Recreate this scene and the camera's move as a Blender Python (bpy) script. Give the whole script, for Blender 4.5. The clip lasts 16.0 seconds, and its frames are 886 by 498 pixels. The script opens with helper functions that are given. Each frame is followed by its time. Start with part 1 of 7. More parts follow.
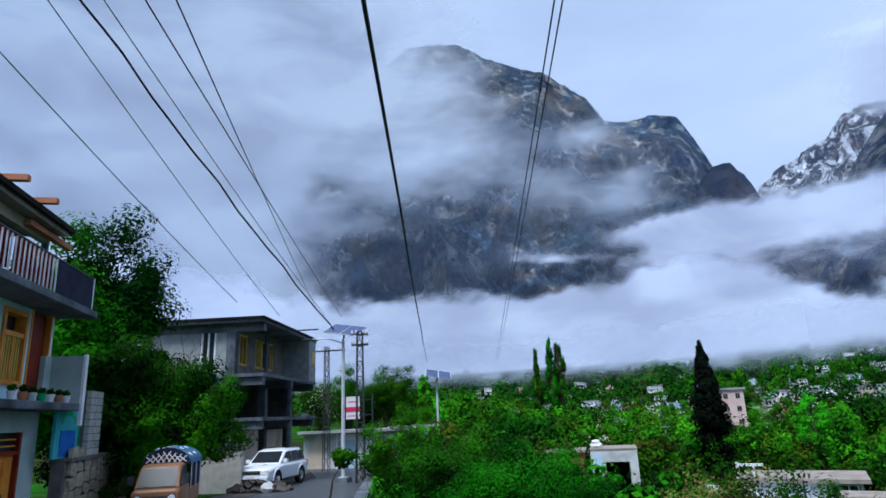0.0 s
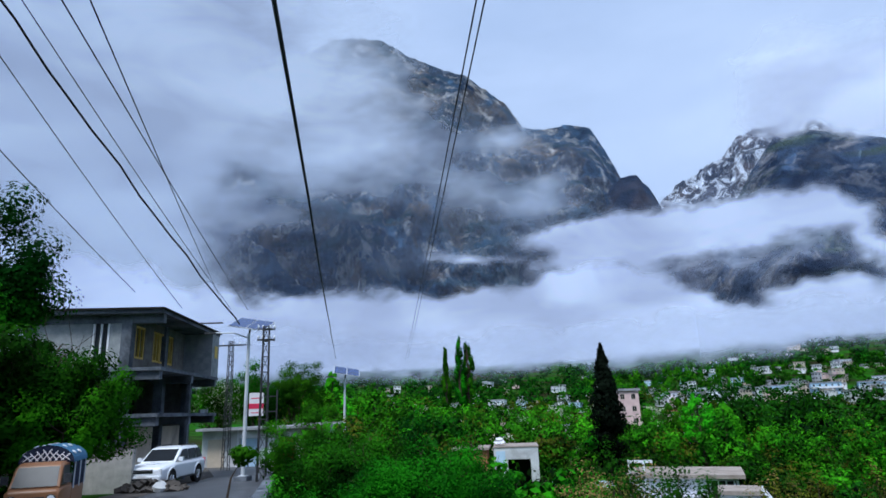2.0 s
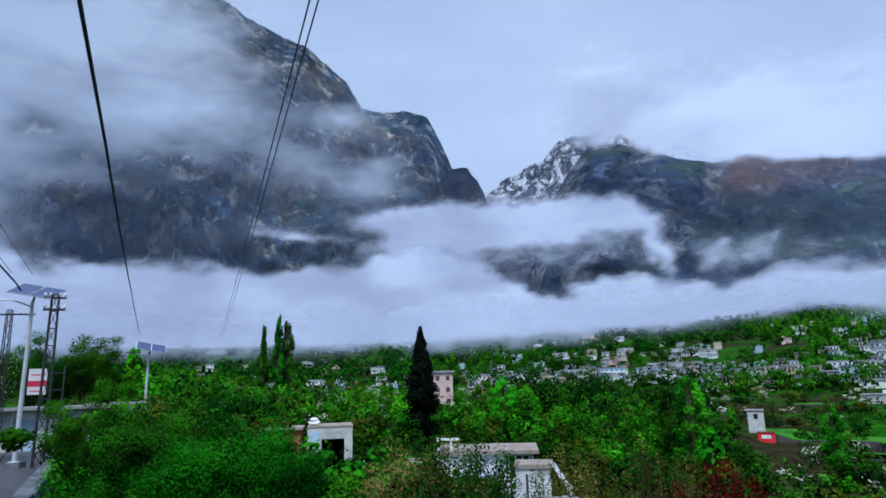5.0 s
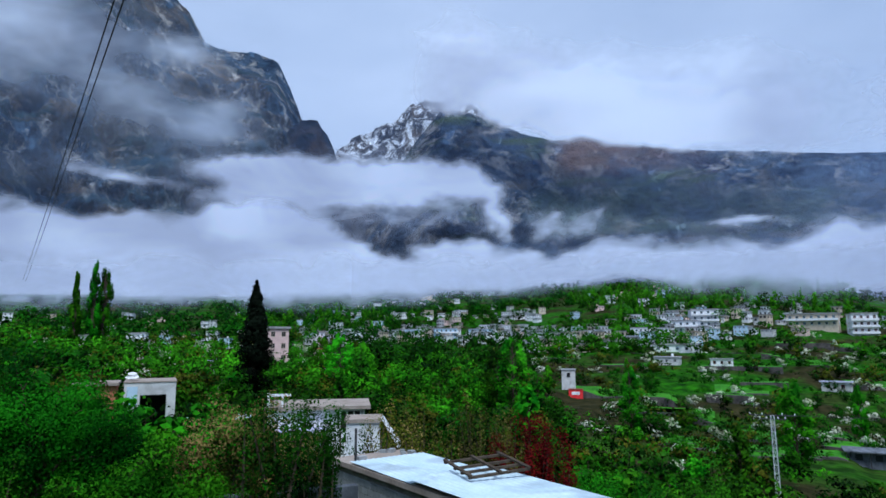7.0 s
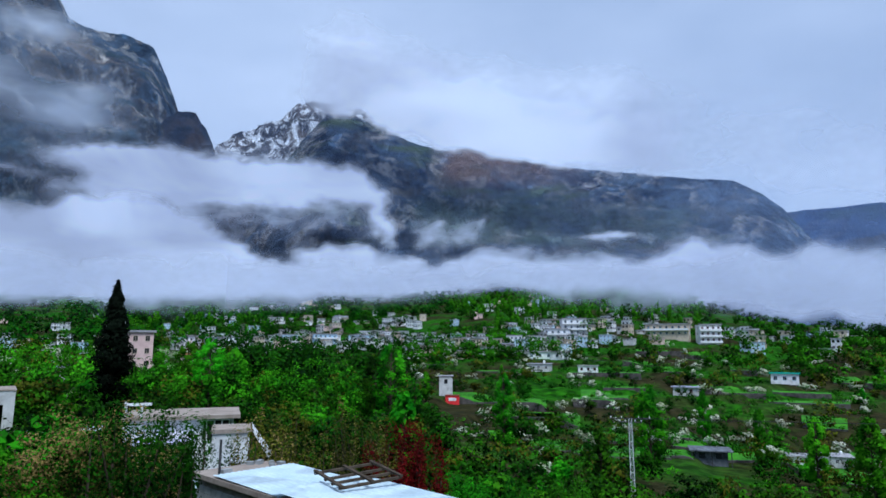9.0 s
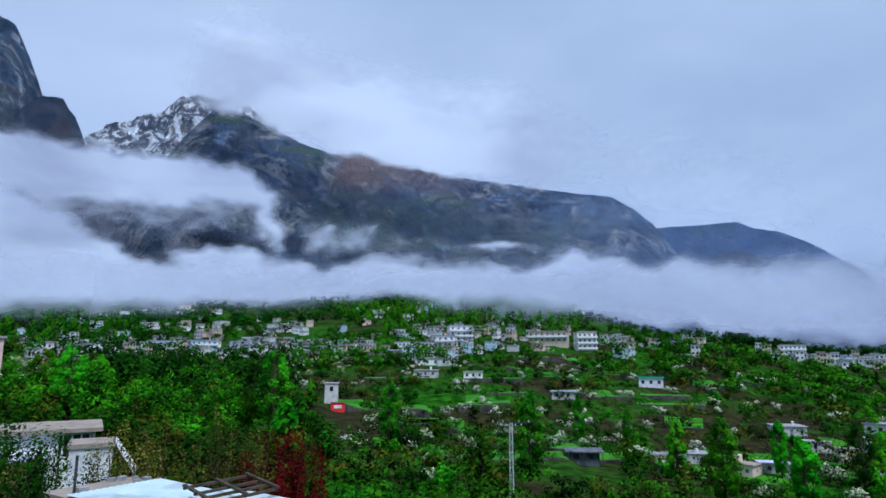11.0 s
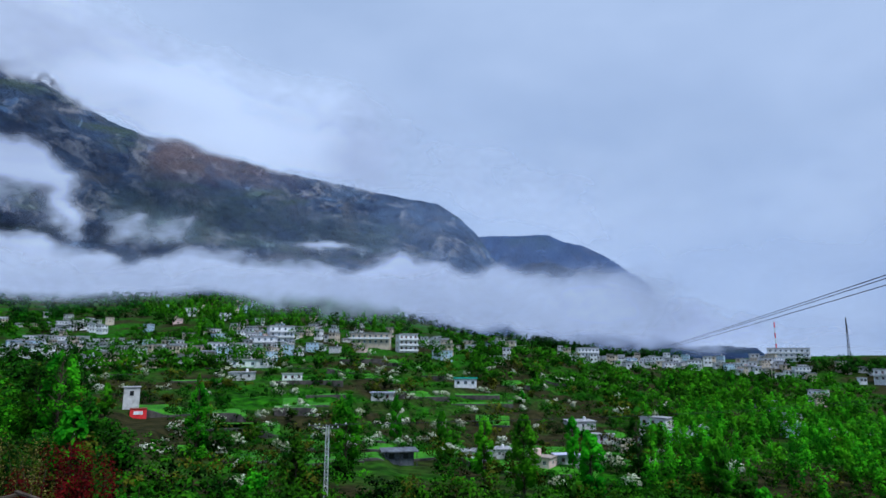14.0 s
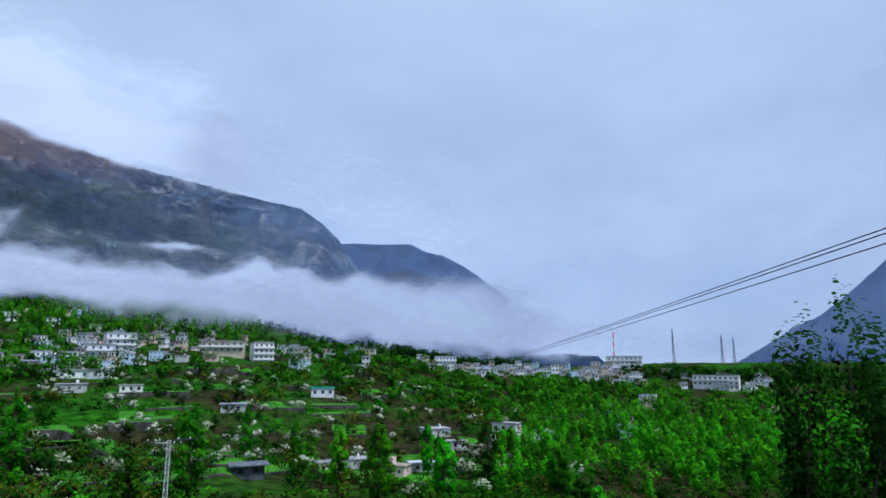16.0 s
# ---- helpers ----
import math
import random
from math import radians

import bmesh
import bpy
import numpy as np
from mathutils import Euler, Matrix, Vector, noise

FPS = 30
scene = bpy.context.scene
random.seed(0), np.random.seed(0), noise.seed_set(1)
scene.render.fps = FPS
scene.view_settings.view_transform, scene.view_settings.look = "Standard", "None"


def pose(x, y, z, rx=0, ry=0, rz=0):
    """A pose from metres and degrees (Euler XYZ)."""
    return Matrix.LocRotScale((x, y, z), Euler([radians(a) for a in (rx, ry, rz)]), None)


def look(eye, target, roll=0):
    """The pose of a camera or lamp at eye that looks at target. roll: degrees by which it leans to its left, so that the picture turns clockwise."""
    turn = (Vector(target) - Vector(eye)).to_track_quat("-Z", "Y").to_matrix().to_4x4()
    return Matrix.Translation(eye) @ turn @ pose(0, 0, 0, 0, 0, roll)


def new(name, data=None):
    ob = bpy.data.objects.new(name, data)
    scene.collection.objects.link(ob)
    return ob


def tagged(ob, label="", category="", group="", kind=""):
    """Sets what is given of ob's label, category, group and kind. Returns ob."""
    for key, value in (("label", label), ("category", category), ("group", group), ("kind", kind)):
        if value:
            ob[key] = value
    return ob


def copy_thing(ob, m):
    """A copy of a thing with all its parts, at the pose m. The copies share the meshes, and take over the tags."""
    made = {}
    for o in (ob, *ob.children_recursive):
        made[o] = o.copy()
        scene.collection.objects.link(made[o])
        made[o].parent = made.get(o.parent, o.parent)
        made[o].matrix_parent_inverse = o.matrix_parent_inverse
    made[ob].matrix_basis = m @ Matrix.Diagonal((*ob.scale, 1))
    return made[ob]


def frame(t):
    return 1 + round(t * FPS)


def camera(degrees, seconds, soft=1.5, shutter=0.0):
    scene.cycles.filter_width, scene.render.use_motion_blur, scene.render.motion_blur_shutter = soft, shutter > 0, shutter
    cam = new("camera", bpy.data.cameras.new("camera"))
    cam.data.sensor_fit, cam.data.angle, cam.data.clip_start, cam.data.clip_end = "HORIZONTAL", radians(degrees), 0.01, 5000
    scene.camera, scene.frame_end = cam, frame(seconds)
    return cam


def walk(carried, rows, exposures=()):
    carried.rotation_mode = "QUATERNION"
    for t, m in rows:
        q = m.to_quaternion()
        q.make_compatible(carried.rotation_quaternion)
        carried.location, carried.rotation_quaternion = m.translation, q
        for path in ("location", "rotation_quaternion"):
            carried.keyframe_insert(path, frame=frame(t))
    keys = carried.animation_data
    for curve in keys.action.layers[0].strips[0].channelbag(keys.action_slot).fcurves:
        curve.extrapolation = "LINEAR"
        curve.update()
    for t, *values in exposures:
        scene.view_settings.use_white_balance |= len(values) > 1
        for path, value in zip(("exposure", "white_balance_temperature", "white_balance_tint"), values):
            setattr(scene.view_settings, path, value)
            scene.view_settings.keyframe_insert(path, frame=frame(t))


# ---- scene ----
cam = camera(71.0, 16.0, soft=1.6)
ROWS = [
    (0.0, 0.0, 0.0, 5.5, 105.05, 2.4, 0.65),
    (0.5, 0.035, -0.039, 5.51, 104.57, 2.48, -1.14),
    (1.0, 0.072, -0.063, 5.518, 104.44, 2.24, -3.19),
    (1.5, 0.08, -0.056, 5.506, 104.39, 2.02, -5.25),
    (2.0, 0.078, -0.06, 5.496, 104.55, 1.98, -7.52),
    (2.5, 0.093, -0.018, 5.486, 104.02, 1.77, -9.65),
    (3.0, 0.103, -0.035, 5.502, 103.66, 1.83, -12.17),
    (5.5, 0.215, -0.052, 5.464, 101.7, 1.0, -26.96),
    (6.0, 0.241, -0.029, 5.464, 100.61, 0.2, -30.41),
    (6.5, 0.283, -0.049, 5.432, 99.83, -0.04, -34.28),
    (7.0, 0.295, -0.034, 5.42, 98.36, 0.33, -38.34),
    (7.5, 0.336, 0.017, 5.468, 97.6, 1.01, -40.99),
    (8.0, 0.403, 0.021, 5.465, 98.48, 0.87, -43.23),
    (8.5, 0.443, 0.025, 5.447, 98.71, 0.42, -46.2),
    (9.0, 0.471, -0.011, 5.453, 98.9, -0.08, -49.23),
    (11.5, 0.551, -0.121, 5.464, 99.55, -0.01, -61.57),
    (12.0, 0.524, -0.124, 5.537, 99.64, -0.26, -63.77),
    (12.5, 0.495, -0.138, 5.538, 99.76, -0.39, -66.5),
    (13.0, 0.46, -0.181, 5.499, 99.75, -0.14, -69.55),
    (13.5, 0.448, -0.274, 5.496, 99.88, -0.17, -72.08),
    (14.0, 0.428, -0.367, 5.51, 99.64, -0.15, -75.45),
    (14.5, 0.434, -0.399, 5.536, 99.64, -0.36, -78.49),
    (15.0, 0.467, -0.447, 5.572, 99.9, -0.32, -81.55),
    (15.5, 0.498, -0.493, 5.543, 100.14, 0.14, -84.65),
    (16.0, 0.502, -0.489, 5.563, 100.41, 0.05, -88.16),
]
walk(cam, [(t, pose(x, y, z, rx, ry, rz)) for t, x, y, z, rx, ry, rz in ROWS], exposures=[(0.0, 0.36, 5650, 8), (3.0, 0.28, 5620, 8), (6.0, 0.16, 5580, 8), (9.0, 0.18, 5600, 8), (13.0, 0.1, 5640, 8), (16.0, 0.24, 5760, 8)])
EYE = 5.5

# ---------------------------------------------------------------- world and light
world = bpy.data.worlds.new("overcast_sky")
scene.world = world
world.use_nodes = True
wn, wl = world.node_tree.nodes, world.node_tree.links
wn.clear()
w_out = wn.new("ShaderNodeOutputWorld")
w_bg = wn.new("ShaderNodeBackground")
w_sky = wn.new("ShaderNodeTexSky")
w_sky.sky_type, w_sky.sun_disc = "NISHITA", False
w_sky.sun_elevation, w_sky.sun_rotation = radians(61), radians(210)
w_co = wn.new("ShaderNodeTexCoord")
w_map = wn.new("ShaderNodeMapping")
w_map.inputs["Scale"].default_value = (1.0, 1.0, 2.6)
w_n1 = wn.new("ShaderNodeTexNoise")
w_n1.inputs["Scale"].default_value, w_n1.inputs["Detail"].default_value, w_n1.inputs["Roughness"].default_value = 1.7, 5, 0.5
w_rp = wn.new("ShaderNodeValToRGB")
w_rp.color_ramp.elements[0].position, w_rp.color_ramp.elements[0].color = 0.34, (3.75, 4.55, 6.15, 1)
w_rp.color_ramp.elements[1].position, w_rp.color_ramp.elements[1].color = 0.68, (5.1, 5.9, 7.5, 1)
w_mix = wn.new("ShaderNodeMix")
w_mix.data_type = "RGBA"
w_mix.inputs["Factor"].default_value = 0.93
wl.new(w_co.outputs["Generated"], w_map.inputs["Vector"])
wl.new(w_map.outputs["Vector"], w_n1.inputs["Vector"])
wl.new(w_n1.outputs["Fac"], w_rp.inputs["Fac"])
wl.new(w_sky.outputs["Color"], w_mix.inputs["A"])
wl.new(w_rp.outputs["Color"], w_mix.inputs["B"])
wl.new(w_mix.outputs["Result"], w_bg.inputs["Color"])
w_bg.inputs["Strength"].default_value = 0.104
wl.new(w_bg.outputs["Background"], w_out.inputs["Surface"])

sun_data = bpy.data.lights.new("sun", "SUN")
sun_data.energy, sun_data.angle, sun_data.color = 2.9, radians(16), (1.0, 0.97, 0.92)
sun = new("sun", sun_data)
sun.matrix_world = look((-34, -60, 125), (0, 0, 0))


# ---------------------------------------------------------------- materials
def material(name, c1, c2, scale=3.0, rough=0.8, bump=0.25, metal=0.0, fine=9.0, spread=0.0, dirt=None, coords="Object", spec=0.15, bump_scale=None, detail=5):
    """Two colours mixed by coarse and fine noise; spread varies pieces and islands, dirt adds stains."""
    m = bpy.data.materials.new(name)
    m.use_nodes = True
    n, l = m.node_tree.nodes, m.node_tree.links
    p = n["Principled BSDF"]
    p.inputs["Roughness"].default_value, p.inputs["Metallic"].default_value = rough, metal
    p.inputs["Specular IOR Level"].default_value = spec
    co = n.new("ShaderNodeTexCoord")
    a, b = n.new("ShaderNodeTexNoise"), n.new("ShaderNodeTexNoise")
    a.inputs["Scale"].default_value, a.inputs["Detail"].default_value = scale, detail
    b.inputs["Scale"].default_value, b.inputs["Detail"].default_value = scale * fine, 4
    for t in (a, b):
        l.new(co.outputs[coords], t.inputs["Vector"])
    add = n.new("ShaderNodeMath")
    add.operation = "MULTIPLY_ADD"
    add.inputs[1].default_value = 0.45
    l.new(b.outputs["Fac"], add.inputs[0])
    l.new(a.outputs["Fac"], add.inputs[2])
    r = n.new("ShaderNodeMapRange")
    r.inputs["From Min"].default_value, r.inputs["From Max"].default_value = 0.5, 0.95
    l.new(add.outputs[0], r.inputs["Value"])
    mix = n.new("ShaderNodeMix")
    mix.data_type = "RGBA"
    mix.inputs["A"].default_value, mix.inputs["B"].default_value = (*c1, 1), (*c2, 1)
    l.new(r.outputs["Result"], mix.inputs["Factor"])
    col = mix.outputs["Result"]
    if dirt:
        d = n.new("ShaderNodeTexNoise")
        d.inputs["Scale"].default_value, d.inputs["Detail"].default_value, d.inputs["Distortion"].default_value = scale * 0.6, 7, 0.8
        l.new(co.outputs[coords], d.inputs["Vector"])
        dr = n.new("ShaderNodeMapRange")
        dr.inputs["From Min"].default_value, dr.inputs["From Max"].default_value = 0.5, 0.7
        l.new(d.outputs["Fac"], dr.inputs["Value"])
        dm = n.new("ShaderNodeMix")
        dm.data_type = "RGBA"
        dm.inputs["B"].default_value = (*dirt, 1)
        l.new(dr.outputs["Result"], dm.inputs["Factor"])
        l.new(col, dm.inputs["A"])
        col = dm.outputs["Result"]
    if spread:
        ob, geo, hs, sm = n.new("ShaderNodeObjectInfo"), n.new("ShaderNodeNewGeometry"), n.new("ShaderNodeHueSaturation"), n.new("ShaderNodeMath")
        sm.operation = "ADD"
        l.new(ob.outputs["Random"], sm.inputs[0])
        l.new(geo.outputs["Random Per Island"], sm.inputs[1])
        vr = n.new("ShaderNodeMapRange")
        vr.inputs["From Max"].default_value = 2.0
        vr.inputs["To Min"].default_value, vr.inputs["To Max"].default_value = 1 - spread, 1 + spread
        l.new(sm.outputs[0], vr.inputs["Value"])
        l.new(vr.outputs["Result"], hs.inputs["Value"])
        hr = n.new("ShaderNodeMapRange")
        hr.inputs["To Min"].default_value, hr.inputs["To Max"].default_value = 0.5 - spread * 0.05, 0.5 + spread * 0.05
        l.new(ob.outputs["Random"], hr.inputs["Value"])
        l.new(hr.outputs["Result"], hs.inputs["Hue"])
        l.new(col, hs.inputs["Color"])
        col = hs.outputs["Color"]
    l.new(col, p.inputs["Base Color"])
    if bump:
        bp = n.new("ShaderNodeBump")
        bp.inputs["Strength"].default_value, bp.inputs["Distance"].default_value = bump, bump_scale or 0.02
        l.new(add.outputs[0], bp.inputs["Height"])
        l.new(bp.outputs["Normal"], p.inputs["Normal"])
    return m


def leaf_material(name, c1, c2, spread=0.5, through_light=0.18):
    m = bpy.data.materials.new(name)
    m.use_nodes = True
    n, l = m.node_tree.nodes, m.node_tree.links
    p, out = n["Principled BSDF"], n["Material Output"]
    p.inputs["Roughness"].default_value, p.inputs["Specular IOR Level"].default_value = 0.75, 0.04
    geo, ob = n.new("ShaderNodeNewGeometry"), n.new("ShaderNodeObjectInfo")
    co, ns = n.new("ShaderNodeTexCoord"), n.new("ShaderNodeTexNoise")
    ns.inputs["Scale"].default_value, ns.inputs["Detail"].default_value = 0.55, 3
    l.new(co.outputs["Object"], ns.inputs["Vector"])
    s, s2, nb = n.new("ShaderNodeMath"), n.new("ShaderNodeMath"), n.new("ShaderNodeTexNoise")
    s.operation = s2.operation = "MULTIPLY_ADD"
    s.inputs[1].default_value, s2.inputs[1].default_value = 0.16, 1.4
    nb.inputs["Scale"].default_value, nb.inputs["Detail"].default_value = 0.13, 2
    l.new(geo.outputs["Position"], nb.inputs["Vector"])
    l.new(geo.outputs["Random Per Island"], s.inputs[0])
    l.new(ns.outputs["Fac"], s.inputs[2])
    l.new(nb.outputs["Fac"], s2.inputs[0])
    l.new(s.outputs[0], s2.inputs[2])
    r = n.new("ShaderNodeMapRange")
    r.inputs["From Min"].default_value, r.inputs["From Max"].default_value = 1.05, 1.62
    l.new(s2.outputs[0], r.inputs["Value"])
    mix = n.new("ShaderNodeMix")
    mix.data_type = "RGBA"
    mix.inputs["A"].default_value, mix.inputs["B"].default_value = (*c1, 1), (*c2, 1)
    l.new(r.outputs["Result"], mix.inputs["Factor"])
    hs, vr, hr = n.new("ShaderNodeHueSaturation"), n.new("ShaderNodeMapRange"), n.new("ShaderNodeMapRange")
    vr.inputs["To Min"].default_value, vr.inputs["To Max"].default_value = 1 - spread, 1 + spread
    hr.inputs["To Min"].default_value, hr.inputs["To Max"].default_value = 0.5 - 0.05 * spread, 0.5 + 0.015 * spread
    l.new(ob.outputs["Random"], vr.inputs["Value"])
    l.new(ob.outputs["Random"], hr.inputs["Value"])
    l.new(vr.outputs["Result"], hs.inputs["Value"])
    l.new(hr.outputs["Result"], hs.inputs["Hue"])
    l.new(mix.outputs["Result"], hs.inputs["Color"])
    l.new(hs.outputs["Color"], p.inputs["Base Color"])
    # a crown is lit as the rounded mass that its leaves make together
    at, vt = n.new("ShaderNodeAttribute"), n.new("ShaderNodeVectorTransform")
    at.attribute_name = "crown_normal"
    vt.vector_type, vt.convert_from, vt.convert_to = "NORMAL", "OBJECT", "WORLD"
    l.new(at.outputs["Vector"], vt.inputs["Vector"])
    l.new(vt.outputs["Vector"], p.inputs["Normal"])
    tr, ms = n.new("ShaderNodeBsdfTranslucent"), n.new("ShaderNodeMixShader")
    l.new(hs.outputs["Color"], tr.inputs["Color"])
    ms.inputs["Fac"].default_value = through_light
    l.new(p.outputs["BSDF"], ms.inputs[1])
    l.new(tr.outputs["BSDF"], ms.inputs[2])
    l.new(ms.outputs["Shader"], out.inputs["Surface"])
    return m


# near-black first colours of the greens put shaded crown gaps into the leaves
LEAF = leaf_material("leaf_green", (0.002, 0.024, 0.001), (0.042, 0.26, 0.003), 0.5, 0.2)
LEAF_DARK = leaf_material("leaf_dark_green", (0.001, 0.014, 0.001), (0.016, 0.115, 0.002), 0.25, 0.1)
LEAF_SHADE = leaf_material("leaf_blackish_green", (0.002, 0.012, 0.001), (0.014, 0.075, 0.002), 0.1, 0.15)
LEAF_LIGHT = leaf_material("leaf_fresh_green", (0.008, 0.12, 0.002), (0.085, 0.52, 0.006), 0.3, 0.3)
LEAF_OLIVE = leaf_material("leaf_olive_brown", (0.012, 0.026, 0.002), (0.11, 0.13, 0.010), 0.4)
LEAF_RED = leaf_material("leaf_dark_red", (0.045, 0.002, 0.003), (0.22, 0.010, 0.012), 0.15)
LEAF_PINK = leaf_material("leaf_bronze_blossom", (0.03, 0.045, 0.006), (0.34, 0.24, 0.085), 0.2)
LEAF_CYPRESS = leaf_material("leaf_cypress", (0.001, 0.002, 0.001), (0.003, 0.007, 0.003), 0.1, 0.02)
BLOSSOM = leaf_material("blossom_white", (0.42, 0.46, 0.30), (0.75, 0.78, 0.68), 0.15)
BARK = material("bark", (0.035, 0.025, 0.018), (0.09, 0.07, 0.05), 4, 0.95, 0.6)
CONCRETE = material("raw_concrete", (0.065, 0.074, 0.088), (0.18, 0.20, 0.23), 0.8, 0.9, 0.3, dirt=(0.035, 0.04, 0.048))
BLOCKS = material("grey_block", (0.20, 0.22, 0.23), (0.34, 0.35, 0.35), 2.5, 0.95, 0.5, spread=0.25)
PLASTER = material("grey_white_plaster", (0.45, 0.46, 0.47), (0.62, 0.62, 0.61), 0.9, 0.9, 0.15, dirt=(0.30, 0.29, 0.28))
WHITE = material("white_wash", (0.68, 0.69, 0.73), (0.84, 0.85, 0.87), 1.3, 0.8, 0.1, dirt=(0.55, 0.55, 0.54))
BLUE_WALL = material("pale_blue_paint", (0.46, 0.68, 0.74), (0.54, 0.75, 0.79), 0.7, 0.75, 0.1, dirt=(0.38, 0.55, 0.58))
GREEN_GREY = material("green_grey_paint", (0.36, 0.46, 0.44), (0.46, 0.54, 0.52), 0.8, 0.8, 0.1, dirt=(0.24, 0.34, 0.30))
ORANGE = material("orange_varnished_wood", (0.55, 0.19, 0.02), (0.75, 0.32, 0.05), 3, 0.45, 0.2)
RED_WOOD = material("dark_red_wood", (0.13, 0.016, 0.008), (0.24, 0.035, 0.015), 3, 0.5, 0.2)
YELLOW = material("yellow_wood", (0.55, 0.36, 0.07), (0.70, 0.50, 0.14), 3, 0.6, 0.2)
STONE = material("rubble_stone", (0.22, 0.19, 0.15), (0.48, 0.41, 0.30), 2.2, 0.95, 0.6, spread=0.45)
STONE_PALE = material("pale_stone_block", (0.36, 0.35, 0.31), (0.52, 0.50, 0.45), 3, 0.95, 0.5, spread=0.25)
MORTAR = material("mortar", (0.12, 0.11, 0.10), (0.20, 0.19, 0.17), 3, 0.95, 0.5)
ASPHALT = material("wet_asphalt", (0.045, 0.047, 0.052), (0.085, 0.088, 0.095), 0.6, 0.42, 0.15, fine=30, dirt=(0.03, 0.03, 0.034), spec=0.5)
DIRT = material("damp_dirt", (0.045, 0.040, 0.036), (0.11, 0.095, 0.082), 0.7, 0.9, 0.5, fine=12)
TIN = material("pale_tin_sheet", (0.42, 0.55, 0.62), (0.60, 0.72, 0.78), 0.9, 0.45, 0.12, spec=0.4, dirt=(0.32, 0.40, 0.45))
MUD_ROOF = material("mud_roof", (0.22, 0.18, 0.15), (0.36, 0.31, 0.27), 1.1, 0.95, 0.4)
STEEL = material("dark_steel", (0.035, 0.037, 0.04), (0.085, 0.085, 0.09), 6, 0.6, 0.15, metal=0.4)
GALV = material("galvanised_pole", (0.52, 0.55, 0.58), (0.68, 0.70, 0.73), 2, 0.45, 0.05, metal=0.2)
CABLE = material("black_cable", (0.008, 0.008, 0.010), (0.02, 0.02, 0.022), 4, 0.6, 0.0)
PANEL = material("solar_cells", (0.015, 0.03, 0.10), (0.03, 0.06, 0.17), 4, 0.2, 0.0, spec=0.6)
# near-black: room shade put into the colour, also plain dark trim
DARK = material("room_shade_and_trim_black", (0.012, 0.011, 0.010), (0.03, 0.028, 0.026), 1.5, 0.95, 0.2)
GLASS = material("dark_window_glass", (0.010, 0.012, 0.015), (0.02, 0.024, 0.03), 0.5, 0.32, 0.0, spec=0.22)
RUBBER = material("tyre_rubber", (0.012, 0.012, 0.012), (0.028, 0.028, 0.028), 6, 0.85, 0.2)
CAR_WHITE = material("white_car_paint", (0.74, 0.76, 0.80), (0.80, 0.82, 0.85), 0.5, 0.22, 0.0, spec=0.6)
CAR_TAN = material("tan_orange_van_paint", (0.23, 0.10, 0.04), (0.30, 0.14, 0.06), 0.8, 0.4, 0.0, spec=0.4, dirt=(0.17, 0.085, 0.04))
CHROME = material("chrome", (0.55, 0.55, 0.56), (0.65, 0.65, 0.66), 3, 0.2, 0.0, metal=1.0)
LENS = material("lamp_lens", (0.62, 0.64, 0.66), (0.75, 0.76, 0.78), 4, 0.15, 0.0, spec=0.6)
CANOPY = material("painted_blue_canopy", (0.05, 0.12, 0.22), (0.10, 0.24, 0.38), 3, 0.5, 0.1)
CANVAS = material("dark_canvas", (0.010, 0.014, 0.035), (0.03, 0.035, 0.06), 2, 0.8, 0.3)
CLOTH_RED = material("dark_red_cloth", (0.10, 0.008, 0.012), (0.20, 0.02, 0.02), 2, 0.95, 0.3)
SIGN_WHITE = material("sign_white", (0.74, 0.72, 0.74), (0.82, 0.80, 0.82), 2, 0.5, 0.0)
SIGN_RED = material("sign_red", (0.62, 0.03, 0.09), (0.70, 0.05, 0.12), 2, 0.5, 0.0)
MURAL_TEAL = material("mural_teal", (0.05, 0.33, 0.36), (0.10, 0.45, 0.46), 2, 0.8, 0.1)
MURAL_BLUE = material("mural_blue", (0.02, 0.11, 0.42), (0.04, 0.17, 0.55), 2, 0.8, 0.1)
MURAL_GREEN = material("mural_green", (0.02, 0.30, 0.10), (0.05, 0.42, 0.16), 2, 0.8, 0.1)
TERRACOTTA = material("terracotta_brick", (0.36, 0.13, 0.07), (0.50, 0.22, 0.12), 1.6, 0.9, 0.3)
RED_PAINT = material("bright_red_paint", (0.60, 0.02, 0.03), (0.72, 0.05, 0.05), 1.2, 0.6, 0.05)
TURQUOISE = material("turquoise_roof_paint", (0.03, 0.34, 0.28), (0.06, 0.45, 0.36), 0.9, 0.6, 0.1)
PINK = material("pale_pink_wash", (0.60, 0.42, 0.40), (0.74, 0.56, 0.52), 0.9, 0.85, 0.1)
SKYBLUE = material("pale_sky_blue_wash", (0.36, 0.52, 0.66), (0.50, 0.64, 0.76), 0.9, 0.85, 0.1)
BEIGE = material("beige_wash", (0.50, 0.42, 0.32), (0.64, 0.55, 0.44), 0.9, 0.85, 0.1, dirt=(0.36, 0.31, 0.25))
GREY_ROOF = material("flat_grey_roof", (0.22, 0.22, 0.24), (0.38, 0.38, 0.40), 0.4, 0.9, 0.2)
PURPLE_TIN = material("lavender_tin", (0.42, 0.42, 0.58), (0.55, 0.55, 0.70), 0.6, 0.5, 0.1)


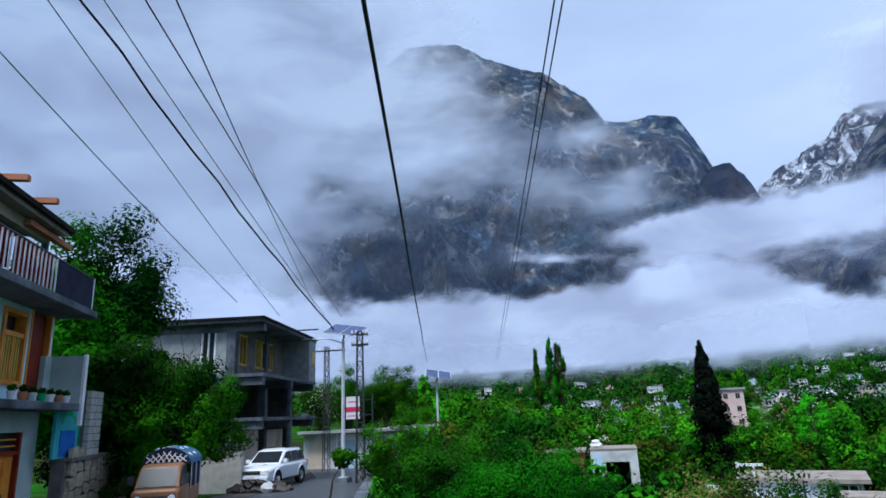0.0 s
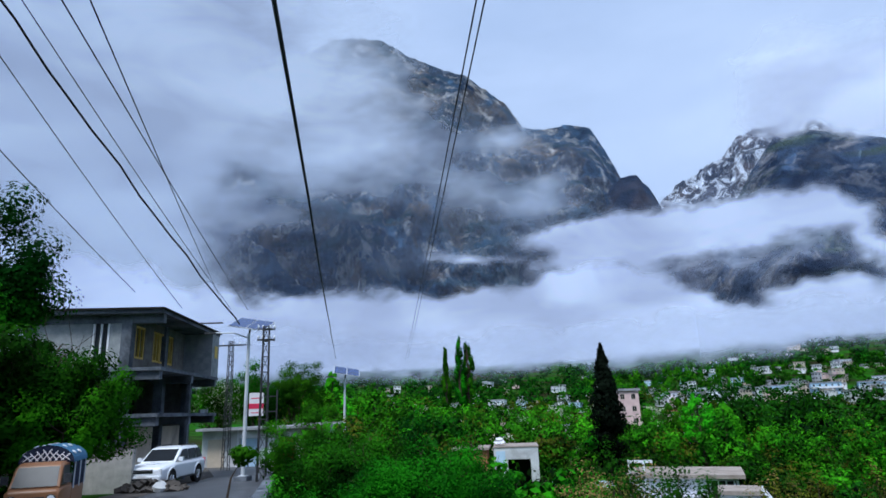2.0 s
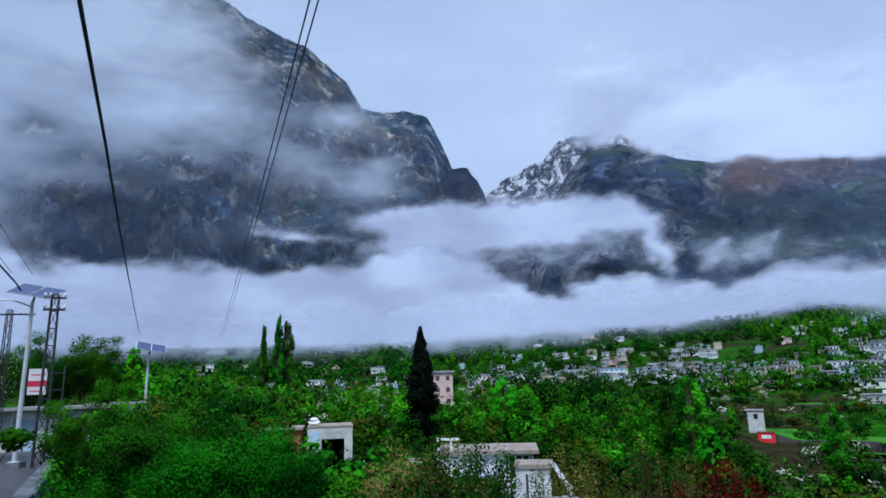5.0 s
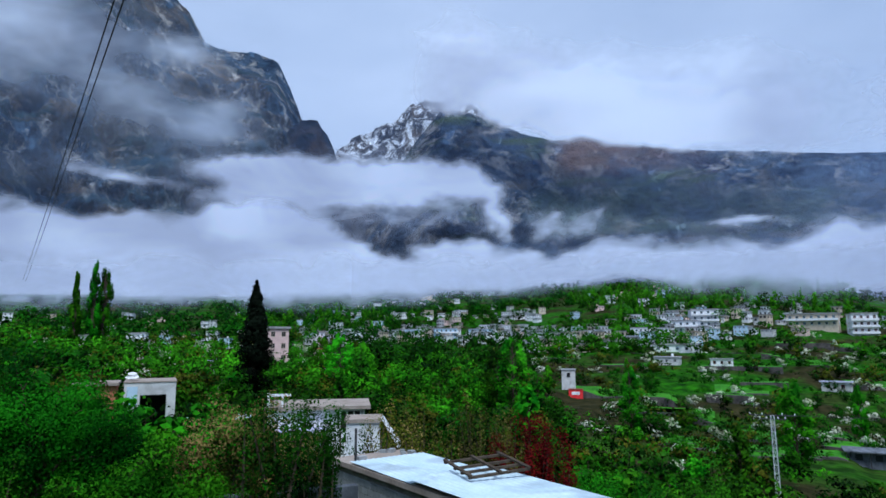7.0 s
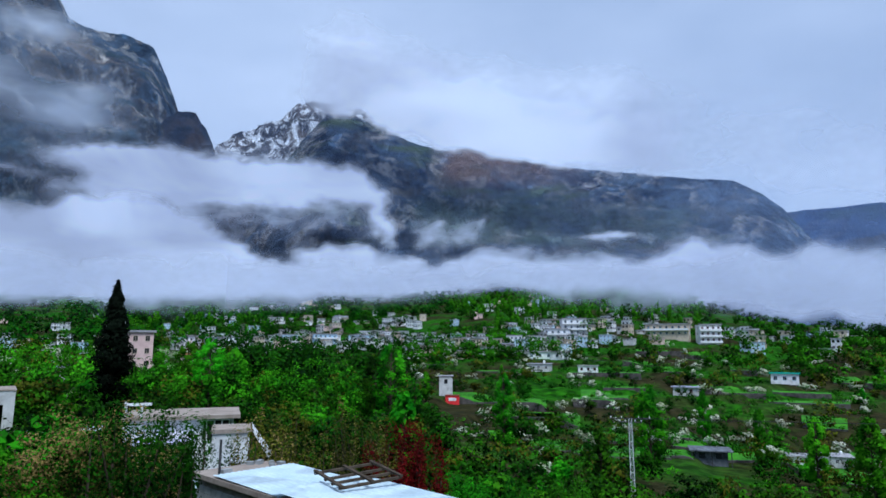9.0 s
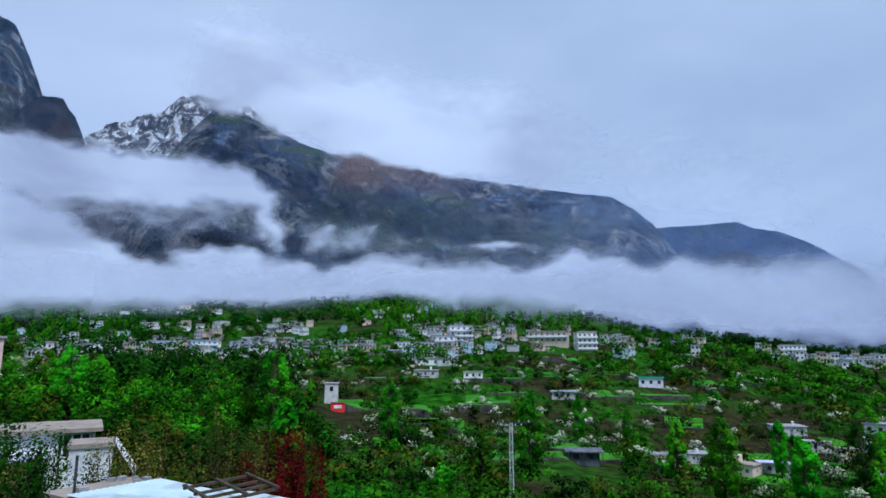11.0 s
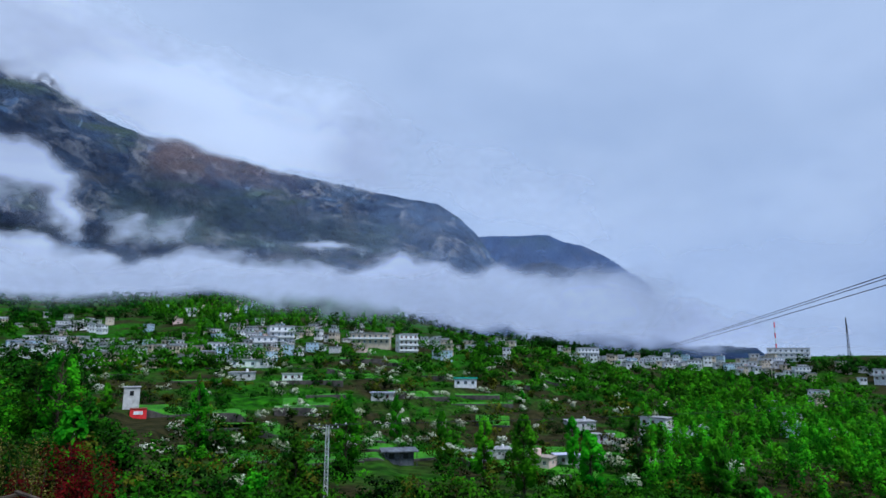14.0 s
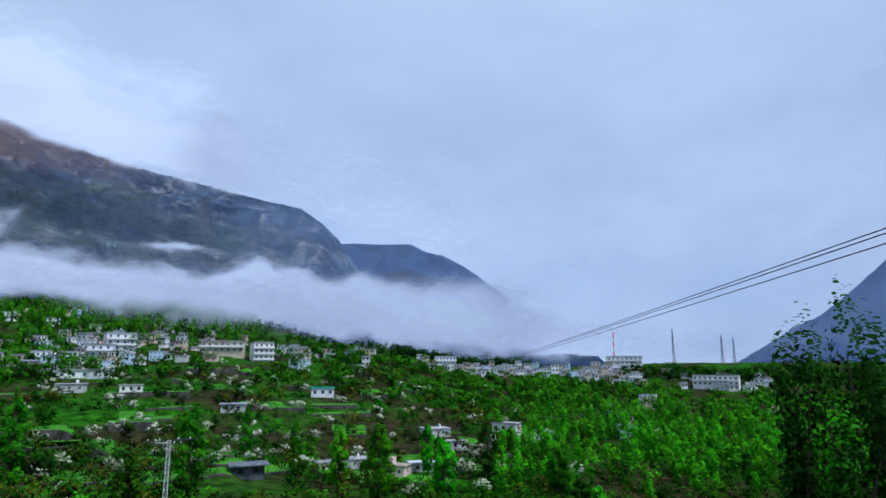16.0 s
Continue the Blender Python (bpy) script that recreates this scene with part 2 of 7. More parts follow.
# ---------------------------------------------------------------- mesh helpers
class Shape:
    """Gathers vertices and faces for one mesh."""

    def __init__(self):
        self.v, self.f = [], []

    def poly(self, pts):
        i = len(self.v)
        self.v += [tuple(p) for p in pts]
        self.f.append(tuple(range(i, i + len(pts))))
        return self

    def box(self, x0, x1, y0, y1, z0, z1, m=None):
        c = [Vector((x, y, z)) for z in (z0, z1) for x, y in ((x0, y0), (x1, y0), (x1, y1), (x0, y1))]
        if m is not None:
            c = [m @ p for p in c]
        i = len(self.v)
        self.v += [tuple(p) for p in c]
        self.f += [tuple(i + k for k in q) for q in ((3, 2, 1, 0), (4, 5, 6, 7), (0, 1, 5, 4), (1, 2, 6, 5), (2, 3, 7, 6), (3, 0, 4, 7))]
        return self

    def tube(self, pts, radii, sides=6, caps=True):
        pts = [Vector(p) for p in pts]
        if not hasattr(radii, "__len__"):
            radii = [radii] * len(pts)
        i0 = len(self.v)
        for k, p in enumerate(pts):
            d = (pts[min(k + 1, len(pts) - 1)] - pts[max(k - 1, 0)]).normalized()
            a = d.cross(Vector((0, 0, 1)) if abs(d.z) < 0.95 else Vector((1, 0, 0))).normalized()
            b = d.cross(a)
            for s in range(sides):
                t = 2 * math.pi * s / sides
                self.v.append(tuple(p + (a * math.cos(t) + b * math.sin(t)) * radii[k]))
        for k in range(len(pts) - 1):
            for s in range(sides):
                a0, b0 = i0 + k * sides + s, i0 + k * sides + (s + 1) % sides
                self.f.append((a0, b0, b0 + sides, a0 + sides))
        if caps:
            self.f.append(tuple(i0 + s for s in range(sides))[::-1])
            e = i0 + (len(pts) - 1) * sides
            self.f.append(tuple(e + s for s in range(sides)))
        return self

    def prism(self, profile, y0, y1, taper=1.0):
        """A profile of (x, z) pushed along y."""
        n, i = len(profile), len(self.v)
        self.v += [(x, y0, z) for x, z in profile] + [(x, y1, z) for x, z in profile]
        self.f += [tuple(range(i, i + n)), tuple(range(i + 2 * n - 1, i + n - 1, -1))]
        self.f += [(i + (k + 1) % n, i + k, i + n + k, i + n + (k + 1) % n) for k in range(n)]
        return self

    def mesh(self, name, mat):
        me = bpy.data.meshes.new(name)
        me.from_pydata(self.v, [], self.f)
        me.materials.append(mat)
        me.update()
        return me


def grid_mesh(name, P, mat, smooth=True, wrap=False):
    """A mesh from an array of points, rows by columns."""
    r, c, _ = P.shape
    me = bpy.data.meshes.new(name)
    idx = np.arange(r * c).reshape(r, c)
    if wrap:
        idx = np.hstack([idx, idx[:, :1]])
    q = np.stack([idx[:-1, :-1], idx[:-1, 1:], idx[1:, 1:], idx[1:, :-1]], -1).reshape(-1, 4)
    me.vertices.add(r * c)
    me.vertices.foreach_set("co", P.reshape(-1).astype(np.float32))
    me.loops.add(q.size)
    me.loops.foreach_set("vertex_index", q.reshape(-1).astype(np.int32))
    me.polygons.add(len(q))
    me.polygons.foreach_set("loop_start", np.arange(0, q.size, 4, dtype=np.int32))
    me.polygons.foreach_set("use_smooth", np.full(len(q), smooth))
    me.materials.append(mat)
    me.update(calc_edges=True)
    me.validate()
    return me


def quads_mesh(name, V, mat):
    """A mesh of separate four-cornered leaves: V is n x 4 x 6, places and crown normals."""
    n = len(V)
    me = bpy.data.meshes.new(name)
    me.vertices.add(n * 4)
    me.vertices.foreach_set("co", np.ascontiguousarray(V[:, :, :3]).reshape(-1).astype(np.float32))
    me.loops.add(n * 4)
    me.loops.foreach_set("vertex_index", np.arange(n * 4, dtype=np.int32))
    me.polygons.add(n)
    me.polygons.foreach_set("loop_start", np.arange(0, n * 4, 4, dtype=np.int32))
    me.materials.append(mat)
    me.update(calc_edges=True)
    at = me.attributes.new("crown_normal", "FLOAT_VECTOR", "POINT")
    at.data.foreach_set("vector", np.ascontiguousarray(V[:, :, 3:]).reshape(-1).astype(np.float32))
    return me


def thing(name, label, category, m=None, group="", kind=""):
    ob = new(name)
    ob.empty_display_size = 0.2
    if m is not None:
        ob.matrix_world = m
    return tagged(ob, label, category, group, kind)


def part(name, shape, mat, parent, label="", bevel=0.0):
    ob = new(name, shape if isinstance(shape, bpy.types.Mesh) else shape.mesh(name, mat))
    ob.parent = parent
    if label:
        tagged(ob, label)
    if bevel:
        b = ob.modifiers.new("bevel", "BEVEL")
        b.width, b.segments, b.limit_method = bevel, 2, "ANGLE"
    return ob


def solid(name, shape, mat, label, category, kind="", group="", m=None):
    ob = new(name, shape if isinstance(shape, bpy.types.Mesh) else shape.mesh(name, mat))
    if m is not None:
        ob.matrix_world = m
    return tagged(ob, label, category, group, kind)


def polar(az, d):
    return d * math.sin(radians(az)), d * math.cos(radians(az))


def knots(x, xs, ys):
    """A smooth curve through few knots."""
    x = np.clip(np.asarray(x, float), xs[0], xs[-1])
    i = np.clip(np.searchsorted(xs, x, side="right") - 1, 0, len(xs) - 2)
    xs, ys = np.asarray(xs, float), np.asarray(ys, float)
    t = (x - xs[i]) / (xs[i + 1] - xs[i])
    return ys[i] + (ys[i + 1] - ys[i]) * t


def step(x):
    x = np.clip(x, 0, 1)
    return x * x * (3 - 2 * x)


LAT = np.random.RandomState(7).rand(64, 64, 64)


def vnoise(x, y, z=0.0):
    """Smooth value noise in 0..1 on arrays."""
    x, y, z = np.broadcast_arrays(np.asarray(x, float), np.asarray(y, float), np.asarray(z, float))
    xi, yi, zi = np.floor(x).astype(int), np.floor(y).astype(int), np.floor(z).astype(int)
    fx, fy, fz = step(x - xi), step(y - yi), step(z - zi)
    out = 0
    for dx in (0, 1):
        for dy in (0, 1):
            for dz in (0, 1):
                w = (fx if dx else 1 - fx) * (fy if dy else 1 - fy) * (fz if dz else 1 - fz)
                out = out + w * LAT[(xi + dx) % 64, (yi + dy) % 64, (zi + dz) % 64]
    return out


def fbm(x, y, z=0.0, octaves=5, gain=0.5, ridged=False):
    s, a, t = 0, 1.0, 0
    for k in range(octaves):
        n = vnoise(x * 2 ** k + 7 * k, y * 2 ** k + 3 * k, z * 2 ** k)
        s = s + a * (1 - abs(2 * n - 1) if ridged else n)
        t += a
        a *= gain
    return s / t


# ---------------------------------------------------------------- ground
PROFILES = {  # bearing: distances and heights of the ground along it
    -60: ((3, 3.2), (30, 3.0), (60, 2.5), (150, 5), (300, 10), (450, 20), (700, 40), (1000, 62), (1500, 105), (4600, 160)),
    -3: ((3, 2.2), (20, 0.6), (40, 0.0), (60, 1.5), (100, 3), (200, 5), (450, 12), (700, 32), (1000, 62), (1500, 105), (4600, 160)),
    15: ((3, 2.2), (12, 0.5), (20, -0.6), (40, -2.2), (60, -1.8), (100, -2.0), (170, 0.5), (300, 3), (450, 7), (700, 30), (1000, 64), (1500, 110), (4600, 160)),
    40: ((3, 2.2), (12, 0.2), (30, -4), (60, -6), (110, -6), (200, -4), (300, 1), (450, 8), (700, 38), (1000, 78), (1500, 125), (4600, 160)),
    65: ((3, 2.2), (12, 0), (30, -5), (60, -9.5), (110, -11.2), (150, -9.5), (200, -5), (270, 2), (330, 9), (450, 24), (700, 58), (1000, 98), (1500, 135), (4600, 160)),
    80: ((3, 2.2), (12, 0), (30, -5.5), (60, -10.5), (110, -13.5), (160, -13), (250, -5), (330, 4), (450, 12), (600, 22), (800, 28), (1000, 20), (1500, -20), (4600, -40)),
    92: ((3, 2.2), (12, 0), (30, -6), (60, -11), (110, -15), (160, -16), (250, -12), (350, -5), (450, 1), (560, 2), (700, -10), (1000, -40), (4600, -40)),
    112: ((3, 2.2), (30, -5), (60, -12), (110, -17), (200, -18), (300, -14), (390, -10), (450, -1), (500, 5.5), (600, 5), (900, -30), (4600, -40)),
    150: ((3, 2.2), (30, -3), (60, -10), (110, -15), (200, -16), (300, -12), (390, -8), (450, 0), (500, 6), (600, 5), (900, -30), (4600, -40)),
    200: ((3, 3), (30, 3.0), (100, 6), (300, 20), (700, 60), (1500, 140), (4600, 200)),
    300: ((3, 3.2), (30, 3.0), (60, 2.5), (150, 5), (300, 10), (450, 20), (700, 40), (1000, 62), (1500, 105), (4600, 160)),
}
BEARINGS = sorted(PROFILES)


def road_z(y):
    return 2.95 - 0.037 * (np.clip(y, -30, 60) - 18)


ROAD_X = (-10.6, -3.6)


def ground_z(x, y):
    x, y = np.broadcast_arrays(np.asarray(x, float), np.asarray(y, float))
    d = np.maximum(np.hypot(x, y), 0.1)
    az = np.degrees(np.arctan2(x, y))
    az = np.where(az < -60, az + 360, az)
    zs = np.stack([np.interp(np.log(d), np.log([p[0] for p in PROFILES[k]]), [p[1] for p in PROFILES[k]]) for k in BEARINGS])
    i = np.clip(np.searchsorted(BEARINGS, az, side="right") - 1, 0, len(BEARINGS) - 2)
    ka = np.array(BEARINGS, float)
    t = step((az - ka[i]) / (ka[i + 1] - ka[i]))
    z = np.take_along_axis(zs, i[None], 0)[0] * (1 - t) + np.take_along_axis(zs, i[None] + 1, 0)[0] * t
    z = z + (fbm(x / 35, y / 35, 3.3, 4) - 0.5) * np.clip(d / 40, 0, 1) * (1.5 + d / 260)
    # terraced fields on the far side of the hollow
    k = np.clip((d - 90) / 20, 0, 1) * np.clip((420 - d) / 60, 0, 1) * np.clip((az - 38) / 8, 0, 1) * np.clip((104 - az) / 8, 0, 1)
    q = z / 1.6
    z = z * (1 - k) + k * 1.6 * (np.floor(q) + step((q - np.floor(q) - 0.72) / 0.2))
    # the shelf on which the road and the houses lie
    s = step((ROAD_X[1] - 0.3 - x) / 0.7) * (1 - step((y - 62) / 14)) * step((y + 40) / 10)
    return z * (1 - s) + (road_z(y) - 0.06) * s


def gz(x, y):
    return float(ground_z(x, y))


def ground_material():
    m = bpy.data.materials.new("grass_and_soil")
    m.use_nodes = True
    n, l = m.node_tree.nodes, m.node_tree.links
    p = n["Principled BSDF"]
    p.inputs["Roughness"].default_value, p.inputs["Specular IOR Level"].default_value = 0.95, 0.02
    co = n.new("ShaderNodeTexCoord")
    sc = ((0.035, 4, 0.42, 0.58), (0.4, 6, 0.35, 0.7), (0.012, 3, 0.4, 0.6))
    outs = []
    for s, dt, a, b in sc:
        t, r = n.new("ShaderNodeTexNoise"), n.new("ShaderNodeMapRange")
        t.inputs["Scale"].default_value, t.inputs["Detail"].default_value = s, dt
        r.inputs["From Min"].default_value, r.inputs["From Max"].default_value = a, b
        l.new(co.outputs["Object"], t.inputs["Vector"])
        l.new(t.outputs["Fac"], r.inputs["Value"])
        outs.append(r.outputs["Result"])
    cols = [(0.006, 0.034, 0.002), (0.028, 0.15, 0.003)], [(0.012, 0.014, 0.005), (0.04, 0.036, 0.014)]
    mixed = []
    for c in cols:
        x = n.new("ShaderNodeMix")
        x.data_type = "RGBA"
        x.inputs["A"].default_value, x.inputs["B"].default_value = (*c[0], 1), (*c[1], 1)
        l.new(outs[1], x.inputs["Factor"])
        mixed.append(x.outputs["Result"])
    geo, sep, mx, sl = n.new("ShaderNodeNewGeometry"), n.new("ShaderNodeSeparateXYZ"), n.new("ShaderNodeMath"), n.new("ShaderNodeMapRange")
    l.new(geo.outputs["True Normal"], sep.inputs[0])
    sl.inputs["From Min"].default_value, sl.inputs["From Max"].default_value = 0.93, 0.75
    l.new(sep.outputs["Z"], sl.inputs["Value"])
    mx.operation = "MAXIMUM"
    l.new(outs[0], mx.inputs[0])
    l.new(sl.outputs["Result"], mx.inputs[1])
    x = n.new("ShaderNodeMix")
    x.data_type = "RGBA"
    l.new(mixed[0], x.inputs["A"])
    l.new(mixed[1], x.inputs["B"])
    l.new(mx.outputs[0], x.inputs["Factor"])
    l.new(x.outputs["Result"], p.inputs["Base Color"])
    bp = n.new("ShaderNodeBump")
    bp.inputs["Strength"].default_value, bp.inputs["Distance"].default_value = 0.6, 0.3
    l.new(outs[1], bp.inputs["Height"])
    l.new(bp.outputs["Normal"], p.inputs["Normal"])
    return m


GROUND = ground_material()
g_az = np.radians(np.concatenate([np.arange(-45, 130, 0.6), np.arange(130, 315, 3.0)]))
g_d = np.exp(np.linspace(math.log(2.0), math.log(4600), 240))
gx, gy = g_d[:, None] * np.sin(g_az), g_d[:, None] * np.cos(g_az)
gP = np.stack([gx, gy, ground_z(gx, gy)], -1)
gP[0, :, 2] = gP[0, :, 2].mean()
tagged(new("ground", grid_mesh("ground", gP, GROUND, wrap=True)), "green terraced valley ground with grass and bare soil", "ground", kind="structure")
# the terrace under the viewer closes the middle of the sheet
solid("terrace", Shape().box(-2.5, 2.8, -4.5, 2.4, 0.5, 3.3), CONCRETE, "raw concrete terrace slab above the garden", "terrace", kind="structure")


# ---------------------------------------------------------------- mountains
def rock_material(name, dark, mid, pale, rust, green, scree=(0.2, 0.15, 0.14), snow=None, streak=0.55, pale_share=0.5, bump=26):
    """Bedded and fractured rock; the mesh names where scree and thin grass cover it."""
    m = bpy.data.materials.new(name)
    m.use_nodes = True
    n, l = m.node_tree.nodes, m.node_tree.links
    p = n["Principled BSDF"]
    p.inputs["Roughness"].default_value, p.inputs["Specular IOR Level"].default_value = 0.95, 0.05
    co = n.new("ShaderNodeTexCoord")

    def mapped(scale, rot):
        mp = n.new("ShaderNodeMapping")
        mp.inputs["Scale"].default_value, mp.inputs["Rotation"].default_value = scale, rot
        l.new(co.outputs["Object"], mp.inputs["Vector"])
        return mp.outputs["Vector"]

    def noise_range(scale, detail, lo, hi, vec, distortion=0.0, rough=0.6):
        t, r = n.new("ShaderNodeTexNoise"), n.new("ShaderNodeMapRange")
        t.inputs["Scale"].default_value, t.inputs["Detail"].default_value, t.inputs["Distortion"].default_value = scale, detail, distortion
        t.inputs["Roughness"].default_value = rough
        r.inputs["From Min"].default_value, r.inputs["From Max"].default_value = lo, hi
        l.new(vec, t.inputs["Vector"])
        l.new(t.outputs["Fac"], r.inputs["Value"])
        return r.outputs["Result"]

    def mix(fac, a, b):
        x = n.new("ShaderNodeMix")
        x.data_type = "RGBA"
        for key, v in (("A", a), ("B", b)):
            if isinstance(v, tuple):
                x.inputs[key].default_value = (*v, 1)
            else:
                l.new(v, x.inputs[key])
        l.new(fac, x.inputs["Factor"])
        return x.outputs["Result"]

    def times(a, b):
        x = n.new("ShaderNodeMath")
        x.operation = "MULTIPLY"
        for i, v in enumerate((a, b)):
            if isinstance(v, float):
                x.inputs[i].default_value = v
            else:
                l.new(v, x.inputs[i])
        return x.outputs[0]

    def zone(attribute):
        at, ed = n.new("ShaderNodeAttribute"), n.new("ShaderNodeMath")
        at.attribute_name = attribute
        ed.operation, ed.use_clamp = "MULTIPLY", True
        l.new(at.outputs["Fac"], ed.inputs[0])
        l.new(noise_range(0.006, 6, 0.28, 0.5, co.outputs["Object"]), ed.inputs[1])
        return ed.outputs[0]

    plain = co.outputs["Object"]
    upright = mapped((1.0, 1.0, streak), (0.0, 0.0, 0.0))
    bedded = mapped((0.6, 0.6, 2.6), (0.22, -0.16, 0.0))
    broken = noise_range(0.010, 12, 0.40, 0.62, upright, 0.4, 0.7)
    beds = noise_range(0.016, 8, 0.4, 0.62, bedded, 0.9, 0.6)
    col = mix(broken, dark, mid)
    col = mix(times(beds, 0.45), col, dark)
    col = mix(noise_range(0.0040, 8, 0.51, 0.64, plain, 0.5), col, rust)
    col = mix(times(noise_range(0.012, 11, 0.515, 0.635, upright, 0.4, 0.72), pale_share), col, pale)
    col = mix(noise_range(0.0042, 8, 0.54, 0.66, bedded, 0.3), col, green)
    col = mix(zone("scree"), col, mix(noise_range(0.02, 8, 0.35, 0.7, plain), scree, tuple(c * 1.5 for c in scree)))
    col = mix(times(zone("grass"), 0.85), col, mix(noise_range(0.03, 8, 0.4, 0.66, bedded), green, tuple(c * 1.9 for c in green)))
    if snow:
        sep, hr = n.new("ShaderNodeSeparateXYZ"), n.new("ShaderNodeMapRange")
        l.new(co.outputs["Object"], sep.inputs[0])
        hr.inputs["From Min"].default_value, hr.inputs["From Max"].default_value = snow
        l.new(sep.outputs["Z"], hr.inputs["Value"])
        col = mix(times(hr.outputs["Result"], noise_range(0.012, 11, 0.47, 0.57, upright, 1.2, 0.72)), col, (0.74, 0.80, 0.90))
    l.new(col, p.inputs["Base Color"])
    bp = n.new("ShaderNodeBump")
    bp.inputs["Strength"].default_value, bp.inputs["Distance"].default_value = 1.0, bump
    l.new(broken, bp.inputs["Height"])
    l.new(bp.outputs["Normal"], p.inputs["Normal"])
    return m


def mountain(name, label, ridge, d_base, d_ridge, mat, rough=1.0, base=-1.0, power=1.35, seed=0.0, steps=0.16, rows=170, crag=0.3, scree=None, grass=None):
    """A mountain flank from its foot to its ridge and down behind; ridge: bearings and elevations of the crest."""
    az = np.arange(ridge[0][0], ridge[-1][0] + steps / 2, steps)
    crest = knots(az, [r[0] for r in ridge], [r[1] for r in ridge])
    crest = crest + (fbm(az * 1.7, az * 0 + seed, seed, 4, 0.6) - 0.5) * 1.5 * crag
    s = np.concatenate([np.linspace(0, 1, rows), 1 + np.linspace(0.04, 0.5, 8)])
    A, S = np.meshgrid(np.radians(az), s)
    C = np.broadcast_to(crest, A.shape)
    up = np.minimum(S, 1)
    D = d_base + (d_ridge - d_base) * (up ** 0.8) + np.maximum(S - 1, 0) * d_ridge * 0.4
    zc = d_ridge * np.tan(np.radians(C))
    z0 = d_base * math.tan(radians(base))
    z = z0 + (zc - z0) * up ** power - np.maximum(S - 1, 0) * zc * 0.9
    X, Y = D * np.sin(A), D * np.cos(A)
    k = np.minimum(up * (1 - up) * 4, 1) * np.minimum(1, up * 3)
    amp = rough * (d_ridge - d_base) * 0.30
    rel = fbm(X / 520 + seed, Y / 520, z / 420, 6, 0.52, ridged=True) - 0.55
    gul = fbm(X / 170 + seed, Y / 170 + 5, z / 420, 5, 0.58, ridged=True) - 0.55
    push = (1.2 * rel + 0.7 * gul) * k * amp
    X, Y = X - push * np.sin(A), Y - push * np.cos(A)
    z = z + (fbm(X / 260, Y / 260, seed, 5, 0.55, ridged=True) - 0.5) * k * amp * 0.22
    me = grid_mesh(name, np.stack([X, Y, z + EYE], -1), mat)
    E = np.degrees(np.arctan2(z, np.hypot(X, Y)))
    bend = (fbm(np.degrees(A) / 3.0, E / 2.0, seed, 5, 0.6) - 0.5) * 6
    for key, cover in (("scree", scree), ("grass", grass)):
        at = me.attributes.new(key, "FLOAT", "POINT")
        at.data.foreach_set("value", (np.zeros(A.shape) if cover is None else np.clip(cover(np.degrees(A) + bend, E + bend * 0.35), 0, 1)).reshape(-1).astype(np.float32))
    return tagged(new(name, me), label, "mountain", kind="structure")


def brow_scree(A, E):
    """The bare reddish brow of the long ridge."""
    return 0.85 * step((A - 47) / 3) * step((66 - A) / 12) * step((E - 13.6 + (A - 50) * 0.05) / 3.0)


def shelf_grass(A, E):
    """Thin grass on the benches below the brow."""
    return 0.8 * step((A - 45) / 4) * step((E - 8.6) / 1.0) * step((14.6 - (A - 50) * 0.06 - E) / 2.4) * step((76 - A) / 10)


# the rock colours carry some blue of the haze, besides the haze sheet
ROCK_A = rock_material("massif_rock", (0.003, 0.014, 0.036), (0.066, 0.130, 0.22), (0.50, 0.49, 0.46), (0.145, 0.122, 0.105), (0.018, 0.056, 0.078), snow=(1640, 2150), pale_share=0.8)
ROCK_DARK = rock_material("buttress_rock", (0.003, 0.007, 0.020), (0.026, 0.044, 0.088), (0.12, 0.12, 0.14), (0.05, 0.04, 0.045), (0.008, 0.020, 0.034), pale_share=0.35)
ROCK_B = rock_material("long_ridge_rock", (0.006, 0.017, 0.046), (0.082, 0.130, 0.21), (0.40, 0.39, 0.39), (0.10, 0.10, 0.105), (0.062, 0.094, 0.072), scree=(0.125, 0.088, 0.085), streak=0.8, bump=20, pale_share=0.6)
ROCK_SNOW = rock_material("snow_peak_rock", (0.04, 0.05, 0.075), (0.12, 0.13, 0.17), (0.3, 0.3, 0.32), (0.12, 0.11, 0.12), (0.08, 0.09, 0.11), snow=(700, 1150))
# far rock: the strong blue is aerial haze put into the base colours
ROCK_FAR = rock_material("far_ridge_haze_blue", (0.006, 0.022, 0.085), (0.034, 0.072, 0.175), (0.12, 0.14, 0.19), (0.05, 0.06, 0.10), (0.018, 0.042, 0.07), pale_share=0.2, bump=10)
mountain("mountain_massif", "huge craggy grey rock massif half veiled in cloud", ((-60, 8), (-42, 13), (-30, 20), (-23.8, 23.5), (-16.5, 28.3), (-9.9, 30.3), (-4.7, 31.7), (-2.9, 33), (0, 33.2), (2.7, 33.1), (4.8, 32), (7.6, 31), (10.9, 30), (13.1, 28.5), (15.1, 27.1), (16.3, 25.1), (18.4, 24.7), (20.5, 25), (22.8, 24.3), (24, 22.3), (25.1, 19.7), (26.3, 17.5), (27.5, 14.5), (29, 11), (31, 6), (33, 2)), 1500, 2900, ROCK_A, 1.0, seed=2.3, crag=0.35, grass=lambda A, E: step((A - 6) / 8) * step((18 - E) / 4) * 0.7)
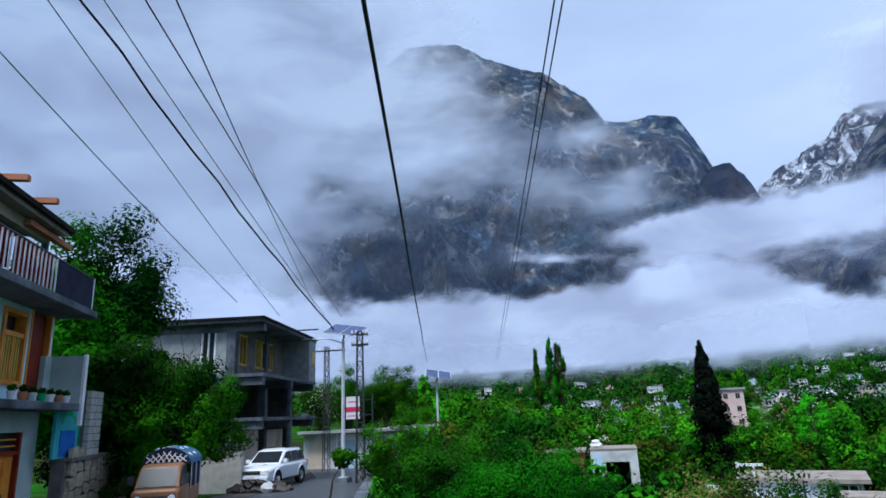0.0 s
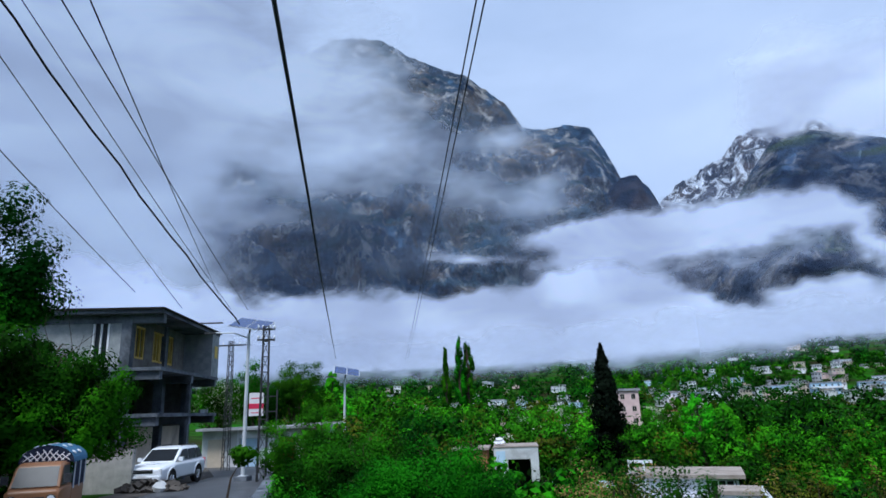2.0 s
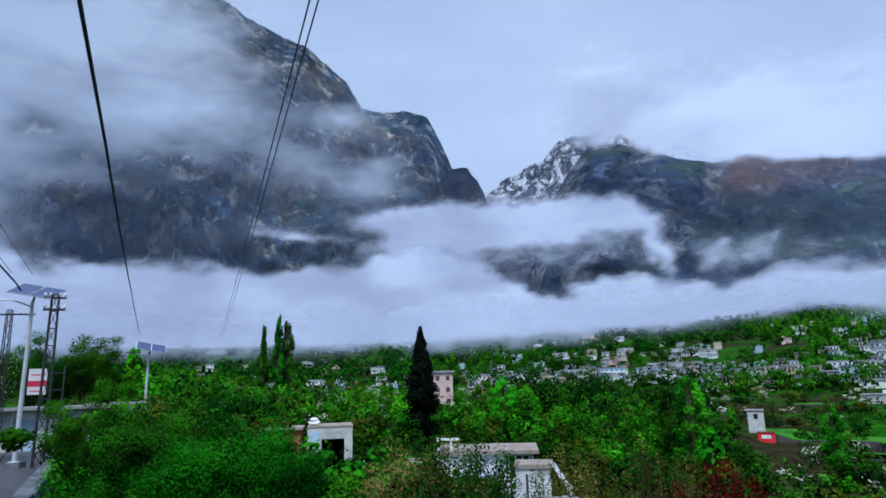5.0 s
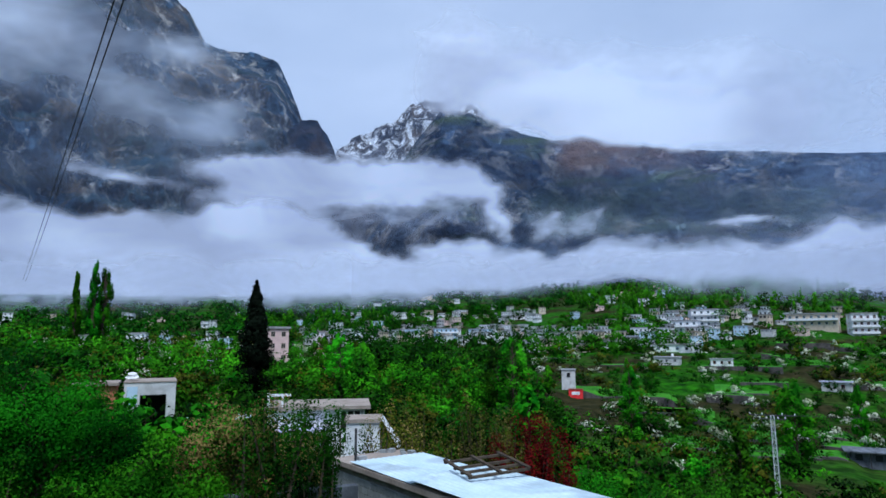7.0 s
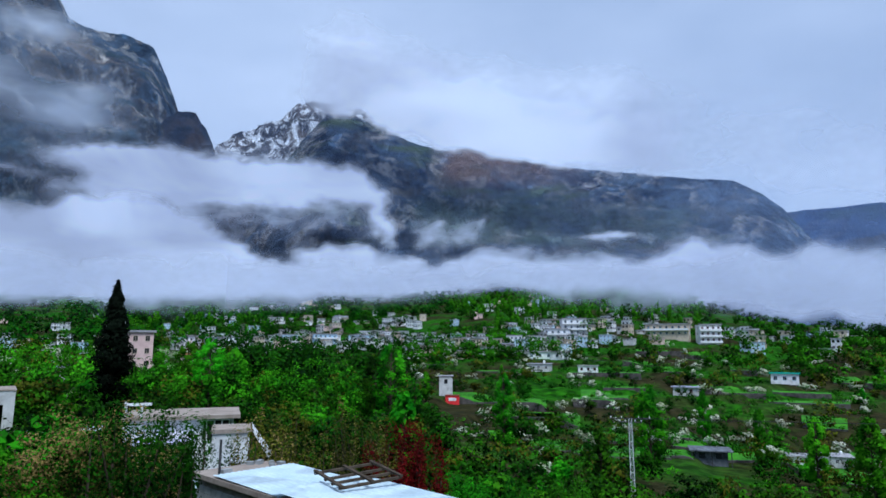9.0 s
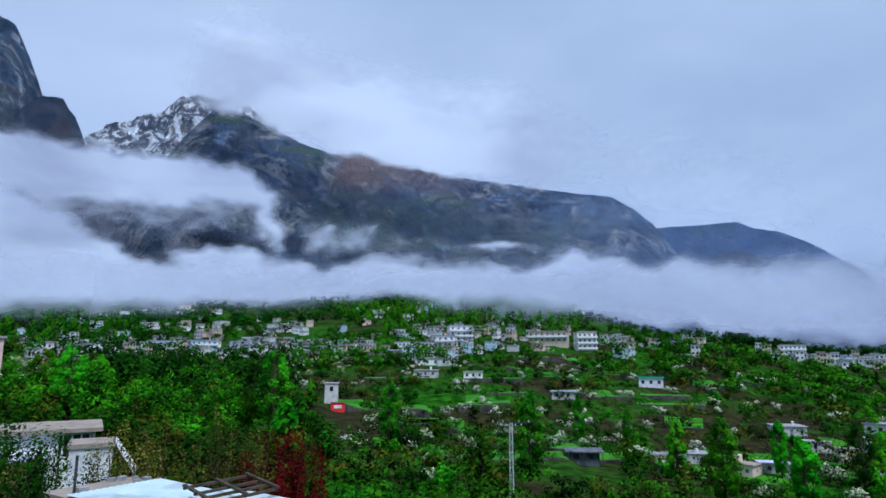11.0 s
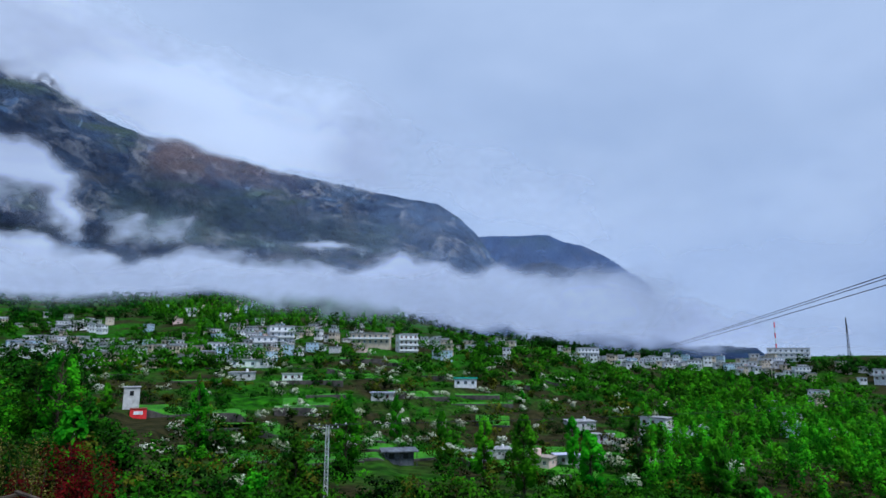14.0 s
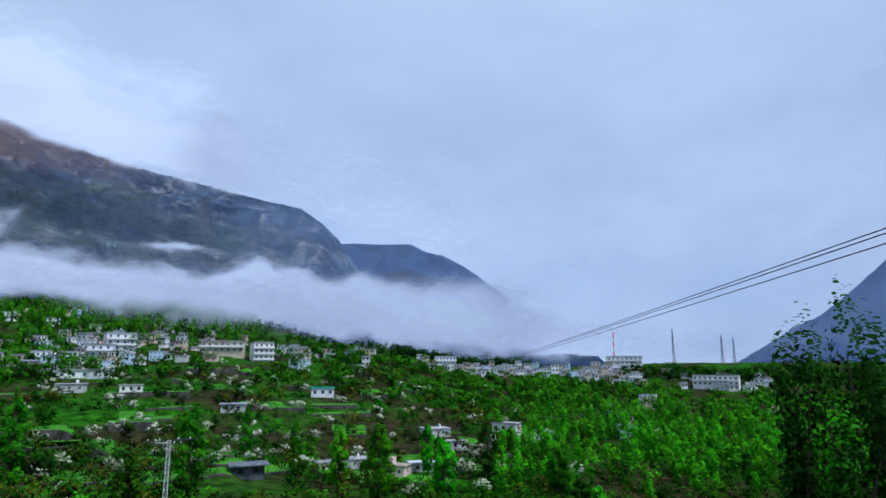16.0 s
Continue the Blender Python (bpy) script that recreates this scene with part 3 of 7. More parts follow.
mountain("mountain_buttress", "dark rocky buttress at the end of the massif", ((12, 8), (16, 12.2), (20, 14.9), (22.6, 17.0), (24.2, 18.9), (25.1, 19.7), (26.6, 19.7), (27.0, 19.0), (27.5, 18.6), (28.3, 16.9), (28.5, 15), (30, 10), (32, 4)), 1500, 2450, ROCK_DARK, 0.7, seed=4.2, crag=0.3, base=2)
mountain("mountain_snow_peak", "distant snow-dusted rocky peak under cloud", ((24, 12), (28.4, 17.2), (29.9, 18.3), (32.6, 19.4), (34.1, 20.2), (35.4, 21.3), (37, 21.8), (38.2, 21.5), (40.9, 23), (41.9, 22.3), (44, 20), (50, 15)), 3000, 4000, ROCK_SNOW, 0.8, seed=9.1, crag=0.6, base=4)
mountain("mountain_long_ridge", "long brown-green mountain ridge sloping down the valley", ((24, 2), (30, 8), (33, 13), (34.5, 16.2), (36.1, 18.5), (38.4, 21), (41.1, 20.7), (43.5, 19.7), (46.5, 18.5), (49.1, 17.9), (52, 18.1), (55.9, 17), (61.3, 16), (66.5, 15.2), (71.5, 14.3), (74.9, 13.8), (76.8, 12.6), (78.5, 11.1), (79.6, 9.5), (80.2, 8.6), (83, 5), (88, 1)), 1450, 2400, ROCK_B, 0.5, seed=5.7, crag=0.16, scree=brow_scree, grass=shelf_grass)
mountain("mountain_far_ridge", "distant ridge behind the valley shoulder, coloured with haze blue", ((72, 6), (76, 10), (79.1, 10.8), (81.8, 10.8), (85.2, 10.8), (86.6, 10.1), (88.1, 9.8), (90.6, 8.5), (92.2, 7.3), (93.7, 6.2), (95, 4.2), (97, 1), (98, -1)), 2500, 3200, ROCK_FAR, 0.5, seed=3.1, crag=0.12)
mountain("mountain_spur", "low dark wooded spur before the distant ridge", ((79, 4), (82.1, 7.4), (83.1, 8.2), (85.1, 8.4), (87.4, 7.6), (89.6, 7.7), (91.4, 6.6), (95, 3), (97, 0)), 1700, 2200, ROCK_DARK, 0.4, seed=7.4, crag=0.25)
mountain("mountain_low_hill", "low dark hill under the cloud bank, coloured with haze blue", ((84, -1), (88, 0.3), (92.5, 0.3), (95.1, 0.6), (99.1, 0.8), (102, 0.6), (103.4, -0.8), (104, -2)), 900, 1300, ROCK_FAR, 0.4, seed=8.2, crag=0.12, base=-3)
mountain("mountain_east_slope", "steep scree slope of a distant mountain, coloured with haze blue", ((110, -2), (113.4, 0.2), (117.9, 3), (119.3, 3.6), (121.3, 5.2), (124, 7.6), (132, 13), (150, 20), (180, 18)), 1700, 2600, ROCK_FAR, 0.5, seed=6.6, crag=0.15)


# ---------------------------------------------------------------- cloud
def cloud_material(name, scale, amount, tint=(0.93, 0.94, 0.97)):
    m = bpy.data.materials.new(name)
    m.use_nodes = True
    n, l = m.node_tree.nodes, m.node_tree.links
    n.clear()
    out, mx, tr, df = n.new("ShaderNodeOutputMaterial"), n.new("ShaderNodeMixShader"), n.new("ShaderNodeBsdfTransparent"), n.new("ShaderNodeBsdfDiffuse")
    # mist scatters the light of the whole sky, so it is shaded as if facing up
    tl, both = n.new("ShaderNodeBsdfTranslucent"), n.new("ShaderNodeAddShader")
    cx = n.new("ShaderNodeMix")
    cx.data_type = "RGBA"
    cx.inputs["A"].default_value, cx.inputs["B"].default_value = (*[c * 0.78 for c in tint[:2]], tint[2] * 0.82, 1), (*[min(1, c * 1.12) for c in tint], 1)
    cr = n.new("ShaderNodeMapRange")
    cr.inputs["From Min"].default_value, cr.inputs["From Max"].default_value = 0.36, 0.64
    for bsdf in (df, tl):
        l.new(cx.outputs["Result"], bsdf.inputs["Color"])
    for bsdf, z in ((df, 1.0), (tl, -1.0)):
        nv = n.new("ShaderNodeCombineXYZ")
        nv.inputs["Z"].default_value = z
        l.new(nv.outputs[0], bsdf.inputs["Normal"])
    l.new(df.outputs[0], both.inputs[0])
    l.new(tl.outputs[0], both.inputs[1])
    at = n.new("ShaderNodeAttribute")
    at.attribute_name = "thickness"
    co, ns, ns2 = n.new("ShaderNodeTexCoord"), n.new("ShaderNodeTexNoise"), n.new("ShaderNodeTexNoise")
    mp = n.new("ShaderNodeMapping")
    mp.inputs["Scale"].default_value = (1, 1, 1.7)
    l.new(co.outputs["Object"], mp.inputs["Vector"])
    for t, s, d in ((ns, scale, 5), (ns2, scale * 0.25, 3)):
        t.inputs["Scale"].default_value, t.inputs["Detail"].default_value = s, d
        t.inputs["Distortion"].default_value = 0.35
        l.new(mp.outputs["Vector"], t.inputs["Vector"])
    l.new(ns2.outputs["Fac"], cr.inputs["Value"])
    l.new(cr.outputs["Result"], cx.inputs["Factor"])
    sm = n.new("ShaderNodeMath")
    sm.operation = "ADD"
    l.new(ns.outputs["Fac"], sm.inputs[0])
    l.new(ns2.outputs["Fac"], sm.inputs[1])
    ma = n.new("ShaderNodeMath")
    ma.operation = "MULTIPLY_ADD"
    ma.inputs[1].default_value, ma.inputs[2].default_value = amount, -amount
    l.new(sm.outputs[0], ma.inputs[0])
    # wisps only where there is some cloud
    gate = n.new("ShaderNodeMapRange")
    gate.inputs["From Max"].default_value = 0.25
    l.new(at.outputs["Fac"], gate.inputs["Value"])
    gm = n.new("ShaderNodeMath")
    gm.operation = "MULTIPLY_ADD"
    l.new(ma.outputs[0], gm.inputs[0])
    l.new(gate.outputs["Result"], gm.inputs[1])
    l.new(at.outputs["Fac"], gm.inputs[2])
    r = n.new("ShaderNodeMapRange")
    r.interpolation_type = "SMOOTHSTEP"
    r.inputs["From Min"].default_value, r.inputs["From Max"].default_value, r.inputs["To Max"].default_value = 0.0, 1.0, 0.99
    l.new(gm.outputs[0], r.inputs["Value"])
    l.new(r.outputs["Result"], mx.inputs["Fac"])
    l.new(tr.outputs[0], mx.inputs[1])
    l.new(both.outputs[0], mx.inputs[2])
    l.new(mx.outputs[0], out.inputs["Surface"])
    return m


def cloud(name, label, dist, az, el, density, mat, lean=0.5, cell=0.45):
    a, e = np.arange(az[0], az[1] + 0.01, cell), np.arange(el[0], el[1] + 0.01, cell * 0.6)
    A, E = np.meshgrid(a, e)
    D = dist * (1 + lean * (E - el[0]) / 60)
    P = np.stack([D * np.sin(np.radians(A)), D * np.cos(np.radians(A)), EYE + D * np.tan(np.radians(E))], -1)
    me = grid_mesh(name, P, mat)
    dens = me.attributes.new("thickness", "FLOAT", "POINT")
    dens.data.foreach_set("value", np.clip(density(A + (fbm(A / 2.2, E / 1.5, 5.1, 4) - 0.5) * 3.0, E + (fbm(A / 2.6, E / 1.6, 8.7, 4) - 0.5) * 2.2), 0, 1.15).reshape(-1).astype(np.float32))
    return tagged(new(name, me), label, "cloud", kind="stuff")


def blob(A, E, a, e, ra, re, lean=0.0):
    return np.exp(-((A - a) / ra) ** 2 - ((E - e - lean * (A - a)) / re) ** 2)


def low_bank(A, E):
    top = knots(A, (-60, -20, -14, -9, 1, 8, 12, 18, 22, 25.5, 28, 31, 34, 38, 41, 47, 50, 53, 57, 63, 67, 71.5, 75, 80, 87, 90.5, 94, 98, 104, 112, 130), (20, 13, 11, 10.4, 10.8, 10.5, 10.9, 12.0, 12.6, 12.2, 10.8, 9.4, 8.0, 9.2, 8.9, 8.0, 7.9, 8.6, 8.5, 8.1, 8.3, 9.6, 8.3, 7.3, 7.4, 6.8, 5.6, 4.2, 3.2, 2.6, 2.2))
    low = knots(A, (-60, -8, 4, 17, 33, 40, 47, 51, 55, 60, 67, 77, 85, 91, 99, 130), (2.6, 3.0, 2.8, 2.8, 3.4, 3.6, 4.2, 5.0, 5.4, 4.6, 3.2, 2.1, 1.6, 0.5, 0.6, 0.8))
    wob = (fbm(A / 4, E / 2.5, 1.5, 4) - 0.5) * 1.8
    return 1.12 * step((E - low + 1.2) / 2.8) * step((top + wob - E + 0.7) / 2.2) * (1 - 0.75 * step((A - 96) / 10))


def fringe(A, E):
    low = knots(A, (-60, -10, 4, 16, 29, 40, 50, 55, 62, 70, 82, 92, 100, 130), (1.3, 1.4, 1.5, 1.6, 2.2, 2.8, 3.7, 3.9, 2.8, 1.9, 1.2, 0.4, 0.6, 0.6))
    return 0.58 * step((E - low) / 2.6) * step((9.0 - E) / 4) * (1 - step((A - 90) / 10))


def puff(A, E):
    d = 1.5 * blob(A, E, 20, 15.0, 3.6, 0.9, 0.1) + 1.8 * blob(A, E, 27, 14.7, 6, 1.5) + 1.8 * blob(A, E, 35, 14.7, 4.8, 1.5) + 1.0 * blob(A, E, 40.5, 14.2, 2.2, 1.4, -0.35) + 0.8 * blob(A, E, 43.4, 11.9, 1.1, 1.9, -0.9) + 0.7 * blob(A, E, 25, 13.0, 6, 0.9)
    d = d + 0.6 * blob(A, E, 11.5, 13.4, 5.2, 0.6, -0.16) + 0.6 * blob(A, E, 22, 13.2, 4, 1.0) + 0.5 * blob(A, E, 35.5, 12.6, 4, 0.8, -0.1) + 0.45 * blob(A, E, 21, 12.4, 3.5, 0.7) + 0.5 * blob(A, E, 26, 11.2, 6, 1.5) + 0.3 * blob(A, E, 37, 11.0, 6, 2.2)
    return d + 0.5 * blob(A, E, 48.5, 10.4, 1.4, 1.5, 0.5) + 0.5 * blob(A, E, 52, 10.6, 1.6, 1.1, 0.4) + 0.4 * blob(A, E, 57, 10.0, 2.4, 0.6) + 0.8 * blob(A, E, 64, 9.5, 3.0, 0.38) + 0.3 * blob(A, E, 74, 9.2, 2.4, 0.5)


def veil(A, E):
    left = 0.95 * step((-A - 8 + np.clip(E - 18, 0, 9) * 0.7) / 12)
    high = 0.70 * step((E - 17.5) / 7) * step((15 - A - np.clip(E - 24, 0, 9) * 0.6) / 15) * (1 - 0.35 * step((E - 29) / 4) * step((A + 8) / 5))
    d = np.maximum(left, high) + 0.12 * step((E - 8) / 6)
    d = d + 0.45 * blob(A, E, 14, 24.2, 3.6, 1.1, -0.1) + 0.42 * blob(A, E, 17.5, 18.6, 3.4, 2.2, 0.3) + 0.3 * blob(A, E, 11, 20, 3.5, 2.5) + 0.35 * blob(A, E, -9, 17.5, 5, 2)
    return d * (1 - step((E - 35) / 6)) * (1 - step((A - 22) / 5))


def ceiling_cloud(A, E):
    crest = knots(A, (30, 36, 38.4, 41, 44, 49, 55, 62.5, 75.2, 80, 86, 90, 100), (21.8, 20.8, 20.9, 20.7, 19.5, 18.1, 17.1, 15.8, 14.2, 12.0, 11.0, 9.2, 6.5))
    d = step((E - crest + 0.7) / 1.5) * (1 - step((E - crest - 3) / 9))
    return 0.95 * d * step((A - 33) / 7) * (1 - 0.6 * step((A - 66) / 8)) * (1 - step((A - 88) / 6)) * (0.7 + 0.5 * fbm(A / 6, E / 4, 4.4, 3))


def haze(A, E):
    return 0.19 * step((E + 1) / 3) * (1 - step((E - 20) / 12)) + 0.10 * step((A - 46) / 20) * step((18 - E) / 8) + 0.14 * step((A - 82) / 16) * step((13 - E) / 8) + 0.04 * step((A - 106) / 6)


MIST = cloud_material("mist_white", 0.018, 0.8, (0.43, 0.485, 0.605))
MIST_THIN = cloud_material("mist_grey", 0.010, 0.42, (0.415, 0.475, 0.575))
MIST_HIGH = cloud_material("mist_high", 0.008, 0.3, (0.575, 0.63, 0.735))
MIST_BLUE = cloud_material("mist_blue", 0.006, 0.2, (0.24, 0.335, 0.55))
cloud("cloud_veil", "grey cloud veil hanging over the massif", 1450, (-60, 30), (6, 44), veil, MIST_THIN)
cloud("cloud_low_bank", "long white bank of valley mist", 1150, (-60, 130), (-1, 22), low_bank, MIST)
cloud("cloud_fringe", "thin ragged lower edge of the mist", 620, (-60, 110), (0, 11), fringe, MIST, 0.2)
cloud("cloud_fringe", "thin ragged lower edge of the mist", 900, (-60, 110), (0, 11), fringe, MIST, 0.2)
cloud("cloud_fringe", "thin mist drifting over the wooded brow", 470, (30, 106), (0.6, 11), fringe, MIST, 0.2)
cloud("cloud_puff", "bright white cloud floating before the gap", 1300, (4, 78), (7, 20), puff, MIST, 0.5, 0.3)
cloud("cloud_ceiling", "cloud ceiling resting on the long ridge", 1900, (30, 100), (4, 34), ceiling_cloud, MIST_HIGH, 0.3)
cloud("cloud_haze", "thin bluish valley haze", 1400, (-60, 180), (-1, 34), haze, MIST_BLUE, 0.3, 0.8)


# ---------------------------------------------------------------- plants
def leaves(rng, centres, radii, count, size, flat=0.6, long=1.5):
    """Leaves scattered in clumps about centres (n x 3) with radii (n x 3): count quads, each corner with its place and the crown's normal."""
    k = rng.randint(0, len(centres), count)
    d = rng.normal(size=(count, 3))
    d /= np.linalg.norm(d, axis=1)[:, None]
    r = rng.rand(count, 1) ** 0.33
    c = centres[k] + d * r * radii[k]
    n = d * 1.5 + rng.normal(size=(count, 3)) * 0.35 + np.array([0, 0, flat])
    n /= np.linalg.norm(n, axis=1)[:, None]
    u = np.cross(n, rng.normal(size=(count, 3)))
    u /= np.linalg.norm(u, axis=1)[:, None] + 1e-9
    v = np.cross(n, u)
    s = size * (0.6 + 0.8 * rng.rand(count, 1))
    q = np.stack([c - u * s * long * 0.5, c - v * s * 0.42 + n * s * 0.1, c + u * s * long * 0.5, c + v * s * 0.42 + n * s * 0.1], 1)
    out = (c - centres.mean(0)) / (np.ptp(centres, axis=0) * 0.5 + radii.mean(0) + 0.01)
    w = out * 1.1 + d * r * 0.8 + n * 0.25 + np.array([0, 0, 0.15])
    w /= np.linalg.norm(w, axis=1)[:, None] + 1e-9
    return np.concatenate([q, np.repeat(w[:, None, :], 4, 1)], 2)


def limb(shape, rng, p, direction, length, radius, depth, tips, spread=0.7, sides=6):
    """A bent limb that forks; gathers the ends in tips."""
    pts, rad, d = [Vector(p)], [radius], Vector(direction).normalized()
    for i in range(3):
        d = (d + Vector(rng.normal(size=3)) * 0.16 + Vector((0, 0, 0.08))).normalized()
        pts.append(pts[-1] + d * length / 3)
        rad.append(radius * (1 - 0.17 * (i + 1)))
    shape.tube(pts, rad, sides, caps=False)
    tips.append(tuple(pts[-1]))
    if depth > 0:
        tips.append(tuple(pts[2]))
        for i in range(3 if depth > 1 else 2):
            a = d.cross(Vector(rng.normal(size=3))).normalized()
            limb(shape, rng, pts[-1] if i else pts[2], d + a * spread * (0.7 + 0.6 * rng.rand()), length * (0.62 + 0.2 * rng.rand()), rad[-1] * 0.7, depth - 1, tips, spread, max(4, sides - 1))


def broadleaf(name, label, h, r, mat, count, size, seed, depth=3, trunk=0.3, flower=None, flower_share=0.25, spread=0.75, clump=0.25, drop=0.0):
    if size < 0.2:
        count, size = int(count * 1.5), size * 0.74
    rng = np.random.RandomState(seed)
    t = thing(name, label, "tree")
    wood, tips = Shape(), []
    th = h * trunk
    lean = Vector((rng.normal() * 0.08, rng.normal() * 0.08, 1))
    rad = 0.022 * h + 0.03
    wood.tube([(0, 0, -0.4), (lean.x * th * 0.4, lean.y * th * 0.4, th * 0.5), (lean.x * th, lean.y * th, th)], [rad * 1.35, rad * 1.05, rad * 0.9], 7)
    for i in range(4):
        a = i * 1.57 + rng.rand()
        limb(wood, rng, (lean.x * th, lean.y * th, th * (0.85 + 0.15 * rng.rand())), (math.cos(a) * 0.75, math.sin(a) * 0.75, 0.9), h * 0.30, rad * 0.6, depth - 1, tips, spread)
    limb(wood, rng, (lean.x * th, lean.y * th, th), (0, 0, 1), h * 0.33, rad * 0.7, depth - 1, tips, spread)
    tp = np.array(tips)
    # fit the crown into its width and height
    hi, wide = tp[:, 2].max(), np.percentile(np.hypot(tp[:, 0], tp[:, 1]), 92)
    fz, fr = (h * 0.93 - th) / max(hi - th, 0.1), r * 0.85 / max(wide, 0.1)
    for i, (x, y, z) in enumerate(wood.v):
        if z > th:
            wood.v[i] = (x * fr, y * fr, th + (z - th) * fz)
    tp = np.stack([tp[:, 0] * fr, tp[:, 1] * fr, th + (tp[:, 2] - th) * fz], 1)
    tp[:, 2] -= drop * rng.rand(len(tp)) * h * 0.4
    rr = r * clump * (0.55 + 0.7 * rng.rand(len(tp), 1)) * np.array([[1, 1, 0.75]])
    part("trunk", wood, BARK, t)
    q = leaves(rng, tp, rr, count, size)
    if flower:
        k = int(count * flower_share)
        part("crown", quads_mesh("crown", q[k:], mat), mat, t)
        part("blossom", quads_mesh("blossom", q[:k], flower), flower, t, "small white blossoms")
    else:
        part("crown", quads_mesh("crown", q, mat), mat, t)
    return t


def poplar(name, label, h, r, mat, count, size, seed, kind_of="tree"):
    """A narrow upright crown on steep branches."""
    rng = np.random.RandomState(seed)
    t = thing(name, label, kind_of)
    wood = Shape()
    wood.tube([(0, 0, -0.4), (0.01 * h, 0, h * 0.5), (0, 0, h * 0.96)], [0.016 * h + 0.03, 0.011 * h, 0.003 * h], 6)
    cs, rs = [], []
    n = 46
    for i in range(n):
        u = 0.12 + 0.86 * (i + rng.rand()) / n
        w = r * min(1, (1.02 - u) * 3.2) ** 0.6 * (0.55 + 0.45 * min(1, u * 2.6)) * (0.7 + 0.5 * rng.rand())
        a = rng.rand() * 6.283
        end = (math.cos(a) * w * 0.75, math.sin(a) * w * 0.75, h * u)
        wood.tube([(0, 0, h * max(0.08, u - 0.14)), (end[0] * 0.6, end[1] * 0.6, h * (u - 0.06)), end], [0.006 * h, 0.004 * h, 0.001 * h], 4, caps=False)
        cs.append(end)
        rs.append((w * 0.42 + 0.05, w * 0.42 + 0.05, h * 0.07))
    part("trunk", wood, BARK, t)
    part("crown", quads_mesh("crown", leaves(rng, np.array(cs), np.array(rs), count, size, 0.3, 1.7), mat), mat, t)
    return t


def shrub(name, label, h, r, mat, count, size, seed, stems=14, flower=None, upright=0.5):
    """Many stems from one foot, leafy from the ground up."""
    if size < 0.2:
        count, size = int(count * 1.5), size * 0.74
    rng = np.random.RandomState(seed)
    t = thing(name, label, "shrub")
    wood, cs, rs = Shape(), [], []
    for i in range(stems):
        a, w = rng.rand() * 6.283, r * rng.rand() ** 0.6
        top = Vector((math.cos(a) * w, math.sin(a) * w, h * (0.55 + 0.45 * rng.rand()) * (1 - 0.25 * (w / r) * (1 - upright))))
        foot = Vector((math.cos(a) * w * 0.3, math.sin(a) * w * 0.3, -0.3))
        mid = foot.lerp(top, 0.5) + Vector(rng.normal(size=3)) * 0.06 * h
        one = Shape() if name == "sapling" else wood
        one.tube([foot, mid, top], [0.012 * h + 0.01, 0.009 * h + 0.006, 0.004], 5, caps=False)
        if name == "sapling":
            part("stem", one, BARK, t)
        for u in np.linspace(0.3, 1.0, 6):
            p = foot.lerp(mid, u * 2) if u < 0.5 else mid.lerp(top, u * 2 - 1)
            cs.append(tuple(p))
            k = (0.16 + 0.12 * rng.rand()) * (1.25 - u * 0.6)
            rs.append((r * k * 1.2 + 0.05, r * k * 1.2 + 0.05, h * 0.12))
    if name != "sapling":
        part("wood", wood, BARK, t)
    q = leaves(rng, np.array(cs), np.array(rs), count, size, 0.4)
    k = int(count * 0.3) if flower else 0
    part("foliage", quads_mesh("foliage", q[k:], mat), mat, t)
    if k:
        part("blossom", quads_mesh("blossom", q[:k], flower), flower, t, "pale blossoms")
    return t


def plant(ob, az, d, dz=0.0, turn=0.0, scale=1.0):
    x, y = polar(az, d)
    ob.matrix_world = pose(x, y, gz(x, y) + dz, 0, 0, turn) @ Matrix.Scale(scale, 4)
    return ob


# trees by the road
plant(broadleaf("roadside_tree", "tall dark green leafy tree behind the stone wall", 12.6, 3.5, LEAF, 46000, 0.15, 11, depth=4, trunk=0.18, clump=0.30, drop=0.5), -29.3, 27)
plant(broadleaf("roadside_tree", "lower dark tree crowded under the tall one", 7.2, 3.0, LEAF_DARK, 24000, 0.14, 12, depth=3, trunk=0.15, drop=0.8), -25.4, 25.5)
plant(broadleaf("roadside_tree", "fresh green young tree leaning over the stone wall", 6.2, 2.1, LEAF, 24000, 0.095, 13, depth=4, trunk=0.25, drop=0.7), -22.6, 24.6)
plant(broadleaf("roadside_tree", "light green feathery tree behind the shops", 8.5, 3.4, LEAF, 11875, 0.130, 14, depth=3, trunk=0.25), -5.6, 62, 1.0)
plant(broadleaf("roadside_tree", "dark green tree behind the shops", 9.0, 3.6, LEAF_DARK, 12350, 0.136, 15, depth=3, trunk=0.2), -8.6, 64, 0.6)
plant(broadleaf("roadside_tree", "pale green tree beside the unfinished building", 7.0, 3.2, LEAF, 9975, 0.130, 16, depth=3, trunk=0.2, flower=BLOSSOM, flower_share=0.1), -11.6, 58, 0.6)
# near garden
plant(broadleaf("garden_tree", "dense dark green fruit tree with a forked trunk", 5.7, 2.7, LEAF, 44000, 0.070, 21, depth=4, trunk=0.2, drop=0.55), 6.2, 19.5)
plant(broadleaf("garden_tree", "bright green bushy fruit tree in the garden", 5.0, 2.9, LEAF, 26125, 0.082, 22, depth=4, trunk=0.2, drop=0.6), -0.4, 24, 0.2)
plant(broadleaf("garden_tree", "bright green fruit tree beside the lane", 5.2, 2.4, LEAF, 21375, 0.082, 23, depth=3, trunk=0.2, drop=0.6), -4.0, 31, 0.6)
plant(broadleaf("garden_tree", "broad leafy garden tree", 5.0, 3.2, LEAF, 23750, 0.093, 24, depth=4, trunk=0.2, drop=0.6), 3.6, 31)
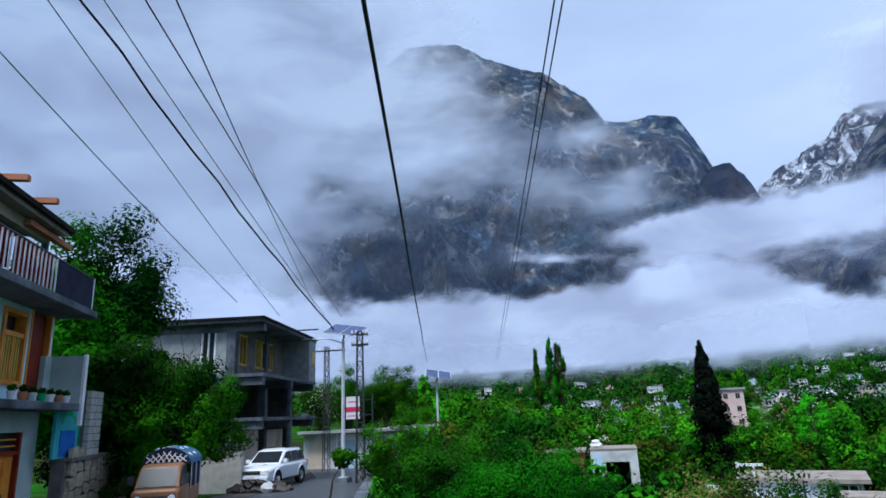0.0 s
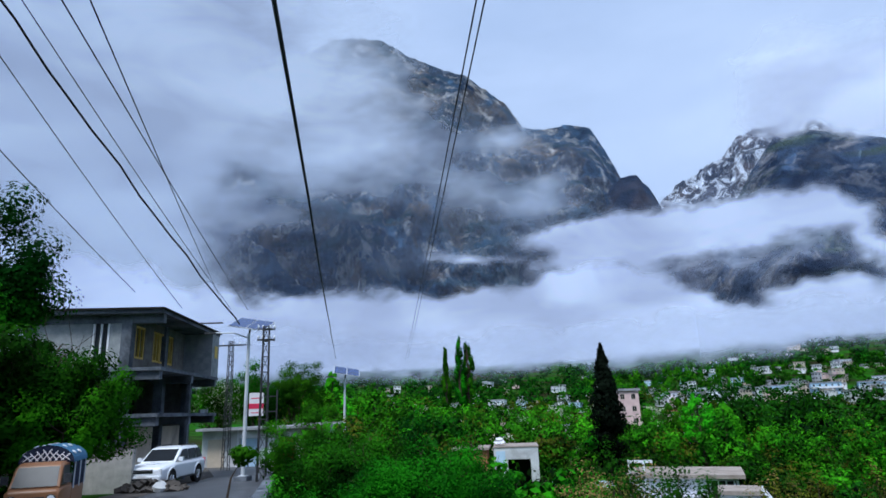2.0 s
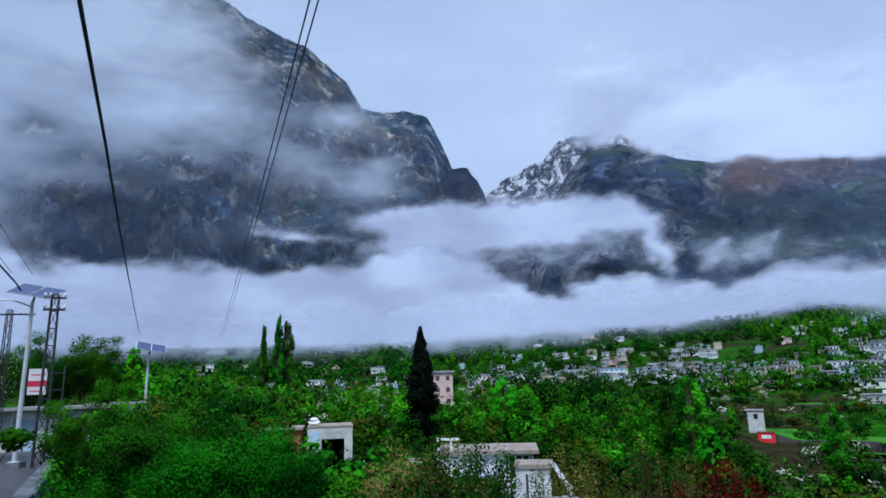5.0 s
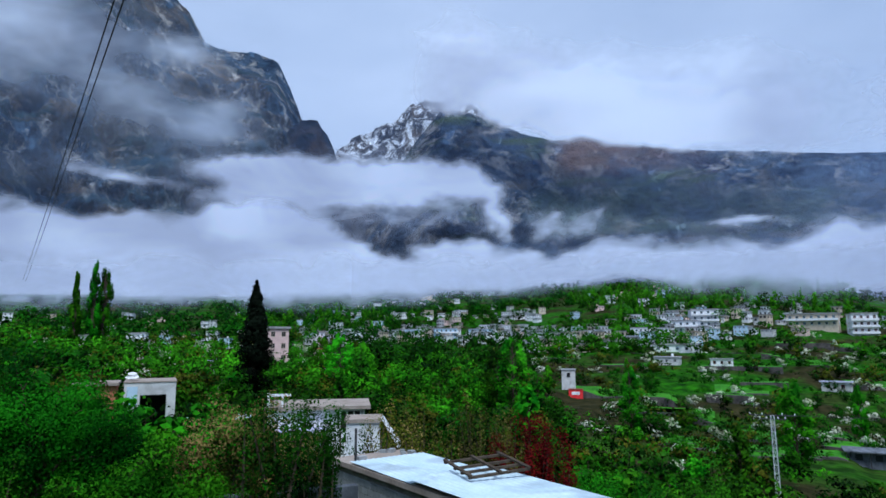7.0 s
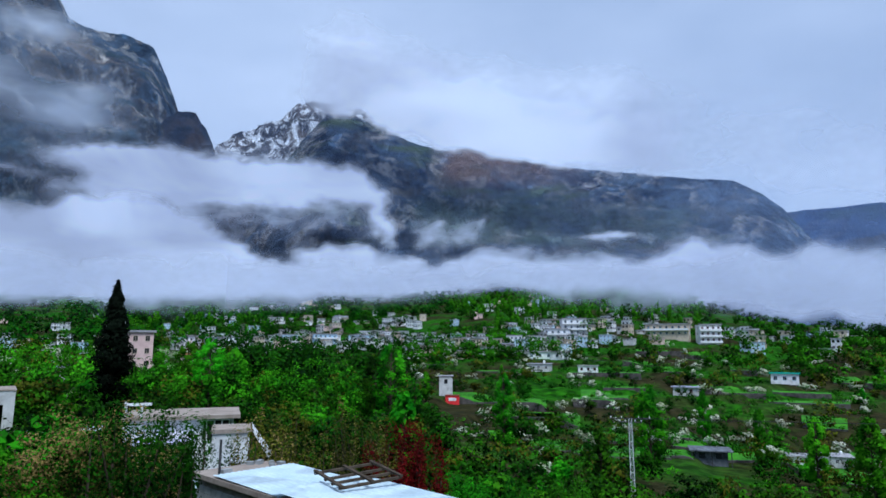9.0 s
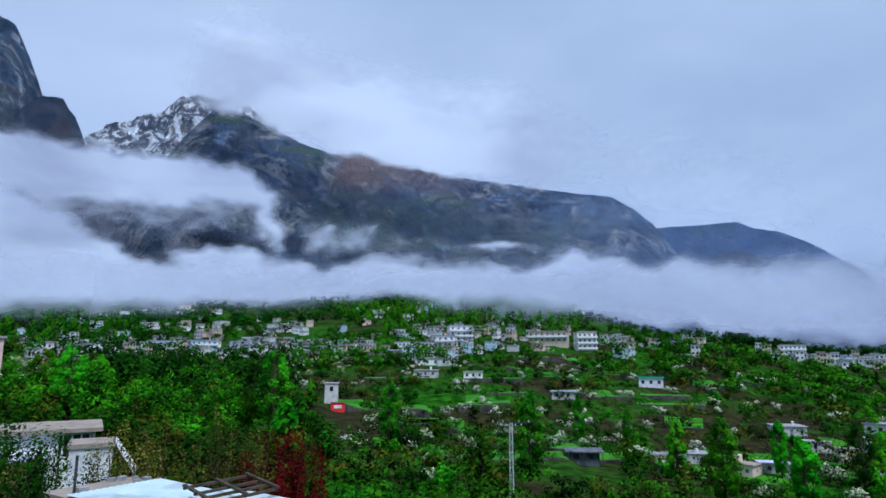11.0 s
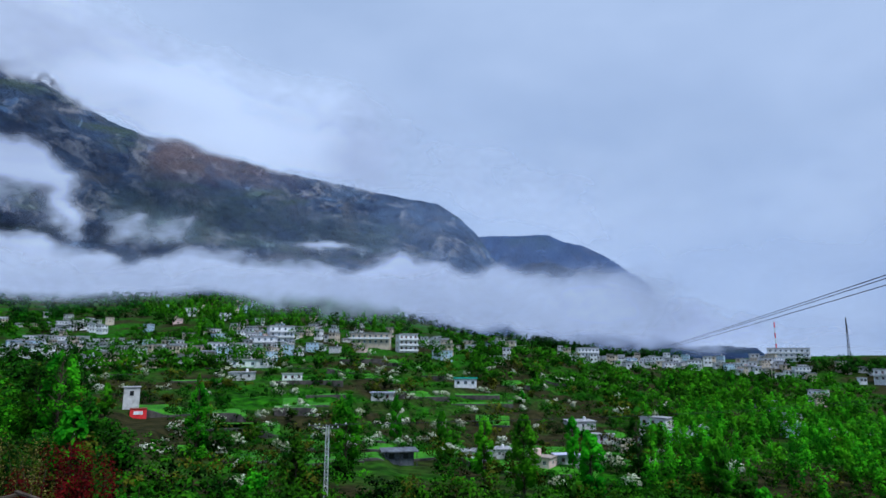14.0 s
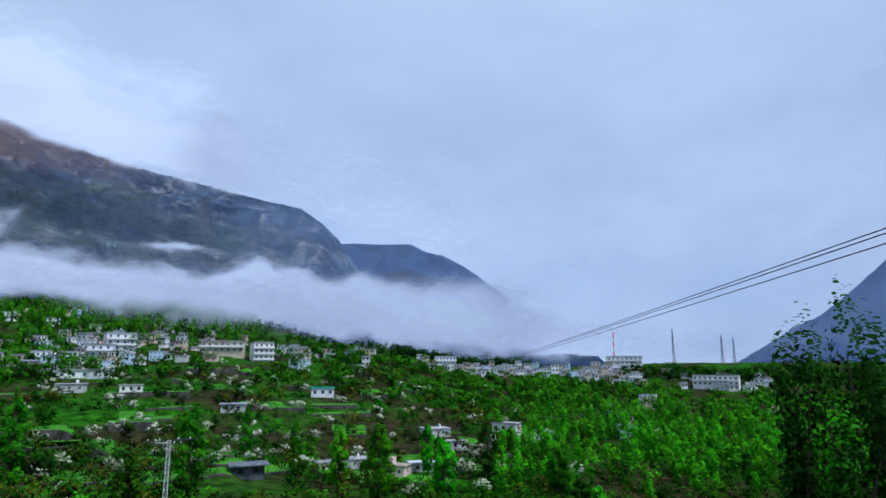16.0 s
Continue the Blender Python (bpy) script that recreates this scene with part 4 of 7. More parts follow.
plant(broadleaf("garden_tree", "small light green garden tree", 4.0, 2.2, LEAF_LIGHT, 14250, 0.076, 25, depth=3, trunk=0.25, drop=0.4), 14.5, 17, -0.4)
plant(broadleaf("garden_tree", "olive budding tree with pink-brown blossom", 4.7, 1.9, LEAF_PINK, 12350, 0.066, 26, depth=4, trunk=0.22, flower=LEAF, flower_share=0.35, clump=0.24), 20.8, 19.0)
plant(broadleaf("garden_tree", "pink-brown flowering tree with thin branches", 4.2, 1.7, LEAF_PINK, 9975, 0.066, 27, depth=4, trunk=0.22, clump=0.24), 24.0, 21.5, 0.2)
plant(shrub("willow_shrub", "dark green willow-like shrub with upright shoots", 5.0, 1.35, LEAF_DARK, 11000, 0.075, 31, 18, upright=0.9), 26.2, 17.0)
plant(shrub("garden_shrub", "low yellow-green shrub at the garden's edge", 2.2, 1.4, LEAF_LIGHT, 8312, 0.066, 32, 14), -6.2, 22, 0.2)
plant(shrub("garden_shrub", "yellow-green shrub with pale new shoots", 3.2, 1.2, LEAF_LIGHT, 6250, 0.072, 37, 14), -4.6, 17.5)
plant(shrub("garden_shrub", "yellow-green bush with new leaves", 2.6, 1.5, LEAF_LIGHT, 8312, 0.066, 33, 14), 3.6, 16.0)
plant(shrub("willow_shrub", "dark green shrub before the mud house", 5.2, 1.9, LEAF_DARK, 8750, 0.088, 36, 20, upright=0.8), 28.8, 29)
plant(shrub("red_shrub", "dark red-leaved ornamental shrub", 5.6, 1.5, LEAF_RED, 16000, 0.085, 34, 26, flower=None, upright=0.7), 46.6, 25.5)
for i, (az, d, h) in enumerate(((33.6, 27, 5.6), (36.0, 30, 6.3), (38.4, 28, 6.0), (40.6, 31, 6.6), (42.6, 29, 5.5), (35.0, 25, 4.8), (44.6, 33, 6.0))):
    plant(shrub("sapling", "olive-brown sapling with upright budding shoots", h, 1.25, LEAF_OLIVE, 4200, 0.085, 40 + i, 13, flower=LEAF_PINK, upright=1.0), az, d)
plant(shrub("garden_shrub", "rounded bright green garden bush", 4.2, 2.1, LEAF, 16625, 0.076, 51, 26, upright=0.3), 60.9, 27, 0.2)
plant(shrub("garden_shrub", "green bush with dark gaps", 4.0, 1.9, LEAF, 11875, 0.076, 52, 20), 50.8, 28)
plant(shrub("garden_shrub", "green thicket below the terrace", 4.2, 2.0, LEAF_DARK, 11875, 0.076, 53, 20), 55.6, 30)
for i, (az, d, h) in enumerate(((66, 33, 3.4), (71, 31, 3.6), (76, 34, 3.2), (81, 30, 3.8), (86, 32, 3.9), (91, 30, 3.4), (96, 31, 3.6), (101, 29, 4.2), (106, 27, 3.6), (111, 25, 4.2))):
    plant(shrub("flowering_shrub", "yellow-green shrub sprinkled with pale blossom", h, 2.0, LEAF if i % 3 else LEAF_OLIVE, 6000, 0.09, 60 + i, 18, flower=BLOSSOM if i % 2 == 0 else None), az, d, -0.1)
# branchy tree near the viewer at the end of the pan
for i, (az, d, top, r, n) in enumerate(((122.0, 6.6, 2.8, 0.45, 11), (119.6, 7.4, -0.4, 0.35, 8), (125.2, 7.2, 2.2, 0.7, 14), (123.6, 8.0, -3.6, 1.1, 16))):
    x, y = polar(az, d)
    h = EYE + d * math.tan(radians(top)) - gz(x, y)
    plant(shrub("branchy_tree", "branchy small-leaved dark tree with upright shoots", h, r, LEAF_SHADE if i < 3 else LEAF, (11000, 6000, 11000, 11000)[i], 0.055, 71 + i, n, flower=None, upright=1.0), az, d)
# cypress
cy = thing("cypress", "tall black-green pointed cypress tree", "tree")
rng = np.random.RandomState(5)
cy_wood = Shape().tube([(0, 0, -1), (0, 0, 7), (0, 0, 14)], [0.32, 0.2, 0.03], 8)
part("trunk", cy_wood, BARK, cy)
ch = np.linspace(0.04, 1, 90)
ca = rng.rand(90) * 6.283
cw = 2.9 * np.clip((1 - ch) * 1.25, 0, 1) ** 0.75 * np.clip(ch * 7, 0.5, 1)
cc = np.stack([np.cos(ca) * cw * 0.45, np.sin(ca) * cw * 0.45, 0.6 + ch * 14.2], 1)
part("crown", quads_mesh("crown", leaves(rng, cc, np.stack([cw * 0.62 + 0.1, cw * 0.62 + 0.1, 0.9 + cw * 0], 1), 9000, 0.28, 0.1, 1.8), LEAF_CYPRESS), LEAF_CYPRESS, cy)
plant(cy, 21.85, 80, 0.0)
# tall poplars standing out of the gardens
for i, (az, d, h, r, mt) in enumerate(((7.9, 150, 18.0, 1.0, LEAF), (9.2, 150, 21.0, 1.3, LEAF), (9.9, 152, 20.0, 1.5, LEAF), (44.8, 92, 12.5, 2.6, LEAF_LIGHT), (43.4, 96, 10.5, 2.3, LEAF), (54.8, 100, 10.5, 1.6, LEAF_LIGHT), (67.2, 88, 10.5, 1.9, LEAF_LIGHT), (29.2, 108, 10.5, 2.6, LEAF_LIGHT), (31, 112, 9.5, 2.4, LEAF_LIGHT), (27.4, 116, 9.5, 2.5, LEAF), (82.9, 84, 10.0, 1.6, LEAF_LIGHT), (79.4, 96, 9.0, 1.3, LEAF_LIGHT), (88.6, 78, 9.0, 1.5, LEAF_LIGHT), (71.5, 130, 10, 1.3, LEAF), (92.4, 112, 11.0, 2.6, LEAF_DARK), (98.5, 90, 10, 1.6, LEAF_LIGHT), (87, 118, 9, 1.2, LEAF_LIGHT))):
    plant(poplar("poplar", "tall narrow fresh green poplar", h, r, mt, 4200, 0.22 if d < 140 else 0.3, 80 + i), az, d, 0, i * 40)

# orchards and gardens in the middle distance, from a few kinds of tree
kinds = [
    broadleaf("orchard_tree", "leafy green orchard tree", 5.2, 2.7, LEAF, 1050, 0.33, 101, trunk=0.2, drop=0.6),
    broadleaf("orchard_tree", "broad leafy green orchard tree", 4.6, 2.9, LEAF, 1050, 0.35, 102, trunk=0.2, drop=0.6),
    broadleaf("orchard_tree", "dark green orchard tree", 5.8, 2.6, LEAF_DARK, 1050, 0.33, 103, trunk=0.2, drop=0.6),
    broadleaf("orchard_tree", "fresh light green tree", 5.0, 2.3, LEAF_LIGHT, 1000, 0.34, 104, trunk=0.2, drop=0.6),
    broadleaf("orchard_tree", "olive-brown budding orchard tree", 5.0, 2.4, LEAF_OLIVE, 900, 0.34, 105, trunk=0.2, drop=0.5),
    broadleaf("blossom_tree", "white blossoming fruit tree", 3.6, 2.0, LEAF, 1000, 0.28, 106, trunk=0.25, flower=BLOSSOM, flower_share=0.6),
    poplar("poplar", "slender fresh green poplar", 9.0, 1.2, LEAF, 900, 0.36, 107),
    poplar("poplar", "slender light green poplar", 8.0, 1.1, LEAF_LIGHT, 900, 0.36, 108),
    shrub("garden_bush", "low green garden bush", 2.0, 1.5, LEAF, 800, 0.28, 109, 9),
]
BLOCKED = [(14.0, 56, 66, 3.2), (23.3, 150, 180, 2), (29.5, 38, 56, 4.5), (31, 30, 46, 3), (50.2, 140, 165, 2), (71.8, 90, 116, 3), (21.85, 52, 84, 2.2)]


def free(az, d):
    return all(not (abs(az - b[0]) < b[3] and b[1] - 16 < d < b[2] + 2) for b in BLOCKED)


rng = np.random.RandomState(77)
spots = []
for n, az0, az1, d0, d1, weights, scl in (
    (74, -4, 34, 34, 120, (8, 6, 5, 3, 3, 2, 1, 1, 2), 0.82),
    (36, -12, 20, 70, 210, (6, 5, 4, 4, 3, 4, 1, 1, 0), 0.95),
    (46, 26, 60, 40, 120, (6, 5, 3, 3, 5, 2, 1, 2, 4), 0.8),
    (44, 46, 100, 60, 130, (4, 4, 3, 2, 2, 6, 1, 1, 8), 0.7),
    (80, 44, 96, 120, 270, (4, 4, 2, 2, 3, 9, 1, 1, 8), 0.72),
    (100, 93, 128, 120, 330, (3, 3, 3, 3, 1, 1, 9, 9, 2), 0.72),
    (26, 88, 128, 50, 130, (4, 4, 3, 3, 1, 2, 3, 3, 5), 0.85),
):
    w = np.array(weights, float) / sum(weights)
    for i in range(n):
        az, d = az0 + (az1 - az0) * rng.rand(), math.exp(math.log(d0) + (math.log(d1) - math.log(d0)) * rng.rand())
        k = rng.choice(len(kinds), p=w)
        s = scl * (0.7 + 0.6 * rng.rand())
        if free(az, d):
            spots.append((k, az, d, s, rng.rand() * 360))
used = set()
for k, az, d, s, turn in spots:
    x, y = polar(az, d)
    m = pose(x, y, gz(x, y) - 0.1, 0, 0, turn) @ Matrix.Scale(s, 4)
    if rng.rand() < 0.22:
        continue
    if k in used:
        copy_thing(kinds[k], m).scale = (s, s, s)
    else:
        used.add(k)
        kinds[k].matrix_world = m
for ob in kinds:
    ob["group"] = "garden trees"


# ---------------------------------------------------------------- village houses
def window_piece(shape_frame, shape_pane, x, y, z, w, h):
    """A window standing a little proud of a wall at y that faces -y."""
    for a, b, c, d in ((x - w / 2 - 0.08, x + w / 2 + 0.08, z - 0.08, z), (x - w / 2 - 0.08, x + w / 2 + 0.08, z + h, z + h + 0.08), (x - w / 2 - 0.08, x - w / 2, z, z + h), (x + w / 2, x + w / 2 + 0.08, z, z + h), (x - 0.03, x + 0.03, z, z + h)):
        shape_frame.box(a, b, y - 0.05, y + 0.02, c, d)
    shape_pane.box(x - w / 2, x + w / 2, y - 0.015, y + 0.03, z, z + h)


def village_house(name, label, w, dp, floors, wall, roof, frame_mat, overhang=0.4, bays=3, porch=False, tank=False, story=2.9, tower=False):
    t = thing(name, label, "house")
    h = floors * story
    part("wall", Shape().box(-w / 2, w / 2, -dp / 2, dp / 2, -3.5, h), wall, t)
    r = Shape().box(-w / 2 - overhang, w / 2 + overhang, -dp / 2 - overhang, dp / 2 + overhang, h, h + 0.22)
    if not tank:
        r.box(-w / 2 - overhang, w / 2 + overhang, -dp / 2 - overhang, -dp / 2 - overhang + 0.15, h + 0.22, h + 0.5)
    part("roof", r, roof, t)
    if tank:
        part("water_tank", Shape().tube([(w * 0.2, 0, h + 0.2), (w * 0.2, 0, h + 1.3), (w * 0.2, 0, h + 1.5)], [0.55, 0.55, 0.25], 10), WHITE, t)
    if tower:
        part("stair_head", Shape().box(-w * 0.35, -w * 0.05, -dp * 0.2, dp * 0.3, h + 0.2, h + 2.3), wall, t)
    first = None
    for f in range(floors):
        if f and porch:
            part("balcony", Shape().box(-w / 2 - 0.2, w / 2 + 0.2, -dp / 2 - 1.2, -dp / 2, f * story - 0.1, f * story + 0.08).box(-w / 2 - 0.2, w / 2 + 0.2, -dp / 2 - 1.2, -dp / 2 - 1.12, f * story + 0.08, f * story + 0.85), WHITE, t)
        for b in range(bays):
            x = -w / 2 + w * (b + 0.5) / bays
            if first is None:
                fr, pn = Shape(), Shape()
                window_piece(fr, pn, 0, 0, 0, min(0.95, w / bays * 0.45), 1.15)
                first = (fr.mesh("window", frame_mat), pn.mesh("pane", GLASS))
            wd = part("window", first[0], frame_mat, t)
            wd.location = (x, -dp / 2 - 0.01, f * story + 0.95)
            part("pane", first[1], GLASS, wd)
    # a row of windows on the side wall
    if first:
        for f in range(floors):
            for s in (-1, 1):
                wd = part("window", first[0], frame_mat, t)
                wd.location, wd.rotation_euler = (s * (w / 2 + 0.01), 0, f * story + 0.95), (0, 0, s * math.pi / 2)
                part("pane", first[1], GLASS, wd)
    return t


homes = [
    village_house("village_house", "white flat-roofed village house", 9, 7, 1, WHITE, GREY_ROOF, RED_WOOD, bays=3),
    village_house("village_house", "two-storey white house with balconies", 10, 8, 2, WHITE, GREY_ROOF, SKYBLUE, bays=4, porch=True),
    village_house("village_house", "grey concrete flat-roofed house", 10, 8, 1, PLASTER, GREY_ROOF, WHITE, bays=3, tank=True),
    village_house("village_house", "beige plastered two-storey house", 8, 7, 2, BEIGE, MUD_ROOF, WHITE, bays=3),
    village_house("village_house", "pale blue village house", 9, 7, 2, SKYBLUE, GREY_ROOF, WHITE, bays=3, tank=True),
    village_house("village_house", "pale pink village house", 9, 7, 1, PINK, MUD_ROOF, WHITE, bays=3, tower=True),
    village_house("village_house", "low stone house with a tin roof", 9, 6, 1, PLASTER, PURPLE_TIN, RED_WOOD, bays=2, overhang=0.6),
]
rng = np.random.RandomState(31)
seen = set()


def settle(k, az, d, s=1.0, turn=None, dz=0.0):
    x, y = polar(az, d)
    t = -az + (rng.rand() * 50 - 25) if turn is None else turn
    m = pose(x, y, gz(x, y) + 0.3 + dz, 0, 0, t)
    if k in seen:
        ob = copy_thing(homes[k], m)
    else:
        seen.add(k)
        ob = homes[k]
        ob.matrix_world = m
    ob.location.z += 1.0 if d > 250 else 0.0
    ob.scale = (s, s, s)
    ob["group"] = "village houses"
    return ob


for n, az0, az1, d0, d1 in ((46, 26, 46, 330, 480), (26, 30, 48, 430, 620), (20, 8, 30, 380, 760), (24, 26, 44, 620, 900), (48, 46, 62, 280, 390), (10, 55, 62, 340, 430), (8, 62, 76, 300, 360), (10, 74, 84, 350, 470), (34, 88, 104, 400, 470), (14, 50, 62, 480, 760), (7, 100, 116, 390, 430), (7, -8, 22, 240, 420), (8, 99, 116, 200, 300)):
    for i in range(n):
        settle(rng.randint(len(homes)), az0 + (az1 - az0) * rng.rand(), d0 + (d1 - d0) * rng.rand(), 0.46 + 0.32 * rng.rand() + (0.2 if d0 > 420 else 0))
# houses across the hollow
for k, az, d, s in ((0, 78.6, 120, 0.55), (2, 80.5, 128, 0.5), (5, 84.2, 118, 0.55), (6, 86.5, 122, 0.5), (0, 89.5, 165, 0.6), (3, 91.5, 150, 0.45), (1, 95.8, 170, 0.5), (0, 94, 190, 0.8), (4, 97.2, 178, 0.5), (2, 87.6, 178, 0.7), (6, 70.2, 190, 0.7), (0, 62.2, 215, 0.7), (2, 58.0, 225, 0.8), (5, 13, 120, 0.6), (6, 17.5, 135, 0.6), (3, 11.2, 105, 0.5)):
    settle(k, az, d, s)


def block_building(name, label, az, d, w, dp, floors, wall, bays, band=None, turn=0.0, roof=GREY_ROOF, lift=0.3, porch=True):
    t = village_house(name, label, w, dp, floors, wall, roof, SKYBLUE if band is None else band, bays=bays, porch=porch)
    x, y = polar(az, d)
    t.matrix_world = pose(x, y, gz(x, y) + lift, 0, 0, -az + turn)
    return t


block_building("school_building", "long pale school building with a veranda", 69.0, 345, 21, 8, 2, BEIGE, 7, turn=-8, lift=1.2)
block_building("guest_house", "white four-storey guest house with pink bands", 72.2, 338, 10, 9, 4, WHITE, 4, PINK, turn=14, lift=-2)
block_building("villa", "white three-storey villa with balconies", 61.0, 352, 13, 10, 3, WHITE, 4, turn=10)
block_building("villa", "white two-storey villa with a deep porch", 59.6, 330, 12, 9, 2, WHITE, 4, turn=-10)
block_building("hotel", "white hotel with rows of windows", 104.2, 470, 24, 11, 3, WHITE, 8, turn=4, lift=-1)
block_building("hotel", "long white and pink hotel on the slope", 111.5, 395, 24, 10, 2, WHITE, 9, PINK, turn=-6, lift=1.5)
block_building("hotel", "white three-storey hotel at the end of the ridge", 88.4, 440, 14, 10, 4, WHITE, 6, turn=8, lift=-4)
block_building("orange_house", "tall beige and pink plastered house with a roof tank", 23.4, 165, 5.4, 6, 3, PINK, 2, BEIGE, turn=18, lift=0.6, porch=False)
block_building("village_house", "small pink house with an orange roof", 27.6, 205, 6, 6, 1, PINK, 2, roof=TERRACOTTA, lift=1.2)
block_building("village_hall", "long white hall with a turquoise roof", 77.6, 235, 8, 6, 1, WHITE, 3, roof=TURQUOISE)
block_building("village_hall", "long white low hall above the orchards", 58.8, 262, 17, 8, 1, WHITE, 5)
for az, d in ((38.6, 420), (41.8, 400), (35.2, 430)):
    block_building("market_building", "pale blue and white market building", az, d, 15, 9, 2, SKYBLUE, 5, turn=6)

# grey hut with a wide flat roof across the hollow
hut = thing("garden_hut", "low grey hut with a wide flat tin roof", "hut")
part("wall", Shape().box(-3.2, 3.2, -2.5, 2.5, -1, 2.2), CONCRETE, hut)
part("roof", Shape().box(-4.2, 4.2, -3.6, 3.2, 2.2, 2.4), CONCRETE, hut, "pale tin roof slab")
for x in (-3.8, 0, 3.8):
    part("post", Shape().box(x - 0.08, x + 0.08, -3.4, -3.24, -1, 2.2), STEEL, hut)
for x in (-1.8, 1.4):
    part("window", Shape().box(x - 0.6, x + 0.6, -2.56, -2.5, 0.7, 1.8), GLASS, hut)
plant(hut, 71.8, 110, 0.7, -66, 0.74)
# red shed beside a pale tower-like shed
x, y = polar(50.2, 150)
red = thing("red_container", "bright red metal kiosk in the field", "kiosk", pose(x, y, gz(x, y), 0, 0, -50))
part("body", Shape().box(-1.6, 1.6, -1.2, 1.2, -0.5, 2.0), RED_PAINT, red)
part("roof", Shape().box(-1.7, 1.7, -1.3, 1.3, 2.0, 2.12), RED_WOOD, red)
part("hatch", Shape().box(-0.9, 0.9, -1.24, -1.2, 0.9, 1.6), WHITE, red, "white hatch")
x, y = polar(49.6, 156)
tw = thing("pump_house", "narrow pale grey pump house in the fields", "shed", pose(x, y, gz(x, y), 0, 0, -48))
part("wall", Shape().box(-1.6, 1.6, -1.5, 1.5, -0.5, 4.6), PLASTER, tw)
part("roof", Shape().box(-1.8, 1.8, -1.7, 1.7, 4.6, 4.8), GREY_ROOF, tw)
part("window", Shape().box(-0.4, 0.4, -1.55, -1.5, 2.9, 3.9), GLASS, tw)
# white water tank on a pole
x, y = polar(92.7, 160)
dm = thing("water_tank", "white rounded water tank among the trees", "tank", pose(x, y, gz(x, y)))
part("tank", Shape().tube([(0, 0, 2.0), (0, 0, 3.6), (0, 0, 4.1), (0, 0, 4.4)], [1.1, 1.1, 0.8, 0.2], 14), WHITE, dm)
part("stand", Shape().box(-0.8, 0.8, -0.8, 0.8, -0.5, 2.0), PLASTER, dm)


# the small crowded houses of the hillside, past counting
rng = np.random.RandomState(61)
crowd = {key: Shape() for key in ("white", "grey", "beige", "roof", "window")}
for n, a0, a1, d0, d1 in ((70, 26, 46, 320, 470), (60, 30, 47, 420, 640), (60, 46, 60, 270, 400), (34, 60, 84, 300, 430), (60, 86, 103, 390, 470), (24, 100, 118, 380, 430), (24, 55, 66, 350, 480), (22, 2, 28, 300, 600)):
    for i in range(n):
        x, y = polar(a0 + (a1 - a0) * rng.rand(), d0 + (d1 - d0) * rng.rand())
        z = gz(x, y) + 0.6
        w, dp, h = 3.0 + 3.5 * rng.rand(), 3.0 + 2.5 * rng.rand(), rng.choice((2.6, 3.0, 5.2))
        key = ("white", "white", "grey", "beige")[rng.randint(4)]
        crowd[key].box(x - w / 2, x + w / 2, y - dp / 2, y + dp / 2, z - 3, z + h)
        crowd["roof"].box(x - w / 2 - 0.3, x + w / 2 + 0.3, y - dp / 2 - 0.3, y + dp / 2 + 0.3, z + h, z + h + 0.25)
        for f in range(2 if h > 4 else 1):
            for k in (-0.25, 0.25):
                crowd["window"].box(x + k * w - 0.5, x + k * w + 0.5, y - dp / 2 - 0.06, y - dp / 2 + 0.02, z + 0.9 + f * 2.6, z + 2.0 + f * 2.6)
                crowd["window"].box(x - w / 2 - 0.06, x - w / 2 + 0.02, y + k * dp - 0.5, y + k * dp + 0.5, z + 0.9 + f * 2.6, z + 2.0 + f * 2.6)
for key, mat in (("white", WHITE), ("grey", PLASTER), ("beige", BEIGE), ("roof", GREY_ROOF), ("window", GLASS)):
    tagged(new("hillside_houses", crowd[key].mesh("hillside_houses", mat)), "small crowded " + ("flat roofs" if key == "roof" else "dark windows" if key == "window" else key + " houses") + " on the far hillside", "houses", kind="stuff")

HOUSE_SPOTS = np.array([tuple(o.matrix_world.translation)[:2] if o.matrix_world.translation.length > 0 else tuple(o.matrix_basis.translation)[:2] for o in scene.objects if o.get("group") == "village houses" or o.name.startswith(("school", "guest", "villa", "hotel", "village_hall", "market", "orange_house"))])


def near_house(x, y, d):
    """Too close to a house, or hiding it from the street."""
    v = HOUSE_SPOTS - np.array([x, y])
    along = (v[:, 0] * x + v[:, 1] * y) / d
    across = np.abs(v[:, 0] * y - v[:, 1] * x) / d
    return bool(np.any((across < 6.5) & (along > -7) & (along < 12 + d * 0.12)))


def woods(name, label, mat, count, zones, hr, wr, seed, leaf=0.9, per=26):
    """Far trees, too many to count, in one mesh."""
    rng = np.random.RandomState(seed)
    out = []
    for i in range(count):
        a0, a1, d0, d1 = zones[rng.randint(len(zones))]
        az, d = a0 + (a1 - a0) * rng.rand(), d0 + (d1 - d0) * rng.rand()
        x, y = polar(az, d)
        h, w = hr[0] + (hr[1] - hr[0]) * rng.rand(), wr[0] + (wr[1] - wr[0]) * rng.rand()
        z = gz(x, y)
        if not free(az, d) or near_house(x, y, d):
            continue
        n = 6
        c = np.stack([x + rng.normal(size=n) * w * 0.4, y + rng.normal(size=n) * w * 0.4, z + h * (0.25 + 0.6 * np.linspace(0, 1, n))], 1)
        out.append(leaves(rng, c, np.tile([w * 0.42, w * 0.42, h * 0.2], (n, 1)), per, leaf * (0.7 + d / 800), 0.4, 1.4))
    return tagged(new(name, quads_mesh(name, np.concatenate(out), mat)), label, "trees", kind="stuff")


